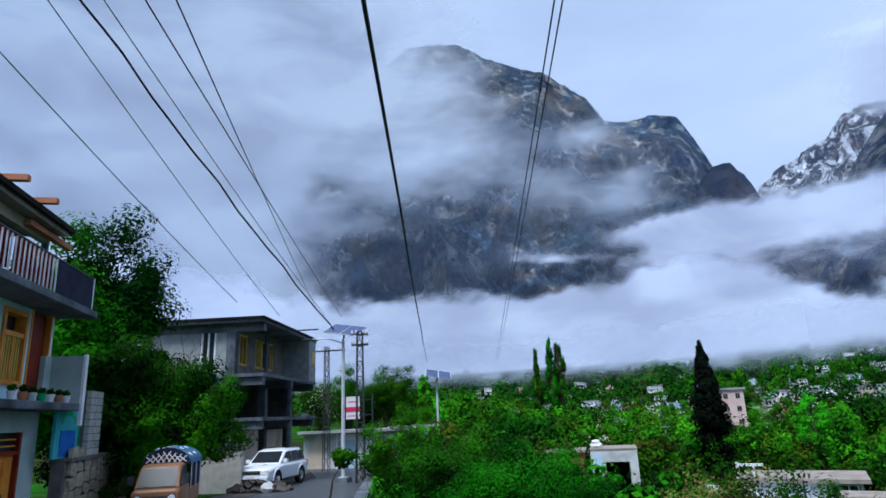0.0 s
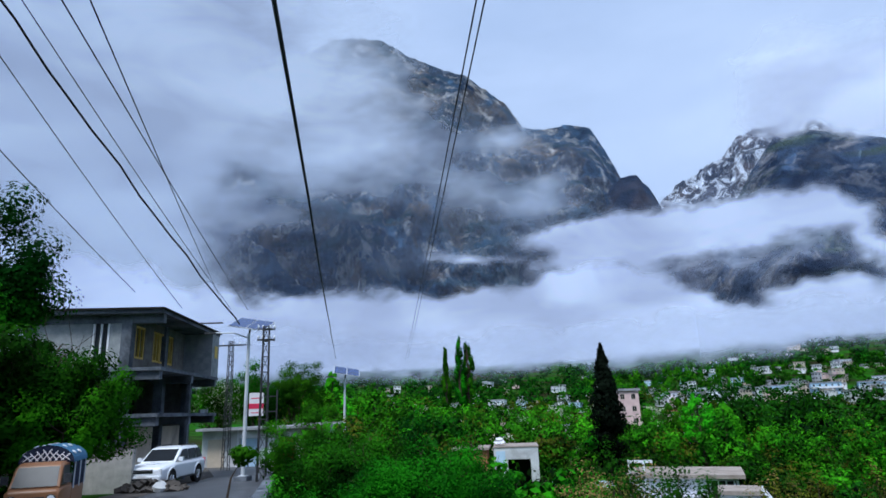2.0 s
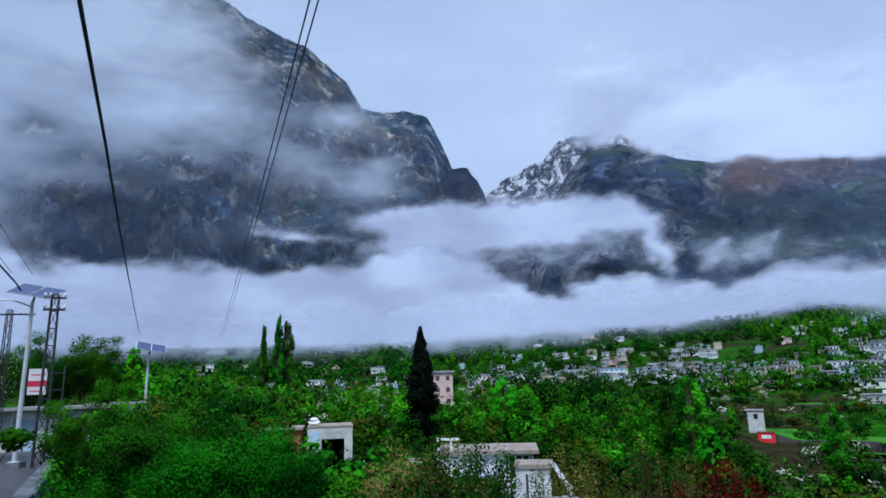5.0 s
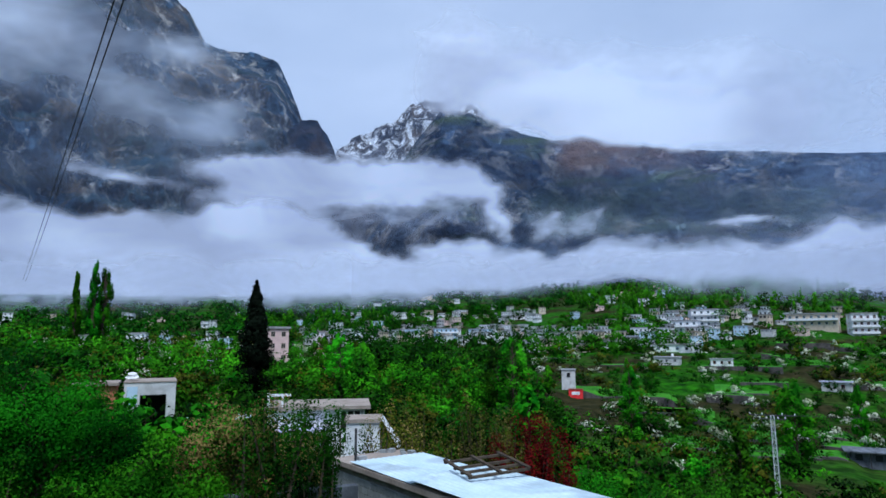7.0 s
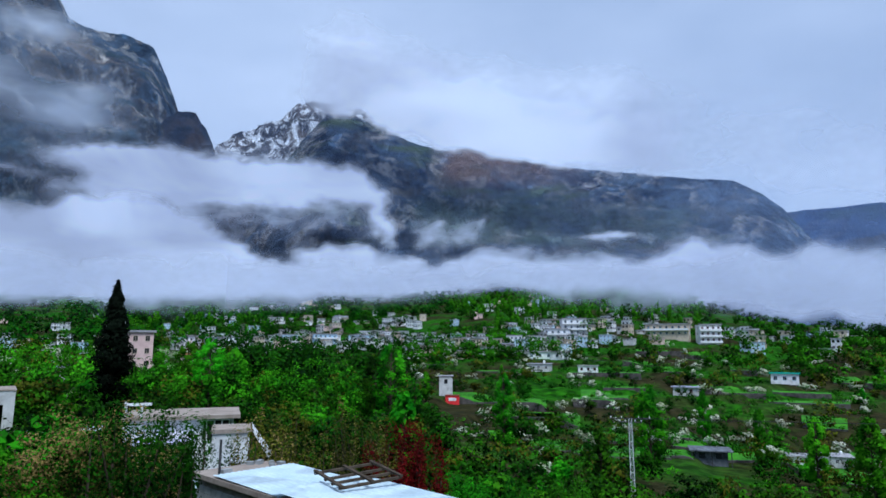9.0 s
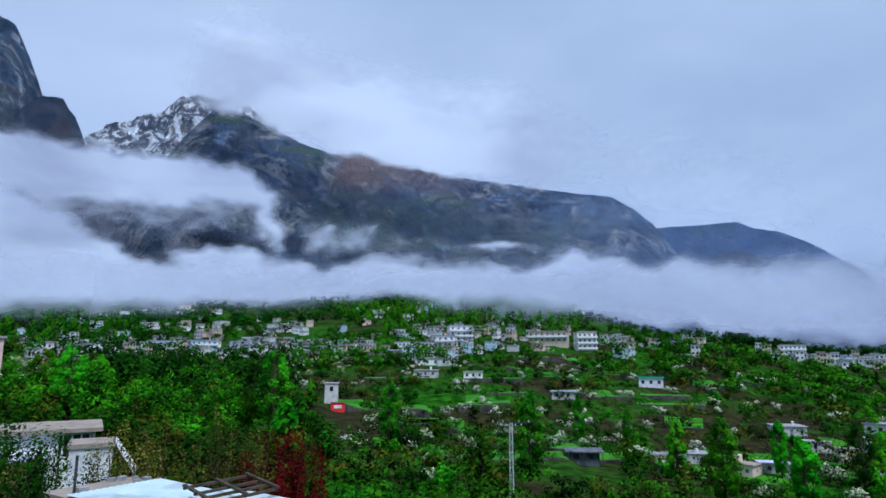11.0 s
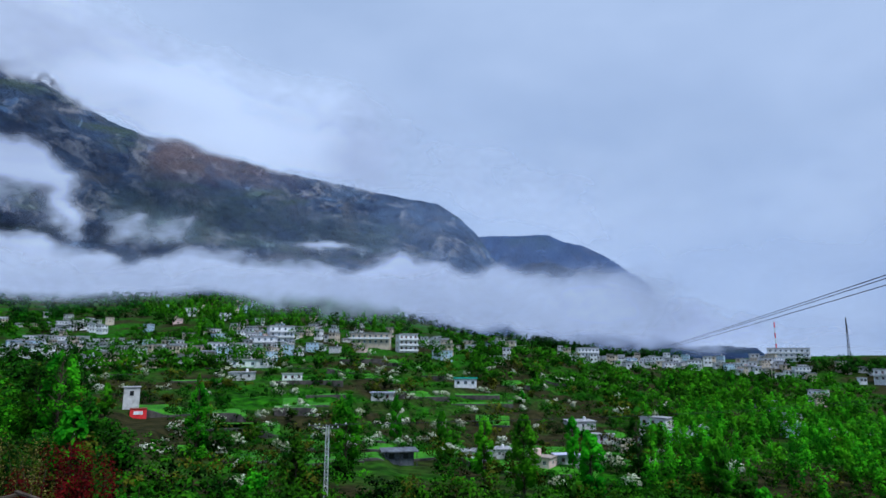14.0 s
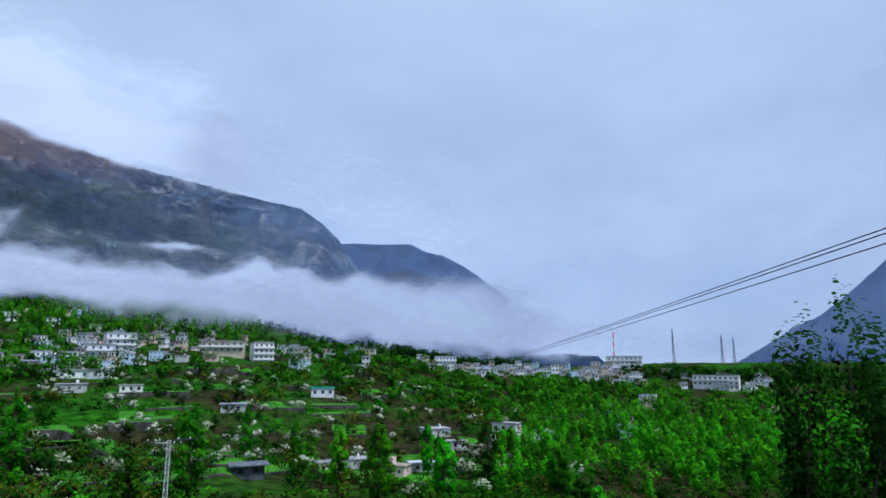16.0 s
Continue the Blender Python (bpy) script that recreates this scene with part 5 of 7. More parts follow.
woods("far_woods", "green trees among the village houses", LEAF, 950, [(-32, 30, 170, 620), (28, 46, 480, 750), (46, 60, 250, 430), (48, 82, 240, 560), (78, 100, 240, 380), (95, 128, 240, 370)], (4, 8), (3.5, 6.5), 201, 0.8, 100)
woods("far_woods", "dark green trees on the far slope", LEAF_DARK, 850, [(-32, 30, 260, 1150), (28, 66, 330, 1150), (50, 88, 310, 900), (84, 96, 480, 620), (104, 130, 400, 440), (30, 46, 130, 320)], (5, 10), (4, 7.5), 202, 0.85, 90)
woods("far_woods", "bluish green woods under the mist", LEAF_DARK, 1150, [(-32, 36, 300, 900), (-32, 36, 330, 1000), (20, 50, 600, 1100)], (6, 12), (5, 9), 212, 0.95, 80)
woods("far_woods", "fresh green poplars on the slope under the mist", LEAF_LIGHT, 420, [(50, 60, 520, 800), (54, 72, 400, 700), (20, 34, 400, 800)], (8, 15), (2.0, 3.2), 203, 0.75, 90)
woods("poplar_grove", "fresh green poplars standing in the hollow", LEAF_LIGHT, 260, [(95, 118, 180, 320), (93, 128, 130, 260), (95, 122, 130, 280)], (4.5, 9), (2.0, 3.4), 216, 0.6, 120)
woods("poplar_grove", "bright feathery green poplars below the ridge", LEAF_LIGHT, 170, [(93, 112, 100, 210), (104, 128, 120, 230)], (4, 11), (1.2, 2.2), 215, 0.36, 300)
woods("far_woods", "white blossoming orchards across the hollow", BLOSSOM, 240, [(46, 95, 100, 330), (0, 30, 100, 320)], (1.8, 3.2), (1.8, 3.0), 204, 0.34, 150)
woods("far_woods", "olive-brown budding trees across the hollow", LEAF_OLIVE, 330, [(30, 96, 120, 420), (-10, 30, 100, 500)], (3, 6), (2.5, 4.5), 205, 0.6, 80)
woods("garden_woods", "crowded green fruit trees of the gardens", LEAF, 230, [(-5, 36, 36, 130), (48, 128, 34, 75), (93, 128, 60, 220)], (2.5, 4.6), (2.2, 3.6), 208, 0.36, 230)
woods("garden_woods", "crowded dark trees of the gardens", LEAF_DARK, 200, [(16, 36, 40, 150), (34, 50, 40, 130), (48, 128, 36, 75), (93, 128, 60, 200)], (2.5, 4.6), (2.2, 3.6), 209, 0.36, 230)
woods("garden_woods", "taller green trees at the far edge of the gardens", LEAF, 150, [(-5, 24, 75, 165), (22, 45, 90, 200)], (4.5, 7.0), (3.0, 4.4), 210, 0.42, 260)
woods("garden_woods", "fresh green trees at the far edge of the gardens", LEAF_LIGHT, 110, [(-5, 24, 70, 165), (22, 45, 90, 200)], (4.0, 6.5), (2.6, 4.0), 211, 0.42, 260)
woods("garden_woods", "olive and russet budding garden trees", LEAF_OLIVE, 90, [(-5, 45, 45, 150), (40, 110, 50, 140)], (2.5, 4.8), (2.2, 3.6), 213, 0.34, 260)
woods("garden_woods", "small round orchard trees on the terraces", LEAF_DARK, 330, [(46, 97, 95, 290)], (1.8, 3.4), (1.8, 3.0), 214, 0.32, 160)
woods("hedges", "low green scrub and hedges between the terraces", LEAF, 1700, [(44, 100, 60, 290), (44, 100, 60, 290), (90, 125, 45, 240), (-3, 40, 24, 110)], (0.8, 1.8), (1.2, 2.6), 206, 0.34, 44)
woods("weeds", "rough bright grass and weeds in the gardens", LEAF_LIGHT, 700, [(40, 125, 30, 120), (-3, 40, 12, 90)], (0.4, 0.9), (0.8, 1.8), 207, 0.26, 50)


# field terraces across the hollow: strips of new grass behind dry stone steps
FIELD = material("field_grass", (0.012, 0.085, 0.003), (0.06, 0.26, 0.006), 0.25, 0.9, 0.3)
STEP_STONE = material("terrace_stone", (0.03, 0.03, 0.03), (0.12, 0.11, 0.10), 0.8, 0.9, 0.5)
rng = np.random.RandomState(97)
for i in range(34):
    a0, d = 46 + 46 * rng.rand(), math.exp(math.log(95) + math.log(2.9) * rng.rand())
    wide, deep = (500 + 900 * rng.rand()) / d, 5 + 6 * rng.rand() + d * 0.02
    field, wall = Shape(), Shape()
    az = np.arange(a0, a0 + wide, 0.5)
    for k, b in enumerate(az):
        slip = 1.2 * math.sin(b * 0.7 + i)
        (x0, y0), (x1, y1) = polar(b, d + slip), polar(b, d + deep + slip)
        z = gz(*polar(b, d + slip + deep * 0.6)) + 0.25
        low = min(gz(x0, y0), z) - 0.6
        field.v += [(x0, y0, z), (x1, y1, max(z, gz(x1, y1) + 0.1))]
        wall.v += [(x0, y0, low), (x0, y0, z + 0.12), (x0 * 1.004, y0 * 1.004, z + 0.12), (x0 * 1.004, y0 * 1.004, low)]
        if k:
            n = 2 * k
            field.f.append((n - 2, n, n + 1, n - 1))
            n = 4 * k
            for c in range(4):
                e = (c + 1) % 4
                wall.f.append((n - 4 + c, n - 4 + e, n + e, n + c))
    t = thing("field_terrace", "bright green grass terrace behind a low stone step", "terrace")
    t["group"] = "field terraces"
    part("grass", field, FIELD, t)
    part("stone_step", wall, STEP_STONE, t, "dark dry stone step")


# ---------------------------------------------------------------- buildings in the gardens
wh = thing("garden_house", "small white-washed mud house with a dark open front", "house", pose(14.7, 58.5, -2.2, 0, 0, -14))
part("wall", Shape().box(-2.2, -1.0, -2.5, 2.5, -1.5, 4.3).box(1.0, 1.7, -2.5, 2.5, -1.5, 4.3).box(-1.0, 1.0, -2.5, 2.5, 3.3, 4.3).box(-1.0, 1.0, 1.5, 2.5, -1.5, 3.3), PLASTER, wh)
# near-black back panel stands in for the shade inside the room
part("interior", Shape().box(-1.0, 1.0, 1.3, 1.5, -1.5, 3.3), DARK, wh, "back panel coloured with the open room's shade")
part("roof", Shape().box(-2.25, 1.75, -2.55, 2.55, 4.3, 4.4), MUD_ROOF, wh, "flat mud roof")
part("blue_patch", Shape().box(-2.0, -1.2, -2.515, -2.5, 2.4, 4.0), SKYBLUE, wh, "pale blue painted patch")
part("satellite_dish", Shape().tube([(-1.7, -1, 4.5), (-1.7, -1, 4.7), (-1.7, -1.1, 5.0)], [0.1, 0.55, 0.35], 12), WHITE, wh, "white dish")
bh = thing("brick_house", "low terracotta brick house beside the white one", "house", pose(10.7, 60.0, -1.9, 0, 0, -14))
part("wall", Shape().box(-1.6, 1.4, -2, 2, -1.5, 3.8), TERRACOTTA, bh)
part("roof", Shape().box(-1.8, 1.6, -2.3, 2.2, 3.8, 4.0), MUD_ROOF, bh)
part("window", Shape().box(-0.6, 0.5, -2.06, -2.0, 1.6, 2.7), GLASS, bh)
lh = thing("low_wall_house", "low white-walled outbuilding under the trees", "outbuilding", pose(17.5, 50.5, -2.6, 0, 0, -18))
part("wall", Shape().box(-2.2, 2.4, -1.5, 1.5, -1, 1.9), WHITE, lh)
part("roof", Shape().box(-2.4, 2.6, -1.7, 1.7, 1.9, 2.1), TIN, lh)

mh = thing("mud_house", "flat mud-roofed house with a white lean-to", "house", pose(24.0, 46.0, -3.05, 0, 0, -30) @ Matrix.Scale(0.86, 4))
part("wall", Shape().box(-4.0, 4.2, -3, 3, -1.5, 3.9), WHITE, mh)
part("roof", Shape().box(-4.4, 4.7, -3.6, 3.4, 3.9, 4.2), MUD_ROOF, mh, "thick mud roof")
for x in (2.0, 2.6, 3.2, 3.8):
    part("window_post", Shape().box(x, x + 0.12, -3.05, -3.0, 2.2, 3.7), WHITE, mh)
# no hole here: a near-black panel on the wall shows the opening's shade
part("window_opening", Shape().box(1.8, 4.0, -3.03, -3.0, 2.2, 3.7), DARK, mh)
part("ladder_frame", Shape().box(-4.2, -4.0, -3.4, -3.2, 0, 5.4).box(-3.0, -2.85, -3.4, -3.2, 0, 5.2).box(-4.2, -2.2, -3.4, -3.2, 5.1, 5.3), WHITE, mh, "white timber frame")
part("lower_roof", Shape().box(-4.2, 1.2, -5.4, -3.0, 2.2, 2.4), PURPLE_TIN, mh, "pale sheet roof")
ck = thing("chimney_shed", "pale plastered square shed with a brown cap", "shed", pose(20.8, 33.6, -3.8, 0, 0, -32))
part("wall", Shape().box(-1.1, 0.9, -1.2, 1.2, -1, 4.4), PLASTER, ck)
part("cap", Shape().box(-1.2, 1.0, -1.3, 1.3, 4.4, 4.62), MUD_ROOF, ck, "brown mud cap")
part("tarp", Shape().poly([(0.95, -1.3, 4.66), (1.05, 1.2, 4.66), (2.2, 1.0, 3.0), (2.1, -1.3, 2.7)]).poly([(2.1, -1.3, 2.66), (2.2, 1.0, 2.96), (1.05, 1.2, 4.62), (0.95, -1.3, 4.62)]), WHITE, ck, "white tarpaulin sheet hanging down")
part("tin_roof", Shape().box(-2.0, 2.0, -4.0, -1.3, 2.0, 2.1), TIN, ck, "low tin sheet roof")
part("lower_wall", Shape().box(-1.9, 1.9, -3.9, -1.4, -1, 2.0), PLASTER, ck)

# near flat-roofed shed with tin sheets and a timber frame lying on it
sh = thing("tin_roofed_shed", "block shed with pale tin sheets on its mud roof", "shed", pose(11.8, 20.8, -1.82, 0, 0, -3))
part("roof", Shape().box(-0.15, 2.9, -10.5, 0.15, 2.86, 3.02), MUD_ROOF, sh, "brown mud roof")
BLK = Shape()
for r in range(12):
    for c in range(25):
        z, y = 2.62 - r * 0.23, -10.4 + c * 0.41 + (r % 2) * 0.2
        BLK.box(-0.03, 0.16, y, y + 0.385, z - 0.2, z + 0.012)
    for c in range(6):
        z, x = 2.62 - r * 0.23, 0.2 + c * 0.41 + (r % 2) * 0.2
        BLK.box(x, x + 0.385, -0.06, 0.09, z - 0.2, z + 0.012)
part("blockwork", BLK, BLOCKS, sh, "grey concrete blocks")
part("wall", Shape().box(0.0, 2.75, -10.4, 0.0, -3.0, 2.85), MORTAR, sh)
def sheet(x0, x1, y0, y1, z0, z1, waves=14):
    s = Shape()
    n = waves * 4
    for i in range(n):
        a, b = x0 + (x1 - x0) * i / n, x0 + (x1 - x0) * (i + 1) / n
        za, zb = 0.012 * math.sin(i * math.pi / 2), 0.012 * math.sin((i + 1) * math.pi / 2)
        s.poly([(a, y0, z0 + za), (b, y0, z0 + zb), (b, y1, z1 + zb), (a, y1, z1 + za)])
    s.box(x0, x1, y0, y0 + 0.01, z0 - 0.03, z0)
    return s


part("tin_sheet", sheet(-0.12, 2.9, -5.2, -1.3, 3.05, 3.10), TIN, sh, "pale blue-white tin sheet")
part("tin_sheet", sheet(-0.2, 3.0, -10.5, -5.0, 3.14, 3.20), TIN, sh, "second overlapping tin sheet")
fr = thing("timber_frame", "weathered brown timber window frame lying on the roof", "frame", sh.matrix_world @ pose(1.0, -6.6, 3.26, 3, -3, -14))
for y in (0, 0.55, 1.1, 1.9):
    part("rail", Shape().box(0, 2.0, y, y + 0.1, 0, 0.07), BARK, fr)
for x in (0, 0.95, 1.9):
    part("stile", Shape().box(x, x + 0.1, -0.05, 2.05, 0.07, 0.13), BARK, fr)
for i, (x, y, s) in enumerate(((0.5, -1.0, 0.16), (2.2, -0.2, 0.14), (2.5, -0.5, 0.12), (2.6, -1.0, 0.14), (1.9, -0.1, 0.12), (2.3, -0.9, 0.1))):
    tagged(solid("brick", Shape().box(-s, s, -s * 0.7, s * 0.7, 0, s), BLOCKS, "loose grey brick weighing down the roof", "brick", m=sh.matrix_world @ pose(x, y, 3.02, 0, 0, i * 31)), group="loose bricks")
solid("roof_post", Shape().tube([(0, 0, 0), (0, 0, 1.15)], 0.045, 8), STEEL, "short dark iron post on the roof edge", "post", m=sh.matrix_world @ pose(0.2, -1.1, 3.02))
gw = thing("garden_wall", "old rendered garden wall with a barred gap", "wall", pose(6.0, 16.0, -0.4, 0, 0, -18))
part("wall", Shape().box(-0.6, 0.5, 0, 0.3, -1.5, 2.0).box(1.3, 3.4, 0, 0.3, -1.5, 2.0).box(0.5, 1.3, 0, 0.3, -1.5, 0.7), CONCRETE, gw)
for x in (0.62, 0.85, 1.08):
    part("bar", Shape().box(x, x + 0.05, 0.1, 0.16, 0.7, 1.95), STEEL, gw)
gw2 = thing("garden_wall", "low white-washed garden wall under the fruit tree", "wall", pose(1.6, 20.5, -0.8, 0, 0, -8))
part("wall", Shape().box(-1.5, 4.5, 0, 0.25, -1.5, 1.3), WHITE, gw2)
part("coping", Shape().box(-1.55, 4.55, -0.05, 0.3, 1.3, 1.38), CONCRETE, gw2)

# ---------------------------------------------------------------- road
RY = np.arange(-30, 66, 1.0)
rx0 = np.where(RY < 40, -10.0 + 0 * RY, -10.0 - (RY - 40) * 0.25)
rx1 = np.where(RY < 34, -2.9 - np.clip(RY - 18, 0, 99) * 0.10, -4.5 - (RY - 34) * 0.16)
cols = np.linspace(0, 1, 9)
RX = rx0[:, None] * (1 - cols) + rx1[:, None] * cols
RP = np.stack([RX, RY[:, None] + 0 * RX, road_z(RY)[:, None] + 0.05 * np.sin(cols * math.pi) + 0 * RX], -1)
tagged(new("road", grid_mesh("road", RP, ASPHALT)), "wet grey asphalt street", "road", kind="structure")
VX = rx0[:, None] * (1 - cols) + (rx0 + 1.7)[:, None] * cols
VP = np.stack([VX, RY[:, None] + 0 * VX, road_z(RY)[:, None] + 0.03 + 0.05 * fbm(VX * 1.3, RY[:, None] * 1.3 + 0 * VX, 2.2, 3) + 0.0 * VX], -1)
tagged(new("road_verge", grid_mesh("road_verge", VP, DIRT)), "muddy dirt verge beside the street", "verge", kind="structure")
kb = Shape()
for y in range(0, 50, 2):
    xa = float(np.interp(y, RY, rx1))
    xb = float(np.interp(y + 2, RY, rx1))
    za = float(road_z(y))
    kb.poly([(xa, y, za + 0.22), (xb, y + 2, za + 0.20), (xb + 0.45, y + 2, za + 0.20), (xa + 0.45, y, za + 0.22)])
    kb.poly([(xa, y, za - 0.1), (xb, y + 2, za - 0.1), (xb, y + 2, za + 0.20), (xa, y, za + 0.22)])
    kb.poly([(xb + 0.45, y + 2, za - 4), (xa + 0.45, y, za - 4), (xa + 0.45, y, za + 0.22), (xb + 0.45, y + 2, za + 0.20)])
solid("retaining_wall", kb, CONCRETE, "low concrete retaining wall at the street's edge", "wall", kind="structure")

# ---------------------------------------------------------------- stone wall along the street
HX = Matrix(((0.183, 0.983, 0, -10.53), (-0.983, 0.183, 0, 18.17), (0, 0, 1, 0), (0, 0, 0, 1)))  # house frame: x along the front, y towards the street
sw = thing("stone_wall", "low rubble stone wall along the street", "wall", HX)
part("core", Shape().box(-16.2, -0.1, -0.65, -0.3, 2.0, 4.72), MORTAR, sw)
rng = np.random.RandomState(3)
protos = []
for i in range(7):
    bm = bmesh.new()
    bmesh.ops.create_cube(bm, size=0.92)
    bmesh.ops.bevel(bm, geom=bm.edges[:], offset=0.1, segments=1, affect="EDGES")
    for v in bm.verts:
        v.co = Vector((v.co.x * (1 + 0.10 * rng.normal()), v.co.y * 0.5, v.co.z * (1 + 0.10 * rng.normal())))
    me = bpy.data.meshes.new("stone")
    bm.to_mesh(me)
    bm.free()
    me.materials.append(STONE)
    protos.append(me)
x = -0.25
while x > -16:
    z = 2.9 + 0.1 * rng.rand()
    wd = 0.42 + 0.25 * rng.rand()
    while z < 4.7:
        hh = 0.26 + 0.2 * rng.rand()
        if x > -9 or z > 3.6:
            st = part("stone", protos[rng.randint(7)], STONE, sw)
            st.location, st.scale = (x - wd / 2, -0.26 + 0.04 * rng.rand(), z + hh / 2), (wd * 1.04, 0.3, hh * 1.04)
            st.rotation_euler = (0, 0.1 * rng.normal(), 0)
        z += hh
    x -= wd
part("coping", Shape().box(-16.2, -0.1, -0.7, -0.12, 4.70, 4.80), MORTAR, sw, "rough mortar coping")

pl = thing("stone_pillar", "square pillar of pale dressed stone blocks", "pillar", HX @ pose(-1.65, -0.45, 4.8))
part("core", Shape().box(-0.5, 0.5, -0.3, 0.28, 0, 1.9), MORTAR, pl)
for r in range(9):
    for c in range(3 if r % 2 else 2):
        w = 1.04 / (3 if r % 2 else 2)
        s = Shape().box(-0.52 + c * w + 0.012, -0.52 + (c + 1) * w - 0.012, 0.2, 0.33, r * 0.21 + 0.012, r * 0.21 + 0.2)
        part("stone", s, STONE_PALE, pl)
mu = thing("mural_board", "teal and blue painted mural board above the wall", "board", HX @ pose(-0.3, -0.42, 4.8))
part("board", Shape().box(-0.85, 0.85, -0.04, 0.04, 0, 1.5), MURAL_TEAL, mu)
part("border", Shape().box(-0.9, -0.78, 0.04, 0.06, 0, 1.5).box(-0.78, 0.85, 0.04, 0.06, 1.4, 1.5), MURAL_GREEN, mu, "green border")
part("painted_block", Shape().box(-0.55, 0.5, 0.04, 0.055, 0.05, 0.75), MURAL_BLUE, mu, "blue painted field")
arch = Shape()
for i in range(8):
    a, b = math.pi * i / 8, math.pi * (i + 1) / 8
    arch.poly([(0.55 * math.cos(a), 0.052, 0.92 + 0.38 * math.sin(a)), (0.4 * math.cos(a), 0.052, 0.92 + 0.25 * math.sin(a)), (0.4 * math.cos(b), 0.052, 0.92 + 0.25 * math.sin(b)), (0.55 * math.cos(b), 0.052, 0.92 + 0.38 * math.sin(b))])
part("painted_arch", arch, MURAL_GREEN, mu, "green painted arch")

# ---------------------------------------------------------------- blue house
hs = thing("blue_house", "pale blue house with orange woodwork and deep balconies", "house", HX)
L = 8.6
GZ, F1, F2, RF = 2.95, 6.27, 8.94, 11.35
part("ground_wall", Shape().box(0.35, 1.25, -1.2, -0.9, GZ, F1 - 0.2).box(1.25, 3.0, -1.2, -0.9, 5.55, F1 - 0.2).box(3.0, L, -1.2, -0.9, 5.75, F1 - 0.2).box(3.0, 3.2, -1.2, -0.9, GZ, 5.75).box(0.35, 0.6, -6, -1.2, GZ, F1 - 0.2), GREEN_GREY, hs)
part("upper_wall", Shape().box(1.55, 1.8, -1.2, -0.9, F1, F2 - 0.2).box(3.05, 3.6, -1.2, -0.9, F1, F2 - 0.2).box(1.8, 3.05, -1.2, -0.9, F1, F1 + 0.42).box(1.8, 3.05, -1.2, -0.9, 8.58, F2 - 0.2).box(4.9, L, -1.2, -0.9, F1, F2 - 0.2).box(3.6, 4.9, -1.2, -0.9, F1, F1 + 0.42).box(3.6, 4.9, -1.2, -0.9, 8.58, F2 - 0.2), BLUE_WALL, hs, "pale blue painted wall")
part("side_wall", Shape().box(0.05, 0.3, -6, -0.92, F1, F2 - 0.2), WHITE, hs)
part("back_wall", Shape().box(0.05, L, -6.2, -6, GZ, RF), CONCRETE, hs)
part("floor_slab", Shape().box(-0.05, L, -6, 0, F1 - 0.2, F1), CONCRETE, hs, "concrete balcony slab", 0.02)
part("upper_slab", Shape().box(-0.15, L, -6, 0.15, F2 - 0.2, F2), CONCRETE, hs, "projecting concrete slab", 0.02)
part("roof_beam", Shape().box(0.2, L, -1.45, -1.25, RF - 0.42, RF - 0.12), BEIGE, hs, "pale timber roof beam")
part("roof", Shape().box(0.0, L, -6.2, -0.85, RF - 0.12, RF + 0.05), MUD_ROOF, hs)
part("roof_edge", Shape().box(-0.1, L, -0.95, -0.7, RF + 0.0, RF + 0.14), DARK, hs, "ragged dark roof edge")
for x in (0.15, 2.2, 3.9, 5.6):
    part("rafter", Shape().box(x, x + 0.18, -3, -0.3, RF + 0.15, RF + 0.3) if x > 1 else Shape().box(-0.8, 2, -1.2, -1.02, RF - 0.35, RF - 0.2), TERRACOTTA, hs, "orange rafter end")
part("balcony_post", Shape().box(0.25, 0.4, -1.4, -1.25, F2, RF - 0.4), CONCRETE, hs)
# the recess's shade is painted into these room walls as near-black
part("upper_room", Shape().box(0.3, L, -3.2, -3.0, F2, RF - 0.1).box(0.3, 0.5, -6, -3.0, F2, RF - 0.1), DARK, hs, "recessed upper room wall coloured with its deep shade")
rl = part("railing", Shape().tube([(0.0, 0.0, F2 + 0.95), (L, 0.0, F2 + 0.95)], 0.03, 6), STEEL, hs)
for i in range(26):
    x = 2.6 + i * 0.22
    part("baluster", Shape().tube([(x, 0, F2), (x, 0, F2 + 0.95)], 0.022, 5), WHITE, rl)
part("corner_baluster", Shape().tube([(0.0, 0, F2), (0.0, 0, F2 + 0.98)], 0.035, 6), WHITE, rl, "white end post")
part("railing_sheet", Shape().box(0.05, 2.6, -0.02, 0.02, F2 + 0.05, F2 + 0.9), CANVAS, hs, "dark sheet tied along the railing")


def hanging(x0, x1, y, z0, z1, folds=5):
    s, n = Shape(), folds * 6
    p = [(x0 + (x1 - x0) * i / n, y + 0.05 * math.sin(i * 2 * math.pi / 6)) for i in range(n + 1)]
    for (a, ya), (b, yb) in zip(p, p[1:]):
        s.poly([(a, ya, z0), (b, yb, z0), (b, yb * 0.6 + y * 0.4, z1), (a, ya * 0.6 + y * 0.4, z1)])
    return s


for x0, x1, lab in ((2.5, 3.3, "dark red cloth drying on the railing"), (3.5, 4.6, "dark red blanket drying on the railing"), (4.9, 5.6, "dark red cloth hanging from the railing")):
    solid("cloth", hanging(x0, x1, -0.12, F2 + 0.15, F2 + 1.05), CLOTH_RED, lab, "cloth", m=HX, group="drying cloths")


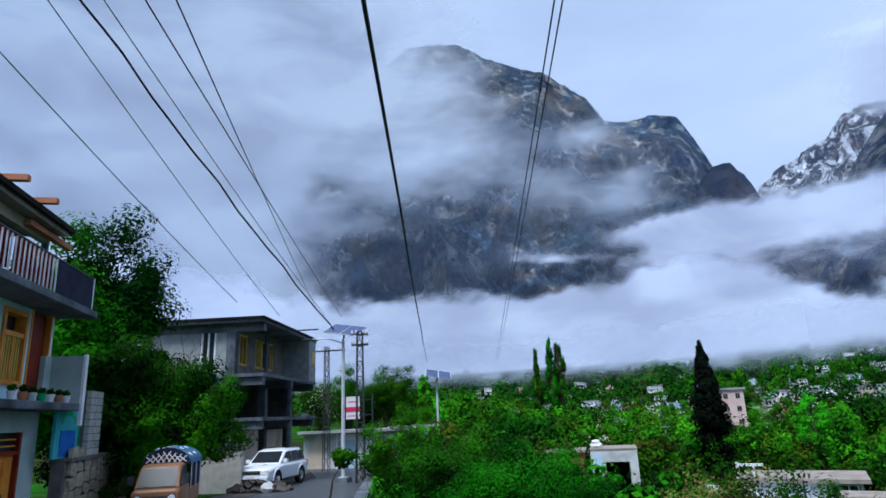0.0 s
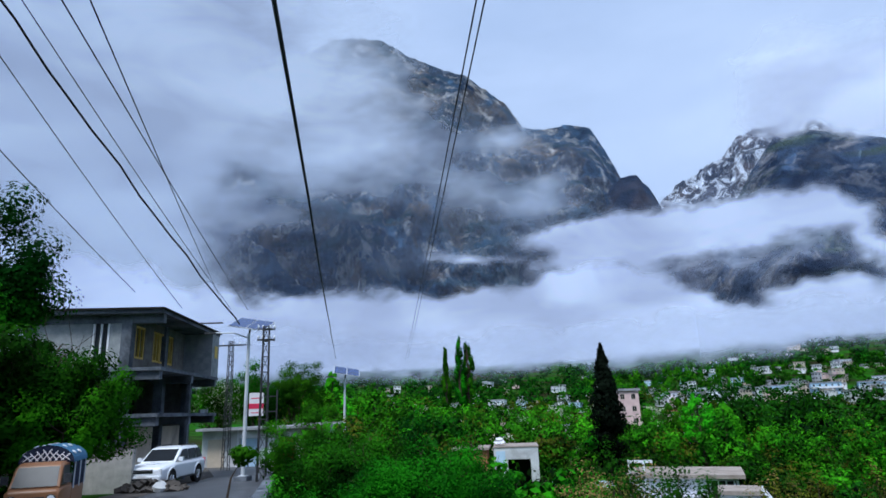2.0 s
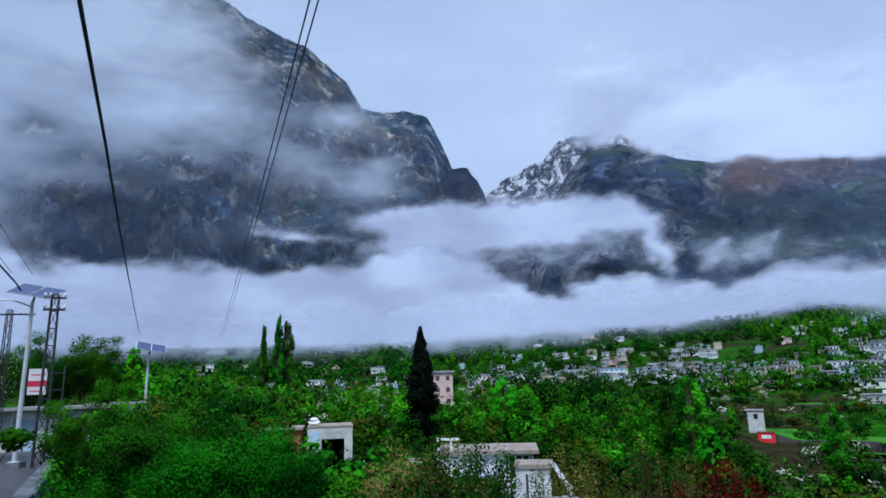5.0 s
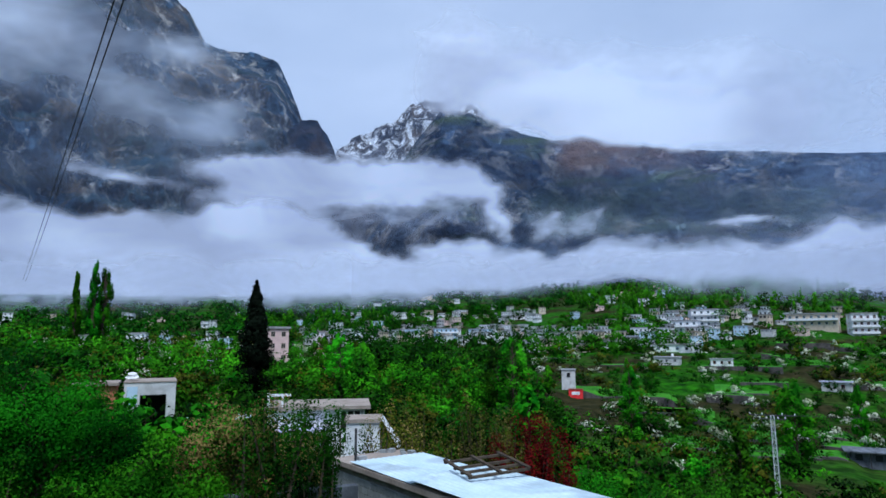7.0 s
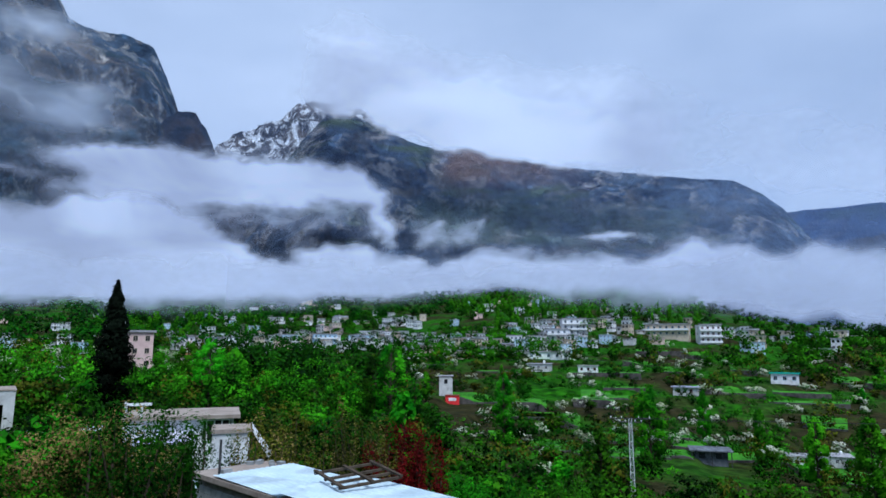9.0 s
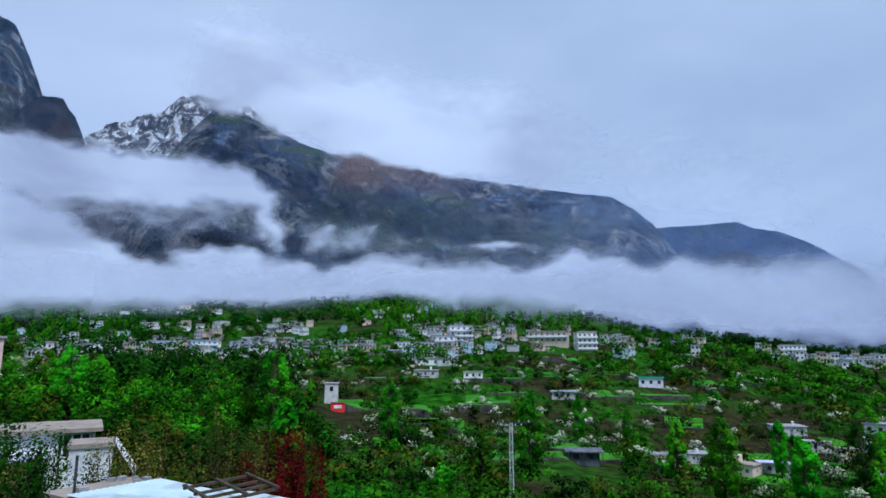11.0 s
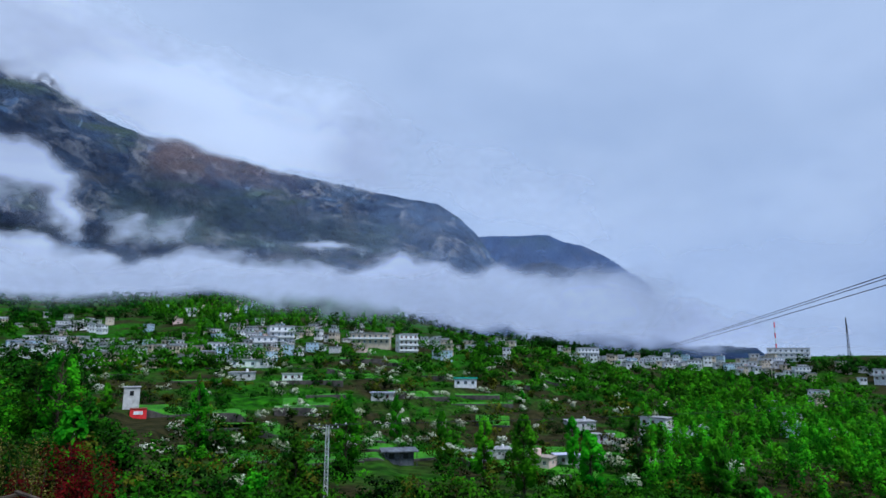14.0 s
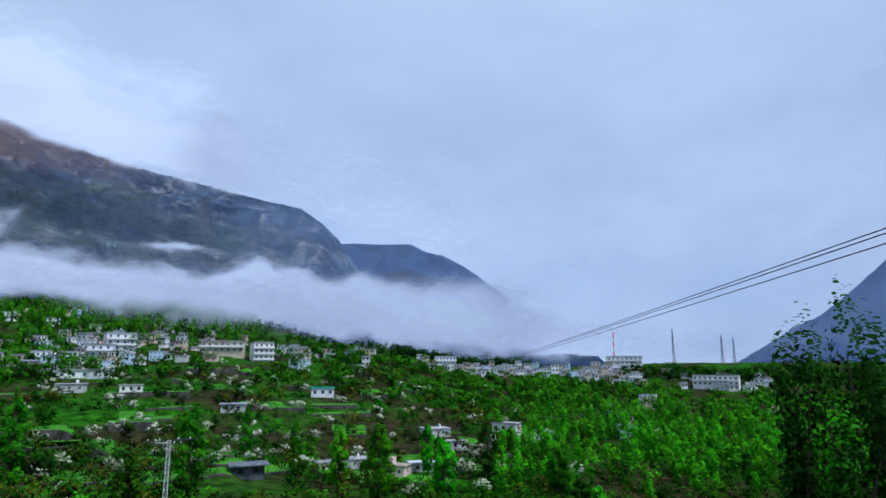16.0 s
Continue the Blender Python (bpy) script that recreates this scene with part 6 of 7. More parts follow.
def grille_window(x0, x1, z0, z1, label):
    w = part("window", Shape().box(x0, x0 + 0.12, -1.16, -0.84, z0, z1).box(x1 - 0.12, x1, -1.16, -0.84, z0, z1).box(x0 + 0.12, x1 - 0.12, -1.16, -0.84, z0, z0 + 0.12).box(x0 + 0.12, x1 - 0.12, -1.16, -0.84, z1 - 0.12, z1).box(x0 + 0.12, x1 - 0.12, -1.12, -0.86, z1 - 0.68, z1 - 0.56).box((x0 + x1) / 2 - 0.04, (x0 + x1) / 2 + 0.04, -1.12, -0.87, z0 + 0.12, z1 - 0.68), ORANGE, hs, label)
    part("pane", Shape().box(x0 + 0.12, x1 - 0.12, -1.14, -1.12, z0 + 0.12, z1 - 0.12), GLASS, w)
    for i in range(8):
        x = x0 + 0.2 + (x1 - x0 - 0.4) * i / 7
        part("grille_bar", Shape().box(x - 0.02, x + 0.02, -0.95, -0.91, z0 + 0.12, z1 - 0.68), YELLOW, w)


grille_window(1.8, 3.05, F1 + 0.42, 8.58, "orange wooden window with a bar grille")
grille_window(3.6, 4.9, F1 + 0.42, 8.58, "orange wooden window with a bar grille")
dr = part("balcony_door", Shape().box(0.35, 1.5, -1.1, -1.02, F1, F2 - 0.22), RED_WOOD, hs, "dark red wooden door")
part("door_frame", Shape().box(0.28, 0.36, -1.15, -0.88, F1, F2 - 0.2).box(1.46, 1.55, -1.15, -0.88, F1, F2 - 0.2).box(0.36, 1.46, -1.15, -0.9, F1, F1 + 0.1), ORANGE, dr)
gd = part("front_door", Shape().box(1.35, 2.5, -1.08, -1.0, GZ, 5.0), ORANGE, hs, "orange varnished wooden door")
part("door_panel", Shape().box(1.5, 1.86, -1.0, -0.97, GZ + 0.2, GZ + 0.9).box(1.98, 2.34, -1.0, -0.97, GZ + 0.2, GZ + 0.9).box(1.5, 1.86, -1.0, -0.97, GZ + 1.1, 4.85).box(1.98, 2.34, -1.0, -0.97, GZ + 1.1, 4.85), ORANGE, gd)
part("door_handle", Shape().box(1.9, 1.96, -0.97, -0.91, GZ + 0.95, GZ + 1.15), STEEL, gd)
part("door_frame", Shape().box(1.25, 1.36, -1.15, -0.88, GZ, 5.55).box(2.48, 2.6, -1.15, -0.88, GZ, 5.55).box(1.36, 2.48, -1.12, -0.9, 5.0, 5.1), RED_WOOD, gd)
part("transom", Shape().box(1.36, 2.48, -1.06, -1.03, 5.1, 5.55), GLASS, gd)
part("transom_bar", Shape().box(1.4, 2.45, -1.0, -0.96, 5.2, 5.24).box(1.4, 2.45, -1.0, -0.96, 5.36, 5.4), ORANGE, gd)
gt = part("garage_gate", Shape().box(2.75, 5.6, -1.06, -1.0, GZ, 4.95), WHITE, hs, "pale grey sheet-metal gate")
part("gate_frame", Shape().box(2.62, 2.76, -1.1, -0.92, GZ, 5.75).box(2.76, 5.6, -1.1, -0.94, 4.95, 5.08), GREEN_GREY, gt)
part("gate_window", Shape().box(2.9, 5.6, -1.06, -1.02, 5.08, 5.7), GLASS, gt)
part("parapet", Shape().box(-0.05, 0.08, -1.0, -0.02, F1, 7.62).box(0.08, 0.5, -1.0, -0.86, F1, 7.6), GREEN_GREY, hs, "grey-green balcony end screen")
part("parapet_edge", Shape().box(-0.08, 0.1, -0.02, 0.06, F1 - 0.6, 7.66), WHITE, hs, "white screen edge")
for i in range(7):
    x = 0.35 + i * 0.52
    pt = thing("flower_pot", ("white", "dark clay", "white", "green", "grey", "dark clay", "white")[i] + " flower pot with a small plant on the balcony edge", "flower pot", HX @ pose(x, -0.28, F1) @ Matrix.Scale(0.72, 4), "balcony pots")
    part("pot", Shape().tube([(0, 0, 0), (0, 0, 0.26), (0, 0, 0.3)], [0.11, 0.16, 0.165], 10), (WHITE, TERRACOTTA, WHITE, MURAL_GREEN, PLASTER, TERRACOTTA, WHITE)[i], pt)
    part("plant", quads_mesh("leaves", leaves(np.random.RandomState(300 + i), np.array([[0, 0, 0.38]]), np.array([[0.15, 0.15, 0.16]]), 60, 0.1), LEAF), LEAF, pt)

# ---------------------------------------------------------------- unfinished concrete building
BX = Matrix.LocRotScale((-11.75, 34.1, 0), Euler((0, 0, radians(-3))), None)  # x away from the hillside, y along the street
cb = thing("unfinished_building", "unfinished three-storey grey concrete building with open floors", "building", BX)
Z0, Z1, Z2, Z3 = 2.4, 5.85, 8.15, 11.05
OV = 1.9
for z, lab in ((Z1, "lower floor slab"), (Z2, "upper floor slab"), (Z3, "roof slab")):
    part("slab", Shape().box(-5.2, OV, -0.7 if z > 11 else -0.35, 10.4, z - 0.18, z), CONCRETE, cb, "bare concrete " + lab)
part("roof_edge", Shape().box(-5.3, OV + 0.1, -0.8, 10.5, Z3, Z3 + 0.1), DARK, cb, "dark felt roof edge")
for z in (Z1, Z2, Z3):
    part("beam", Shape().box(-5.0, OV - 0.1, -0.2, 0.2, z - 0.62, z - 0.18), CONCRETE, cb)
for y in (5.0, 10.0):
    for z in (Z1, Z2):
        part("beam", Shape().box(-0.4, OV - 0.05, y - 0.18, y + 0.18, z - 0.6, z - 0.18), CONCRETE, cb)
for x, y in ((-0.25, -0.25), (-5.0, -0.25), (-0.25, 4.8), (-0.25, 9.8), (-5.0, 9.8)):
    part("column", Shape().box(x, x + 0.5, y, y + 0.5, Z0 - 1, Z3 - 0.18), CONCRETE, cb, "square concrete column")
part("street_column", Shape().box(OV - 0.3, OV - 0.12, 4.9, 5.08, Z0 - 0.5, Z2 - 0.18), CONCRETE, cb, "thin front post")
part("top_wall", Shape().box(-5.0, -1.75, -0.15, 0.1, Z2, Z3 - 0.62).box(-1.75, -0.85, -0.15, 0.1, Z2, Z2 + 0.2).box(-0.85, -0.25, -0.15, 0.1, Z2, Z3 - 0.62), BLOCKS, cb, "grey block wall")
# the wall's dark mortar grey holds the deep shade under the overhang
part("front_wall", Shape().box(-0.1, 0.12, 0.25, 0.7, Z2, Z3 - 0.18).box(-0.1, 0.12, 2.0, 3.2, Z2, Z3 - 0.18).box(-0.1, 0.12, 0.7, 9.8, Z2, Z2 + 0.55).box(-0.1, 0.12, 6.6, 9.8, Z2 + 0.55, Z3 - 0.18).box(-0.1, 0.12, 0.7, 6.6, Z3 - 0.6, Z3 - 0.18), MORTAR, cb, "wall with window openings, overhang shade in its dark grey")
part("end_room", Shape().box(0.12, OV, 8.6, 8.8, Z2, Z3 - 0.18).box(OV - 0.2, OV, 8.8, 10.2, Z2, Z3 - 0.18), BLOCKS, cb, "projecting block end room")
part("end_window", Shape().box(OV - 0.02, OV + 0.03, 9.2, 9.8, Z2 + 1.2, Z2 + 2.0), YELLOW, cb)


def bare_frame(shape, a0, a1, z0, z1, along_y, at):
    for p, q, r, s in ((a0, a0 + 0.1, z0, z1), (a1 - 0.1, a1, z0, z1), (a0, a1, z0, z0 + 0.1), (a0, a1, z1 - 0.1, z1), ((a0 + a1) / 2 - 0.04, (a0 + a1) / 2 + 0.04, z0, z1)):
        shape.box(*((at - 0.08, at + 0.08, p, q) if along_y else (p, q, at - 0.08, at + 0.08)), r, s)
    return shape


for y0, y1 in ((0.75, 1.95), (3.3, 4.3), (4.4, 5.4), (5.5, 6.5)):
    wd = part("window_frame", bare_frame(Shape(), y0, y1, Z2 + 0.57, Z3 - 0.62, True, 0.02), YELLOW, cb, "raw yellow window frame")
    part("pane", Shape().box(-0.04, -0.02, y0 + 0.1, y1 - 0.1, Z2 + 0.67, Z3 - 0.72), GLASS, wd)
wd = part("window_frame", bare_frame(Shape(), -1.72, -0.88, Z2 + 0.2, Z3 - 0.35, False, -0.05), WHITE, cb, "pale window frame")
part("pane", Shape().box(-1.62, -0.98, -0.02, 0.0, Z2 + 0.3, Z3 - 0.45), GLASS, wd)
part("back_wall", Shape().box(-5.2, -5.0, 0, 10, Z0, Z3 - 0.2).box(-5.0, 0.2, 10.0, 10.2, Z0, Z2 - 0.2), MORTAR, cb)
# near-black colour puts the shade of the open floors into these walls
part("inner_wall", Shape().box(-3.4, -3.25, 0.3, 10, Z0, Z1 - 0.2).box(-3.4, -3.25, 0.3, 10, Z1, Z2 - 0.2), DARK, cb, "inner wall coloured with the open floors' shade")
part("blue_grey_wall", Shape().box(-4.9, -0.3, -0.12, 0.05, Z0, Z1 - 0.62), SKYBLUE, cb, "blue-grey rendered wall")
for x in (-3.9, -3.6, -3.3, -3.0):
    part("rebar", Shape().tube([(x, -0.2, Z3), (x + 0.03, -0.2, Z3 + 1.05)], 0.025, 5), STEEL, cb)
part("rebar", Shape().tube([(OV, 5.2, Z3 + 0.05), (OV + 1.4, 5.6, Z3 + 0.12)], 0.05, 5), STEEL, cb, "steel bar sticking out of the roof")
for y0 in (1.0, 5.6):
    part("shutter", Shape().box(0.0, 0.1, y0, y0 + 3.2, Z0, Z1 - 0.7), BEIGE, cb, "beige roller shutter")
for i, (x, y, z) in enumerate(((1.5, 9.2, Z1), (1.3, 9.7, Z1), (1.6, 8.2, Z1))):
    tagged(solid("block", Shape().box(-0.18, 0.18, -0.1, 0.1, 0, 0.22), BLOCKS, "loose concrete block on the slab's edge", "block", m=BX @ pose(x, y, z, 0, 0, i * 25)), group="loose blocks")

# wall stub and rubble before the building
ws = thing("plastered_wall", "short plastered street wall with stained render", "wall", pose(-10.95, 31.2, 2.6, 0, 0, -4))
part("wall", Shape().box(-1.6, 0.9, 0, 0.3, -0.4, 1.75), STONE_PALE, ws)
part("coping", Shape().box(-1.65, 0.95, -0.05, 0.35, 1.75, 1.83), MORTAR, ws)
rub = Shape()
rng = np.random.RandomState(8)
for i in range(60):
    a, r = rng.rand() * 6.283, rng.rand() ** 0.5
    s = 0.07 + 0.16 * rng.rand()
    rub.box(-s, s, -s * 0.6, s * 0.6, -s * 0.5, s * 0.5, pose(math.cos(a) * r * 1.5, math.sin(a) * r * 0.9, 0.12 + 0.35 * (1 - r), rng.rand() * 60, rng.rand() * 60, rng.rand() * 360))
solid("rubble_heap", rub, DIRT, "heap of broken stones and dark refuse", "rubble", kind="stuff", m=pose(-8.6, 29.6, float(road_z(29.6))))
solid("plastic_bag", Shape().tube([(0, 0, 0), (0.05, 0, 0.18), (0, 0.03, 0.34), (0.02, 0, 0.42)], [0.3, 0.34, 0.18, 0.05], 9), PLASTER, "crumpled pale plastic sack on the rubble", "sack", m=pose(-8.2, 29.0, float(road_z(29)) + 0.1, 12, 8, 0))

# ---------------------------------------------------------------- shops at the bend
sp = thing("shop_row", "low row of shops with metal shutters", "shops", pose(-10.6, 55.0, 1.75, 0, 0, -8))
part("wall", Shape().box(-2, 8.2, 0, 4, -0.4, 2.75), PLASTER, sp)
part("roof", Shape().box(-2.2, 8.4, -1.0, 4.2, 2.75, 2.95), GREY_ROOF, sp, "flat roof with a rusty edge")
part("fascia", Shape().box(1.0, 6.0, -0.12, -0.02, 2.1, 2.6), WHITE, sp, "white shop fascia")
for x, mt, lab in ((-1.5, BEIGE, "beige closed shutter"), (1.2, SKYBLUE, "pale blue closed shutter"), (2.7, WHITE, "white closed shutter"), (4.3, RED_WOOD, "dark red closed shutter"), (6.2, WHITE, "white closed shutter")):
    sd = part("shutter", Shape().box(x, x + 1.35, -0.06, 0.0, -0.2, 2.05), mt, sp, lab)
    for k in range(9):
        part("slat", Shape().box(x + 0.03, x + 1.32, -0.08, -0.06, -0.1 + k * 0.23, -0.02 + k * 0.23), mt, sd)
for x in (0.9, 2.6, 4.15, 5.9):
    part("pillar", Shape().box(x, x + 0.16, -0.2, -0.06, -0.4, 2.75), WHITE, sp)
bh2 = thing("back_house", "low grey house behind the shops", "house", pose(-2.5, 60, 1.6, 0, 0, -5))
part("wall", Shape().box(-3, 0.8, 0, 4, -1, 3.0), PLASTER, bh2)
part("roof", Shape().box(-3.3, 1.1, -0.5, 4.3, 3.0, 3.2), GREY_ROOF, bh2)
part("window", Shape().box(-1.2, 0.2, -0.05, 0, 0.9, 2.2), GLASS, bh2)


# ---------------------------------------------------------------- lamps, poles, signs
def solar_lamp(name, label, x, y, z, h, arm, turn, pw=2.0):
    t = thing(name, label, "street lamp", pose(x, y, z, 0, 0, turn))
    part("footing", Shape().box(-0.35, 0.35, -0.35, 0.35, -0.3, 0.15), CONCRETE, t)
    part("base_plate", Shape().box(-0.2, 0.2, -0.2, 0.2, 0.15, 0.19), GALV, t)
    part("pole", Shape().tube([(0, 0, 0.17), (0, 0, h * 0.5), (0, 0, h)], [0.11, 0.095, 0.075], 12), GALV, t)
    a = part("arm", Shape().tube([(0, 0, h - 0.25), (-0.8, 0, h + 0.05), (-arm, 0, h + 0.12)], [0.04, 0.035, 0.03], 8), GALV, t)
    part("lamp_head", Shape().box(-arm - 0.55, -arm + 0.05, -0.12, 0.12, h + 0.07, h + 0.16), STEEL, a)
    tilt = pose(0.15, 0, h + 0.5, 24, 10, 0)
    p = part("panel_frame", Shape().box(-pw / 2, pw / 2, -0.75, 0.75, -0.03, 0.01, tilt), GALV, t)
    for s in (-1, 1):
        part("solar_panel", Shape().box(min(s * 0.03, s * (pw / 2 - 0.04)), max(s * 0.03, s * (pw / 2 - 0.04)), -0.71, 0.71, 0.012, 0.03, tilt), PANEL, p, "dark blue cells")
    part("bracket", Shape().tube([(0, 0, h - 0.1), (0.1, 0, h + 0.45)], 0.05, 8), STEEL, t)
    return t


solar_lamp("solar_street_lamp", "tall white solar street lamp at the kerb", -5.75, 34.5, 2.45, 7.4, 1.9, -14)
solar_lamp("solar_street_lamp", "white solar lamp standing among the garden trees", -0.96, 50, 2.2, 6.0, 0.9, 5, 2.0)


def lattice_pole(name, label, x, y, z, h, w0=0.45, w1=0.28, cross=((0.0, 1.4),), turn=0.0, metal=None, bar=0.032):
    metal = metal or STEEL
    t = thing(name, label, "pole", pose(x, y, z, 0, 0, turn))
    cs = ((-1, -1), (1, -1), (1, 1), (-1, 1))
    for a, b in cs:
        part("leg", Shape().tube([(a * w0 / 2, b * w0 / 2, -0.5), (a * w1 / 2, b * w1 / 2, h)], bar, 5), metal, t)
    n = int(h / 0.75)
    for i in range(n):
        za, zb = h * i / n, h * (i + 1) / n
        wa, wb = w0 + (w1 - w0) * za / h, w0 + (w1 - w0) * zb / h
        s = Shape()
        for k in range(4):
            (a, b), (c, d) = cs[k], cs[(k + 1) % 4]
            s.tube([(a * wa / 2, b * wa / 2, za), (c * wb / 2, d * wb / 2, zb)], 0.016, 4)
            s.tube([(a * wb / 2, b * wb / 2, zb), (c * wb / 2, d * wb / 2, zb)], 0.016, 4)
        part("brace", s, metal, t)
    for dz, half in cross:
        c = part("crossarm", Shape().box(-half, half, -0.05, 0.05, h - dz - 0.05, h - dz + 0.05), STEEL, t)
        for k in (-1, -0.45, 0.45, 1):
            part("insulator", Shape().tube([(k * half * 0.92, 0, h - dz + 0.05), (k * half * 0.92, 0, h - dz + 0.14), (k * half * 0.92, 0, h - dz + 0.24)], [0.03, 0.06, 0.03], 8), WHITE, c)
    return t


lattice_pole("lattice_pole", "dark steel lattice power pole beside the lamp", -4.72, 33.7, 2.2, 7.9, cross=((0.15, 0.45), (0.7, 0.45)))
lattice_pole("lattice_pole", "dark steel lattice pole with a crossarm by the shops", -9.45, 49, 2.0, 9.1, cross=((0.3, 1.5),), turn=-10)
px, py = polar(65.7, 70)
lattice_pole("lattice_pole", "thin dark lattice pole with a wide crossarm in the orchards", px, py, gz(px, py), 5.5 - 70 * math.tan(radians(6.1)) - gz(px, py), 0.42, 0.3, ((0.0, 2.1), (0.35, 1.2)), -60, GALV, 0.03)
sg = thing("shop_sign", "white and red shop sign board on a bracket", "sign", pose(-6.0, 39.6, 5.55, 0, 0, 8))
part("board", Shape().box(-0.42, 0.42, -0.05, 0.05, 0, 1.35), SIGN_WHITE, sg)
part("red_band", Shape().box(-0.42, 0.42, -0.06, -0.05, 0.42, 0.72), SIGN_RED, sg)
part("writing", Shape().box(-0.3, 0.3, -0.056, -0.05, 1.0, 1.06).box(-0.3, 0.25, -0.056, -0.05, 0.16, 0.21), SIGN_RED, sg, "unreadable red lines of writing")
part("bracket", Shape().box(0.42, 1.2, -0.02, 0.02, 1.1, 1.16).box(0.42, 1.2, -0.02, 0.02, 0.2, 0.26), STEEL, sg)
part("sign_post", Shape().tube([(1.2, 0, -3.4), (1.2, 0, 1.5)], 0.05, 8), STEEL, sg)
kx, ky = -4.5, 24.0
yp = thing("kerb_sapling", "thin young tree planted at the kerb", "tree", pose(kx, ky, float(road_z(ky))))
part("trunk", Shape().tube([(0, 0, -0.1), (0.12, 0, 0.7), (0.4, 0.1, 1.25)], [0.05, 0.035, 0.02], 6), BARK, yp)
part("crown", quads_mesh("crown", leaves(np.random.RandomState(9), np.array([[0.45, 0.1, 1.35], [0.7, 0, 1.5], [0.3, 0.2, 1.55]]), np.array([[0.35, 0.3, 0.28]] * 3), 420, 0.13), LEAF), LEAF, yp)
# antenna masts on the ridge
for az, d, top, lab, stripes in ((103.4, 520, 2.75, "red and white striped antenna mast", True), (108.3, 500, 3.0, "dark steel antenna mast", False), (112.1, 520, 2.4, "thin steel antenna mast", False), (113.0, 540, 2.2, "thin steel antenna mast", False)):
    x, y = polar(az, d)
    z = gz(x, y)
    h = EYE + d * math.tan(radians(top)) - z
    ms = thing("antenna_mast", lab + " on the ridge", "mast", pose(x, y, z - 1))
    if stripes:
        for i in range(7):
            part("section", Shape().tube([(0, 0, h * i / 7), (0, 0, h * (i + 1) / 7)], 0.45, 6), RED_PAINT if i % 2 == 0 else WHITE, ms)
    else:
        for k in (-1, 1):
            part("leg", Shape().tube([(k * 2.2, 0, 0), (k * 0.3, 0, h)], 0.24, 5), STEEL, ms)
        s = Shape()
        for i in range(10):
            u, v = i / 10, (i + 1) / 10
            s.tube([((2.2 - 1.9 * u) * (-1) ** i, 0, h * u), ((2.2 - 1.9 * v) * (-1) ** (i + 1), 0, h * v)], 0.14, 4)
        part("brace", s, STEEL, ms)


# ---------------------------------------------------------------- overhead cables
def cable(label, p, q, sag, r, wobble=0.0):
    p, q, s = Vector(p), Vector(q), Shape()
    n = 40
    pts = []
    for i in range(n + 1):
        t = i / n
        c = p.lerp(q, t)
        c.z -= 4 * sag * t * (1 - t)
        c.x += wobble * 0.05 * math.sin(t * 37) + wobble * 0.03 * math.sin(t * 71)
        pts.append(c)
    s.tube(pts, r, 6)
    return tagged(solid("overhead_cable", s, CABLE, label, "cable"), group="overhead cables")


def ray(az, el, d):
    x, y = polar(az, d)
    return (x, y, EYE + d * math.tan(radians(el)))


def span(label, far, near, sag, r, wobble=0.0, beyond=0.7):
    f, n = Vector(ray(*far)), Vector(ray(*near))
    return cable(label, f, n + (n - f) * beyond, sag, r, wobble)


span("thick black twisted power cable over the street", (-10.3, 7.9, 34), (-32.4, 33.5, 18), 0.55, 0.038, 0.8)
span("thick black power cable running to a garden lamp", (-1.9, 4.8, 50), (-6.6, 37.0, 3.2), 0.3, 0.0135, 0.1)
span("thin black wire over the gardens", (4.3, 4.6, 130), (11.9, 35.9, 12), 0.9, 0.018, 0)
span("thin black wire over the gardens", (4.5, 4.6, 130), (13.0, 35.8, 12), 0.6, 0.018, 0)
span("thin black service wire to the unfinished building", (-18.8, 10.4, 36), (-38.3, 28.4, 20), 0.3, 0.019, 0)
span("thin black wire over the street", (-15.1, 9.2, 44), (-35.1, 32.8, 20), 0.5, 0.019, 0)
span("thin black wire over the street", (-11.1, 9.2, 49), (-30.6, 33.9, 18), 0.6, 0.019, 0)
span("thin black wire over the street", (-9.6, 9.1, 34), (-27.6, 34.6, 8), 0.2, 0.012, 0)
span("thin black wire over the street", (-11.9, 9.9, 49), (-24.8, 35.1, 8), 0.3, 0.012, 0)
for az, el, k in ((124.3, 9.7, 0.0), (124.3, 9.35, -0.15), (124.2, 8.6, -0.35)):
    span("thin black power line across the valley", (92.6, 0.1 + k * 0.3, 300), (az, el + 2.3, 40), 1.6, 0.035)
span("thin wire sagging across the orchards", (110, -3.4, 160), (66.4, -6.0, 70), 0.6, 0.02, 0, 0.0)
span("thin wire sagging across the orchards", (111, -3.0, 160), (65.2, -6.1, 70), 0.8, 0.02, 0, 0.0)


# ---------------------------------------------------------------- vehicles
def loft(sections):
    """Rings of equal length joined into a skin with end caps."""
    s, n = Shape(), len(sections[0])
    for ring in sections:
        s.v += [tuple(p) for p in ring]
    for k in range(len(sections) - 1):
        for i in range(n):
            a, b = k * n + i, k * n + (i + 1) % n
            s.f.append((a, b, b + n, a + n))
    s.f.append(tuple(range(n))[::-1])
    s.f.append(tuple(range((len(sections) - 1) * n, len(sections) * n)))
    return s


def ring(x, w, z0, z1, r=0.12):
    """A rounded rectangle across the car at x."""
    h = w / 2
    return [(x, -h, z0 + r), (x, -h + r * 0.4, z0), (x, h - r * 0.4, z0), (x, h, z0 + r), (x, h, z1 - r), (x, h - r, z1), (x, -h + r, z1), (x, -h, z1 - r)]


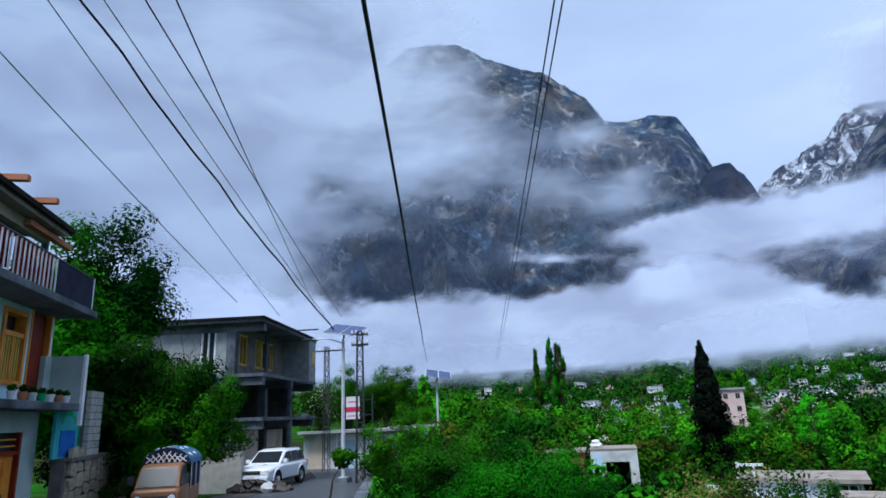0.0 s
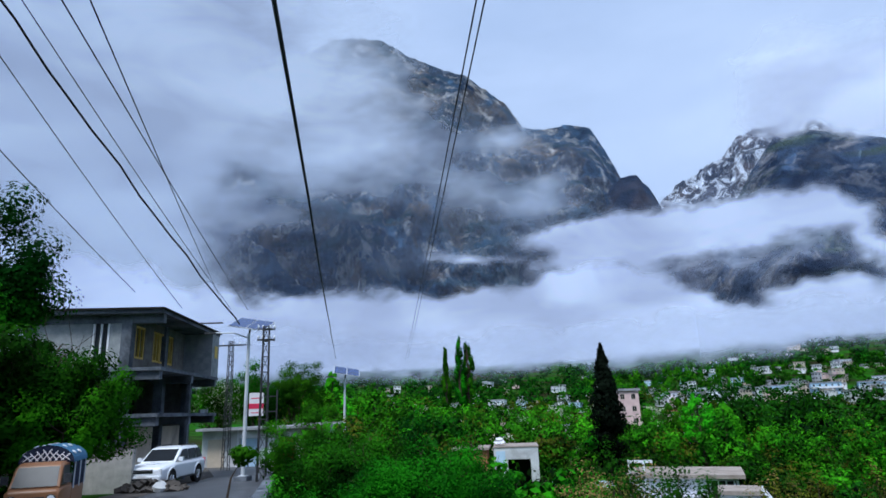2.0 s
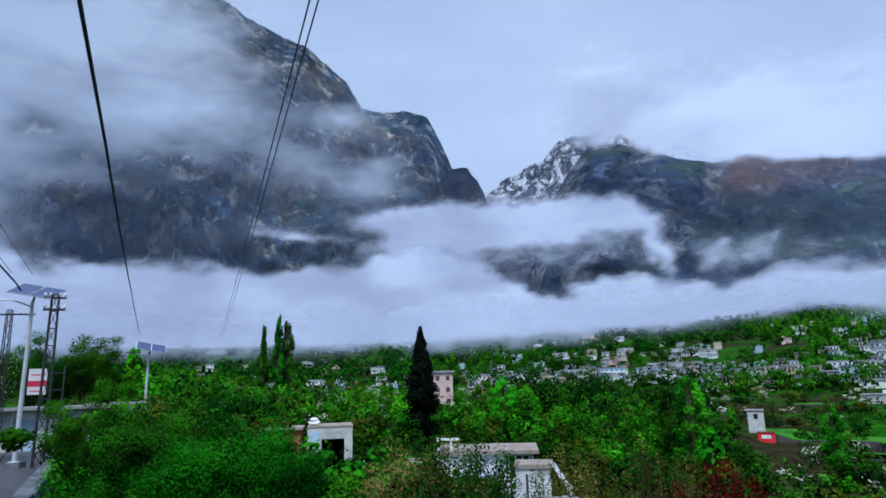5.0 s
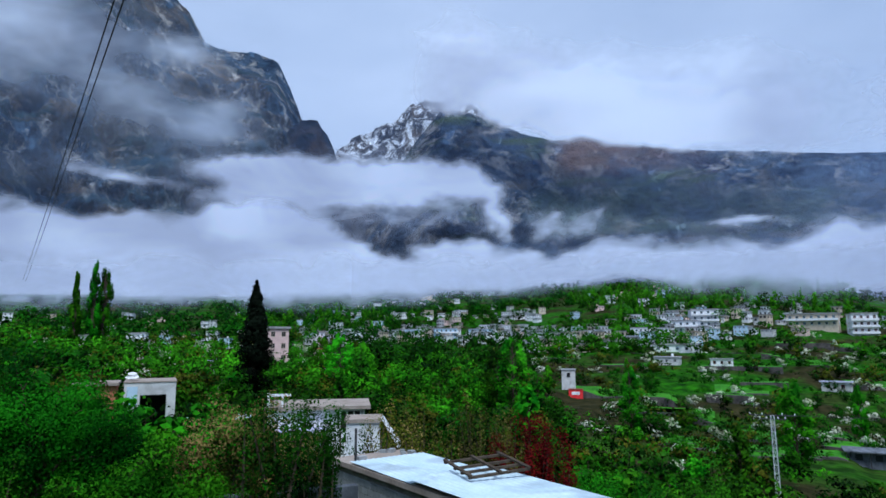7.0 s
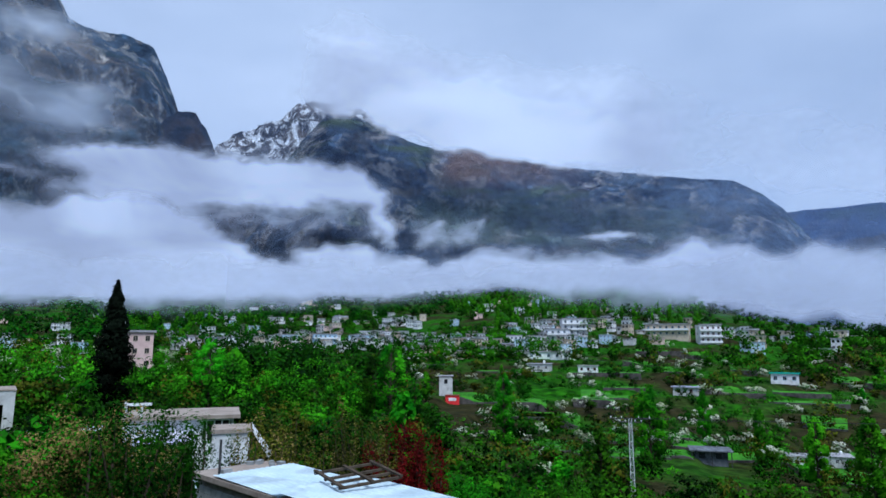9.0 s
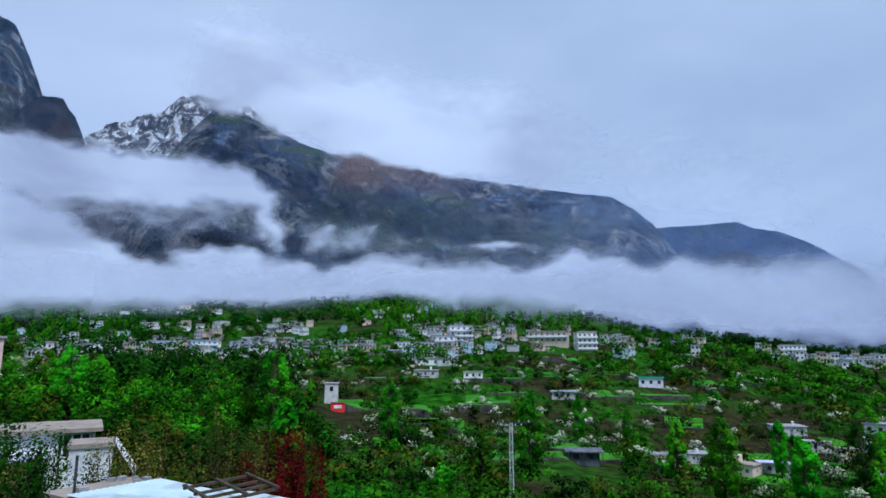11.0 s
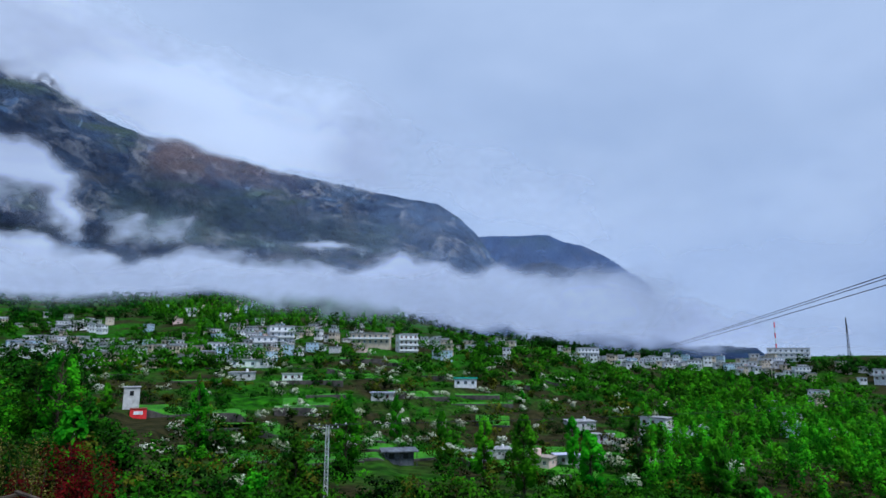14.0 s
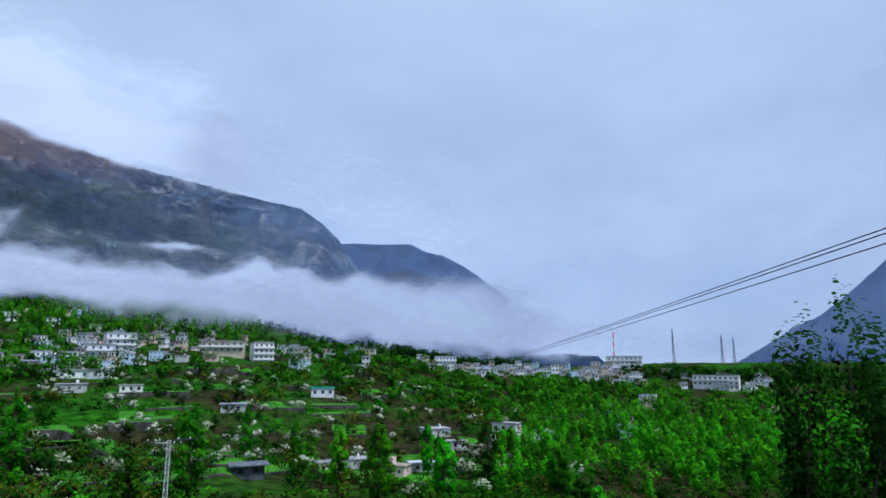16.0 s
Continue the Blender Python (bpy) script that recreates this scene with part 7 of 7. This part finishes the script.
def wheel(t, x, y, r, w, rim_mat):
    tyre = part("wheel", Shape().tube([(x, y - w / 2, r), (x, y - w / 2 + 0.03, r), (x, y + w / 2 - 0.03, r), (x, y + w / 2, r)], [r * 0.93, r, r, r * 0.93], 20), RUBBER, t)
    s = 1 if y > 0 else -1
    part("rim", Shape().tube([(x, y + s * w * 0.45, r), (x, y + s * (w / 2 + 0.012), r)], [r * 0.62, r * 0.55], 14), rim_mat, tyre)
    sp = Shape()
    for k in range(6):
        a = k * math.pi / 3
        sp.tube([(x, y + s * (w / 2 + 0.02), r), (x + math.cos(a) * r * 0.52, y + s * (w / 2 + 0.02), r + math.sin(a) * r * 0.52)], 0.03, 4)
    part("spoke", sp, rim_mat, tyre)


def smooth(ob, bevel):
    b = ob.modifiers.new("bevel", "BEVEL")
    b.width, b.segments, b.limit_method, b.angle_limit = bevel, 3, "ANGLE", radians(25)
    for p in ob.data.polygons:
        p.use_smooth = True


suv = thing("suv", "clean white off-road car parked at the wall", "car", pose(-9.2, 33.6, float(road_z(33.6)) + 0.06, 0, 0, 260))
body = part("body", loft([ring(2.36, 1.55, 0.50, 0.86), ring(2.28, 1.78, 0.42, 0.98), ring(1.9, 1.86, 0.40, 1.06), ring(0.9, 1.88, 0.38, 1.14), ring(-1.9, 1.88, 0.38, 1.14), ring(-2.25, 1.84, 0.42, 1.12), ring(-2.36, 1.7, 0.5, 1.02)]), CAR_WHITE, suv)
smooth(body, 0.05)
cabin = part("cabin", loft([ring(1.0, 1.70, 1.08, 1.16, 0.03), ring(0.25, 1.56, 1.10, 1.72, 0.1), ring(-0.2, 1.52, 1.1, 1.80, 0.12), ring(-1.7, 1.50, 1.1, 1.78, 0.12), ring(-2.2, 1.62, 1.1, 1.22, 0.04)]), CAR_WHITE, suv)
smooth(cabin, 0.04)
part("windscreen", Shape().poly([(0.98, -0.74, 1.185), (0.98, 0.74, 1.185), (0.30, 0.66, 1.685), (0.30, -0.66, 1.685)]), GLASS, suv, "dark windscreen")
for s in (-1, 1):
    for x0, x1, u0, u1 in ((0.66, -0.32, 0.22, -0.30), (-0.40, -1.22, -0.40, -1.20), (-1.30, -2.0, -1.30, -1.78)):
        pts = [(x0, s * 0.868, 1.19), (x1, s * 0.868, 1.19), (u1, s * 0.778, 1.66), (u0, s * 0.782, 1.64)]
        part("side_window", Shape().poly(pts if s < 0 else pts[::-1]), GLASS, suv, "dark side window")
    part("headlight", Shape().box(2.2, 2.34, s * 0.80 - 0.16, s * 0.80 + 0.05, 0.74, 0.92), LENS, suv)
    part("fog_lamp", Shape().tube([(2.3, s * 0.66, 0.56), (2.39, s * 0.66, 0.56)], 0.07, 10), LENS, suv)
    part("tail_light", Shape().box(-2.36, -2.2, s * 0.84 - 0.06, s * 0.84 + 0.06, 0.8, 1.1), RED_PAINT, suv)
    part("side_mirror", Shape().box(0.62, 0.80, min(s * 0.90, s * 1.10), max(s * 0.90, s * 1.10), 1.16, 1.34), CAR_WHITE, suv)
    part("running_board", Shape().box(-1.0, 1.0, min(s * 0.86, s * 1.0), max(s * 0.86, s * 1.0), 0.36, 0.42), STEEL, suv)
    part("roof_rail", Shape().tube([(0.0, s * 0.62, 1.84), (-1.6, s * 0.62, 1.83)], 0.025, 6), STEEL, suv)
    for x in (1.45, -1.42):
        wheel(suv, x, s * 0.82, 0.38, 0.26, CHROME)
        part("wheel_arch", Shape().tube([(x + 0.50 * math.cos(a), s * 0.945, 0.42 + 0.50 * math.sin(a)) for a in np.linspace(0, math.pi, 9)], 0.045, 5), CAR_WHITE, suv)
        part("wheel_well", Shape().tube([(x, s * 0.90, 0.42), (x, s * 0.948, 0.42)], 0.47, 18), DARK, suv)
part("grille", Shape().box(2.30, 2.375, -0.46, 0.46, 0.74, 0.90), STEEL, suv, "dark grille")
part("grille_bar", Shape().box(2.36, 2.40, -0.46, 0.46, 0.80, 0.84), CHROME, suv)
part("bumper", Shape().box(2.2, 2.45, -0.86, 0.86, 0.42, 0.64), CAR_WHITE, suv, bevel=0.05)
part("bumper_grille", Shape().box(2.43, 2.46, -0.5, 0.5, 0.45, 0.54), STEEL, suv)
part("number_plate", Shape().box(2.45, 2.47, -0.22, 0.22, 0.55, 0.65), SIGN_WHITE, suv, "blank pale plate")
part("hood_scoop", Shape().box(1.2, 1.7, -0.25, 0.25, 1.08, 1.15), CAR_WHITE, suv, bevel=0.02)

van = thing("pickup_van", "tan-orange pickup van with an arched canopy parked on the verge", "van", pose(-8.55, 19.7, float(road_z(19.7)) - 0.01, 0, 0, 281) @ Matrix.Scale(0.9, 4))
vb = part("body", loft([ring(1.62, 1.36, 0.42, 1.02, 0.08), ring(1.55, 1.40, 0.34, 1.10, 0.08), ring(1.0, 1.42, 0.32, 1.14, 0.05), ring(0.1, 1.42, 0.32, 1.14, 0.05)]), CAR_TAN, van)
smooth(vb, 0.03)
vc = part("cab", loft([ring(1.42, 1.32, 1.08, 1.14, 0.02), ring(1.05, 1.24, 1.1, 1.72, 0.07), ring(0.9, 1.22, 1.1, 1.80, 0.08), ring(0.1, 1.22, 1.1, 1.80, 0.08)]), CAR_TAN, van)
smooth(vc, 0.03)
part("windscreen", Shape().poly([(1.44, -0.58, 1.16), (1.44, 0.58, 1.16), (1.10, 0.53, 1.69), (1.10, -0.53, 1.69)]), GLASS, van)
part("cargo_bed", Shape().box(-1.6, 0.08, -0.71, 0.71, 0.5, 1.0), CAR_TAN, van)
for s in (-1, 1):
    pts = [(1.25, s * 0.672, 1.16), (0.25, s * 0.672, 1.16), (0.25, s * 0.632, 1.68), (0.98, s * 0.632, 1.68)]
    part("side_window", Shape().poly(pts if s < 0 else pts[::-1]), GLASS, van)
    part("headlight", Shape().tube([(1.58, s * 0.50, 0.82), (1.66, s * 0.50, 0.82)], [0.12, 0.11], 14), LENS, van, "round headlight")
    part("headlight_rim", Shape().tube([(1.60, s * 0.50, 0.82), (1.64, s * 0.50, 0.82)], [0.145, 0.14], 14), STEEL, van)
    part("side_mirror", Shape().box(1.2, 1.28, min(s * 0.72, s * 0.9), max(s * 0.72, s * 0.9), 1.25, 1.48), STEEL, van)
    for x in (1.05, -1.0):
        wheel(van, x, s * 0.62, 0.29, 0.18, GALV)
    part("side_curtain", Shape().box(-1.55, 0.0, s * 0.70 - 0.015, s * 0.70 + 0.015, 1.0, 1.72), CANVAS, van, "dark side canvas")
    for x in (-1.55, -0.8, 0.0):
        part("canopy_post", Shape().tube([(x, s * 0.73, 0.95), (x, s * 0.73, 1.78)], 0.022, 6), GALV, van)
arc = Shape()
prof = [(0.76 * math.cos(a), 1.76 + 0.52 * math.sin(a)) for a in np.linspace(0, math.pi, 13)]
for (y0, z0), (y1, z1) in zip(prof, prof[1:]):
    arc.poly([(0.35, y0, z0), (-1.65, y0, z0), (-1.65, y1, z1), (0.35, y1, z1)])
    arc.poly([(0.35, y1 * 0.97, z1 - 0.02), (-1.65, y1 * 0.97, z1 - 0.02), (-1.65, y0 * 0.97, z0 - 0.02), (0.35, y0 * 0.97, z0 - 0.02)])
can = part("canopy", arc, CANOPY, van, "blue painted arched canopy")
for k in range(5):
    y, z = prof[2 + 2 * k]
    part("painted_spot", Shape().tube([(0.05, y * 1.01, z + 0.012), (0.05, y * 1.04, z + 0.035)], 0.08, 8), WHITE, can)
    part("painted_spot", Shape().tube([(-0.7, y * 1.01, z + 0.012), (-0.7, y * 1.04, z + 0.035)], 0.08, 8), WHITE, can)
board = part("front_board", Shape().poly([(0.36, y, z) for y, z in prof]), CANVAS, van, "dark front board with a pale lattice pattern")
for k in range(-3, 4):
    for q in (-1, 1):
        part("lattice_bar", Shape().tube([(0.375, k * 0.17 - q * 0.12, 1.82), (0.375, k * 0.17 + q * 0.12, 2.16 - abs(k) * 0.05)], 0.016, 4), SIGN_WHITE, board)
part("grille", Shape().box(1.60, 1.63, -0.34, 0.34, 0.74, 0.90), STEEL, van)
part("bumper", Shape().box(1.52, 1.70, -0.70, 0.70, 0.36, 0.50), SIGN_WHITE, van, "pale bumper", 0.02)
part("number_plate", Shape().box(1.70, 1.715, -0.2, 0.2, 0.40, 0.50), SIGN_WHITE, van, "blank pale plate")
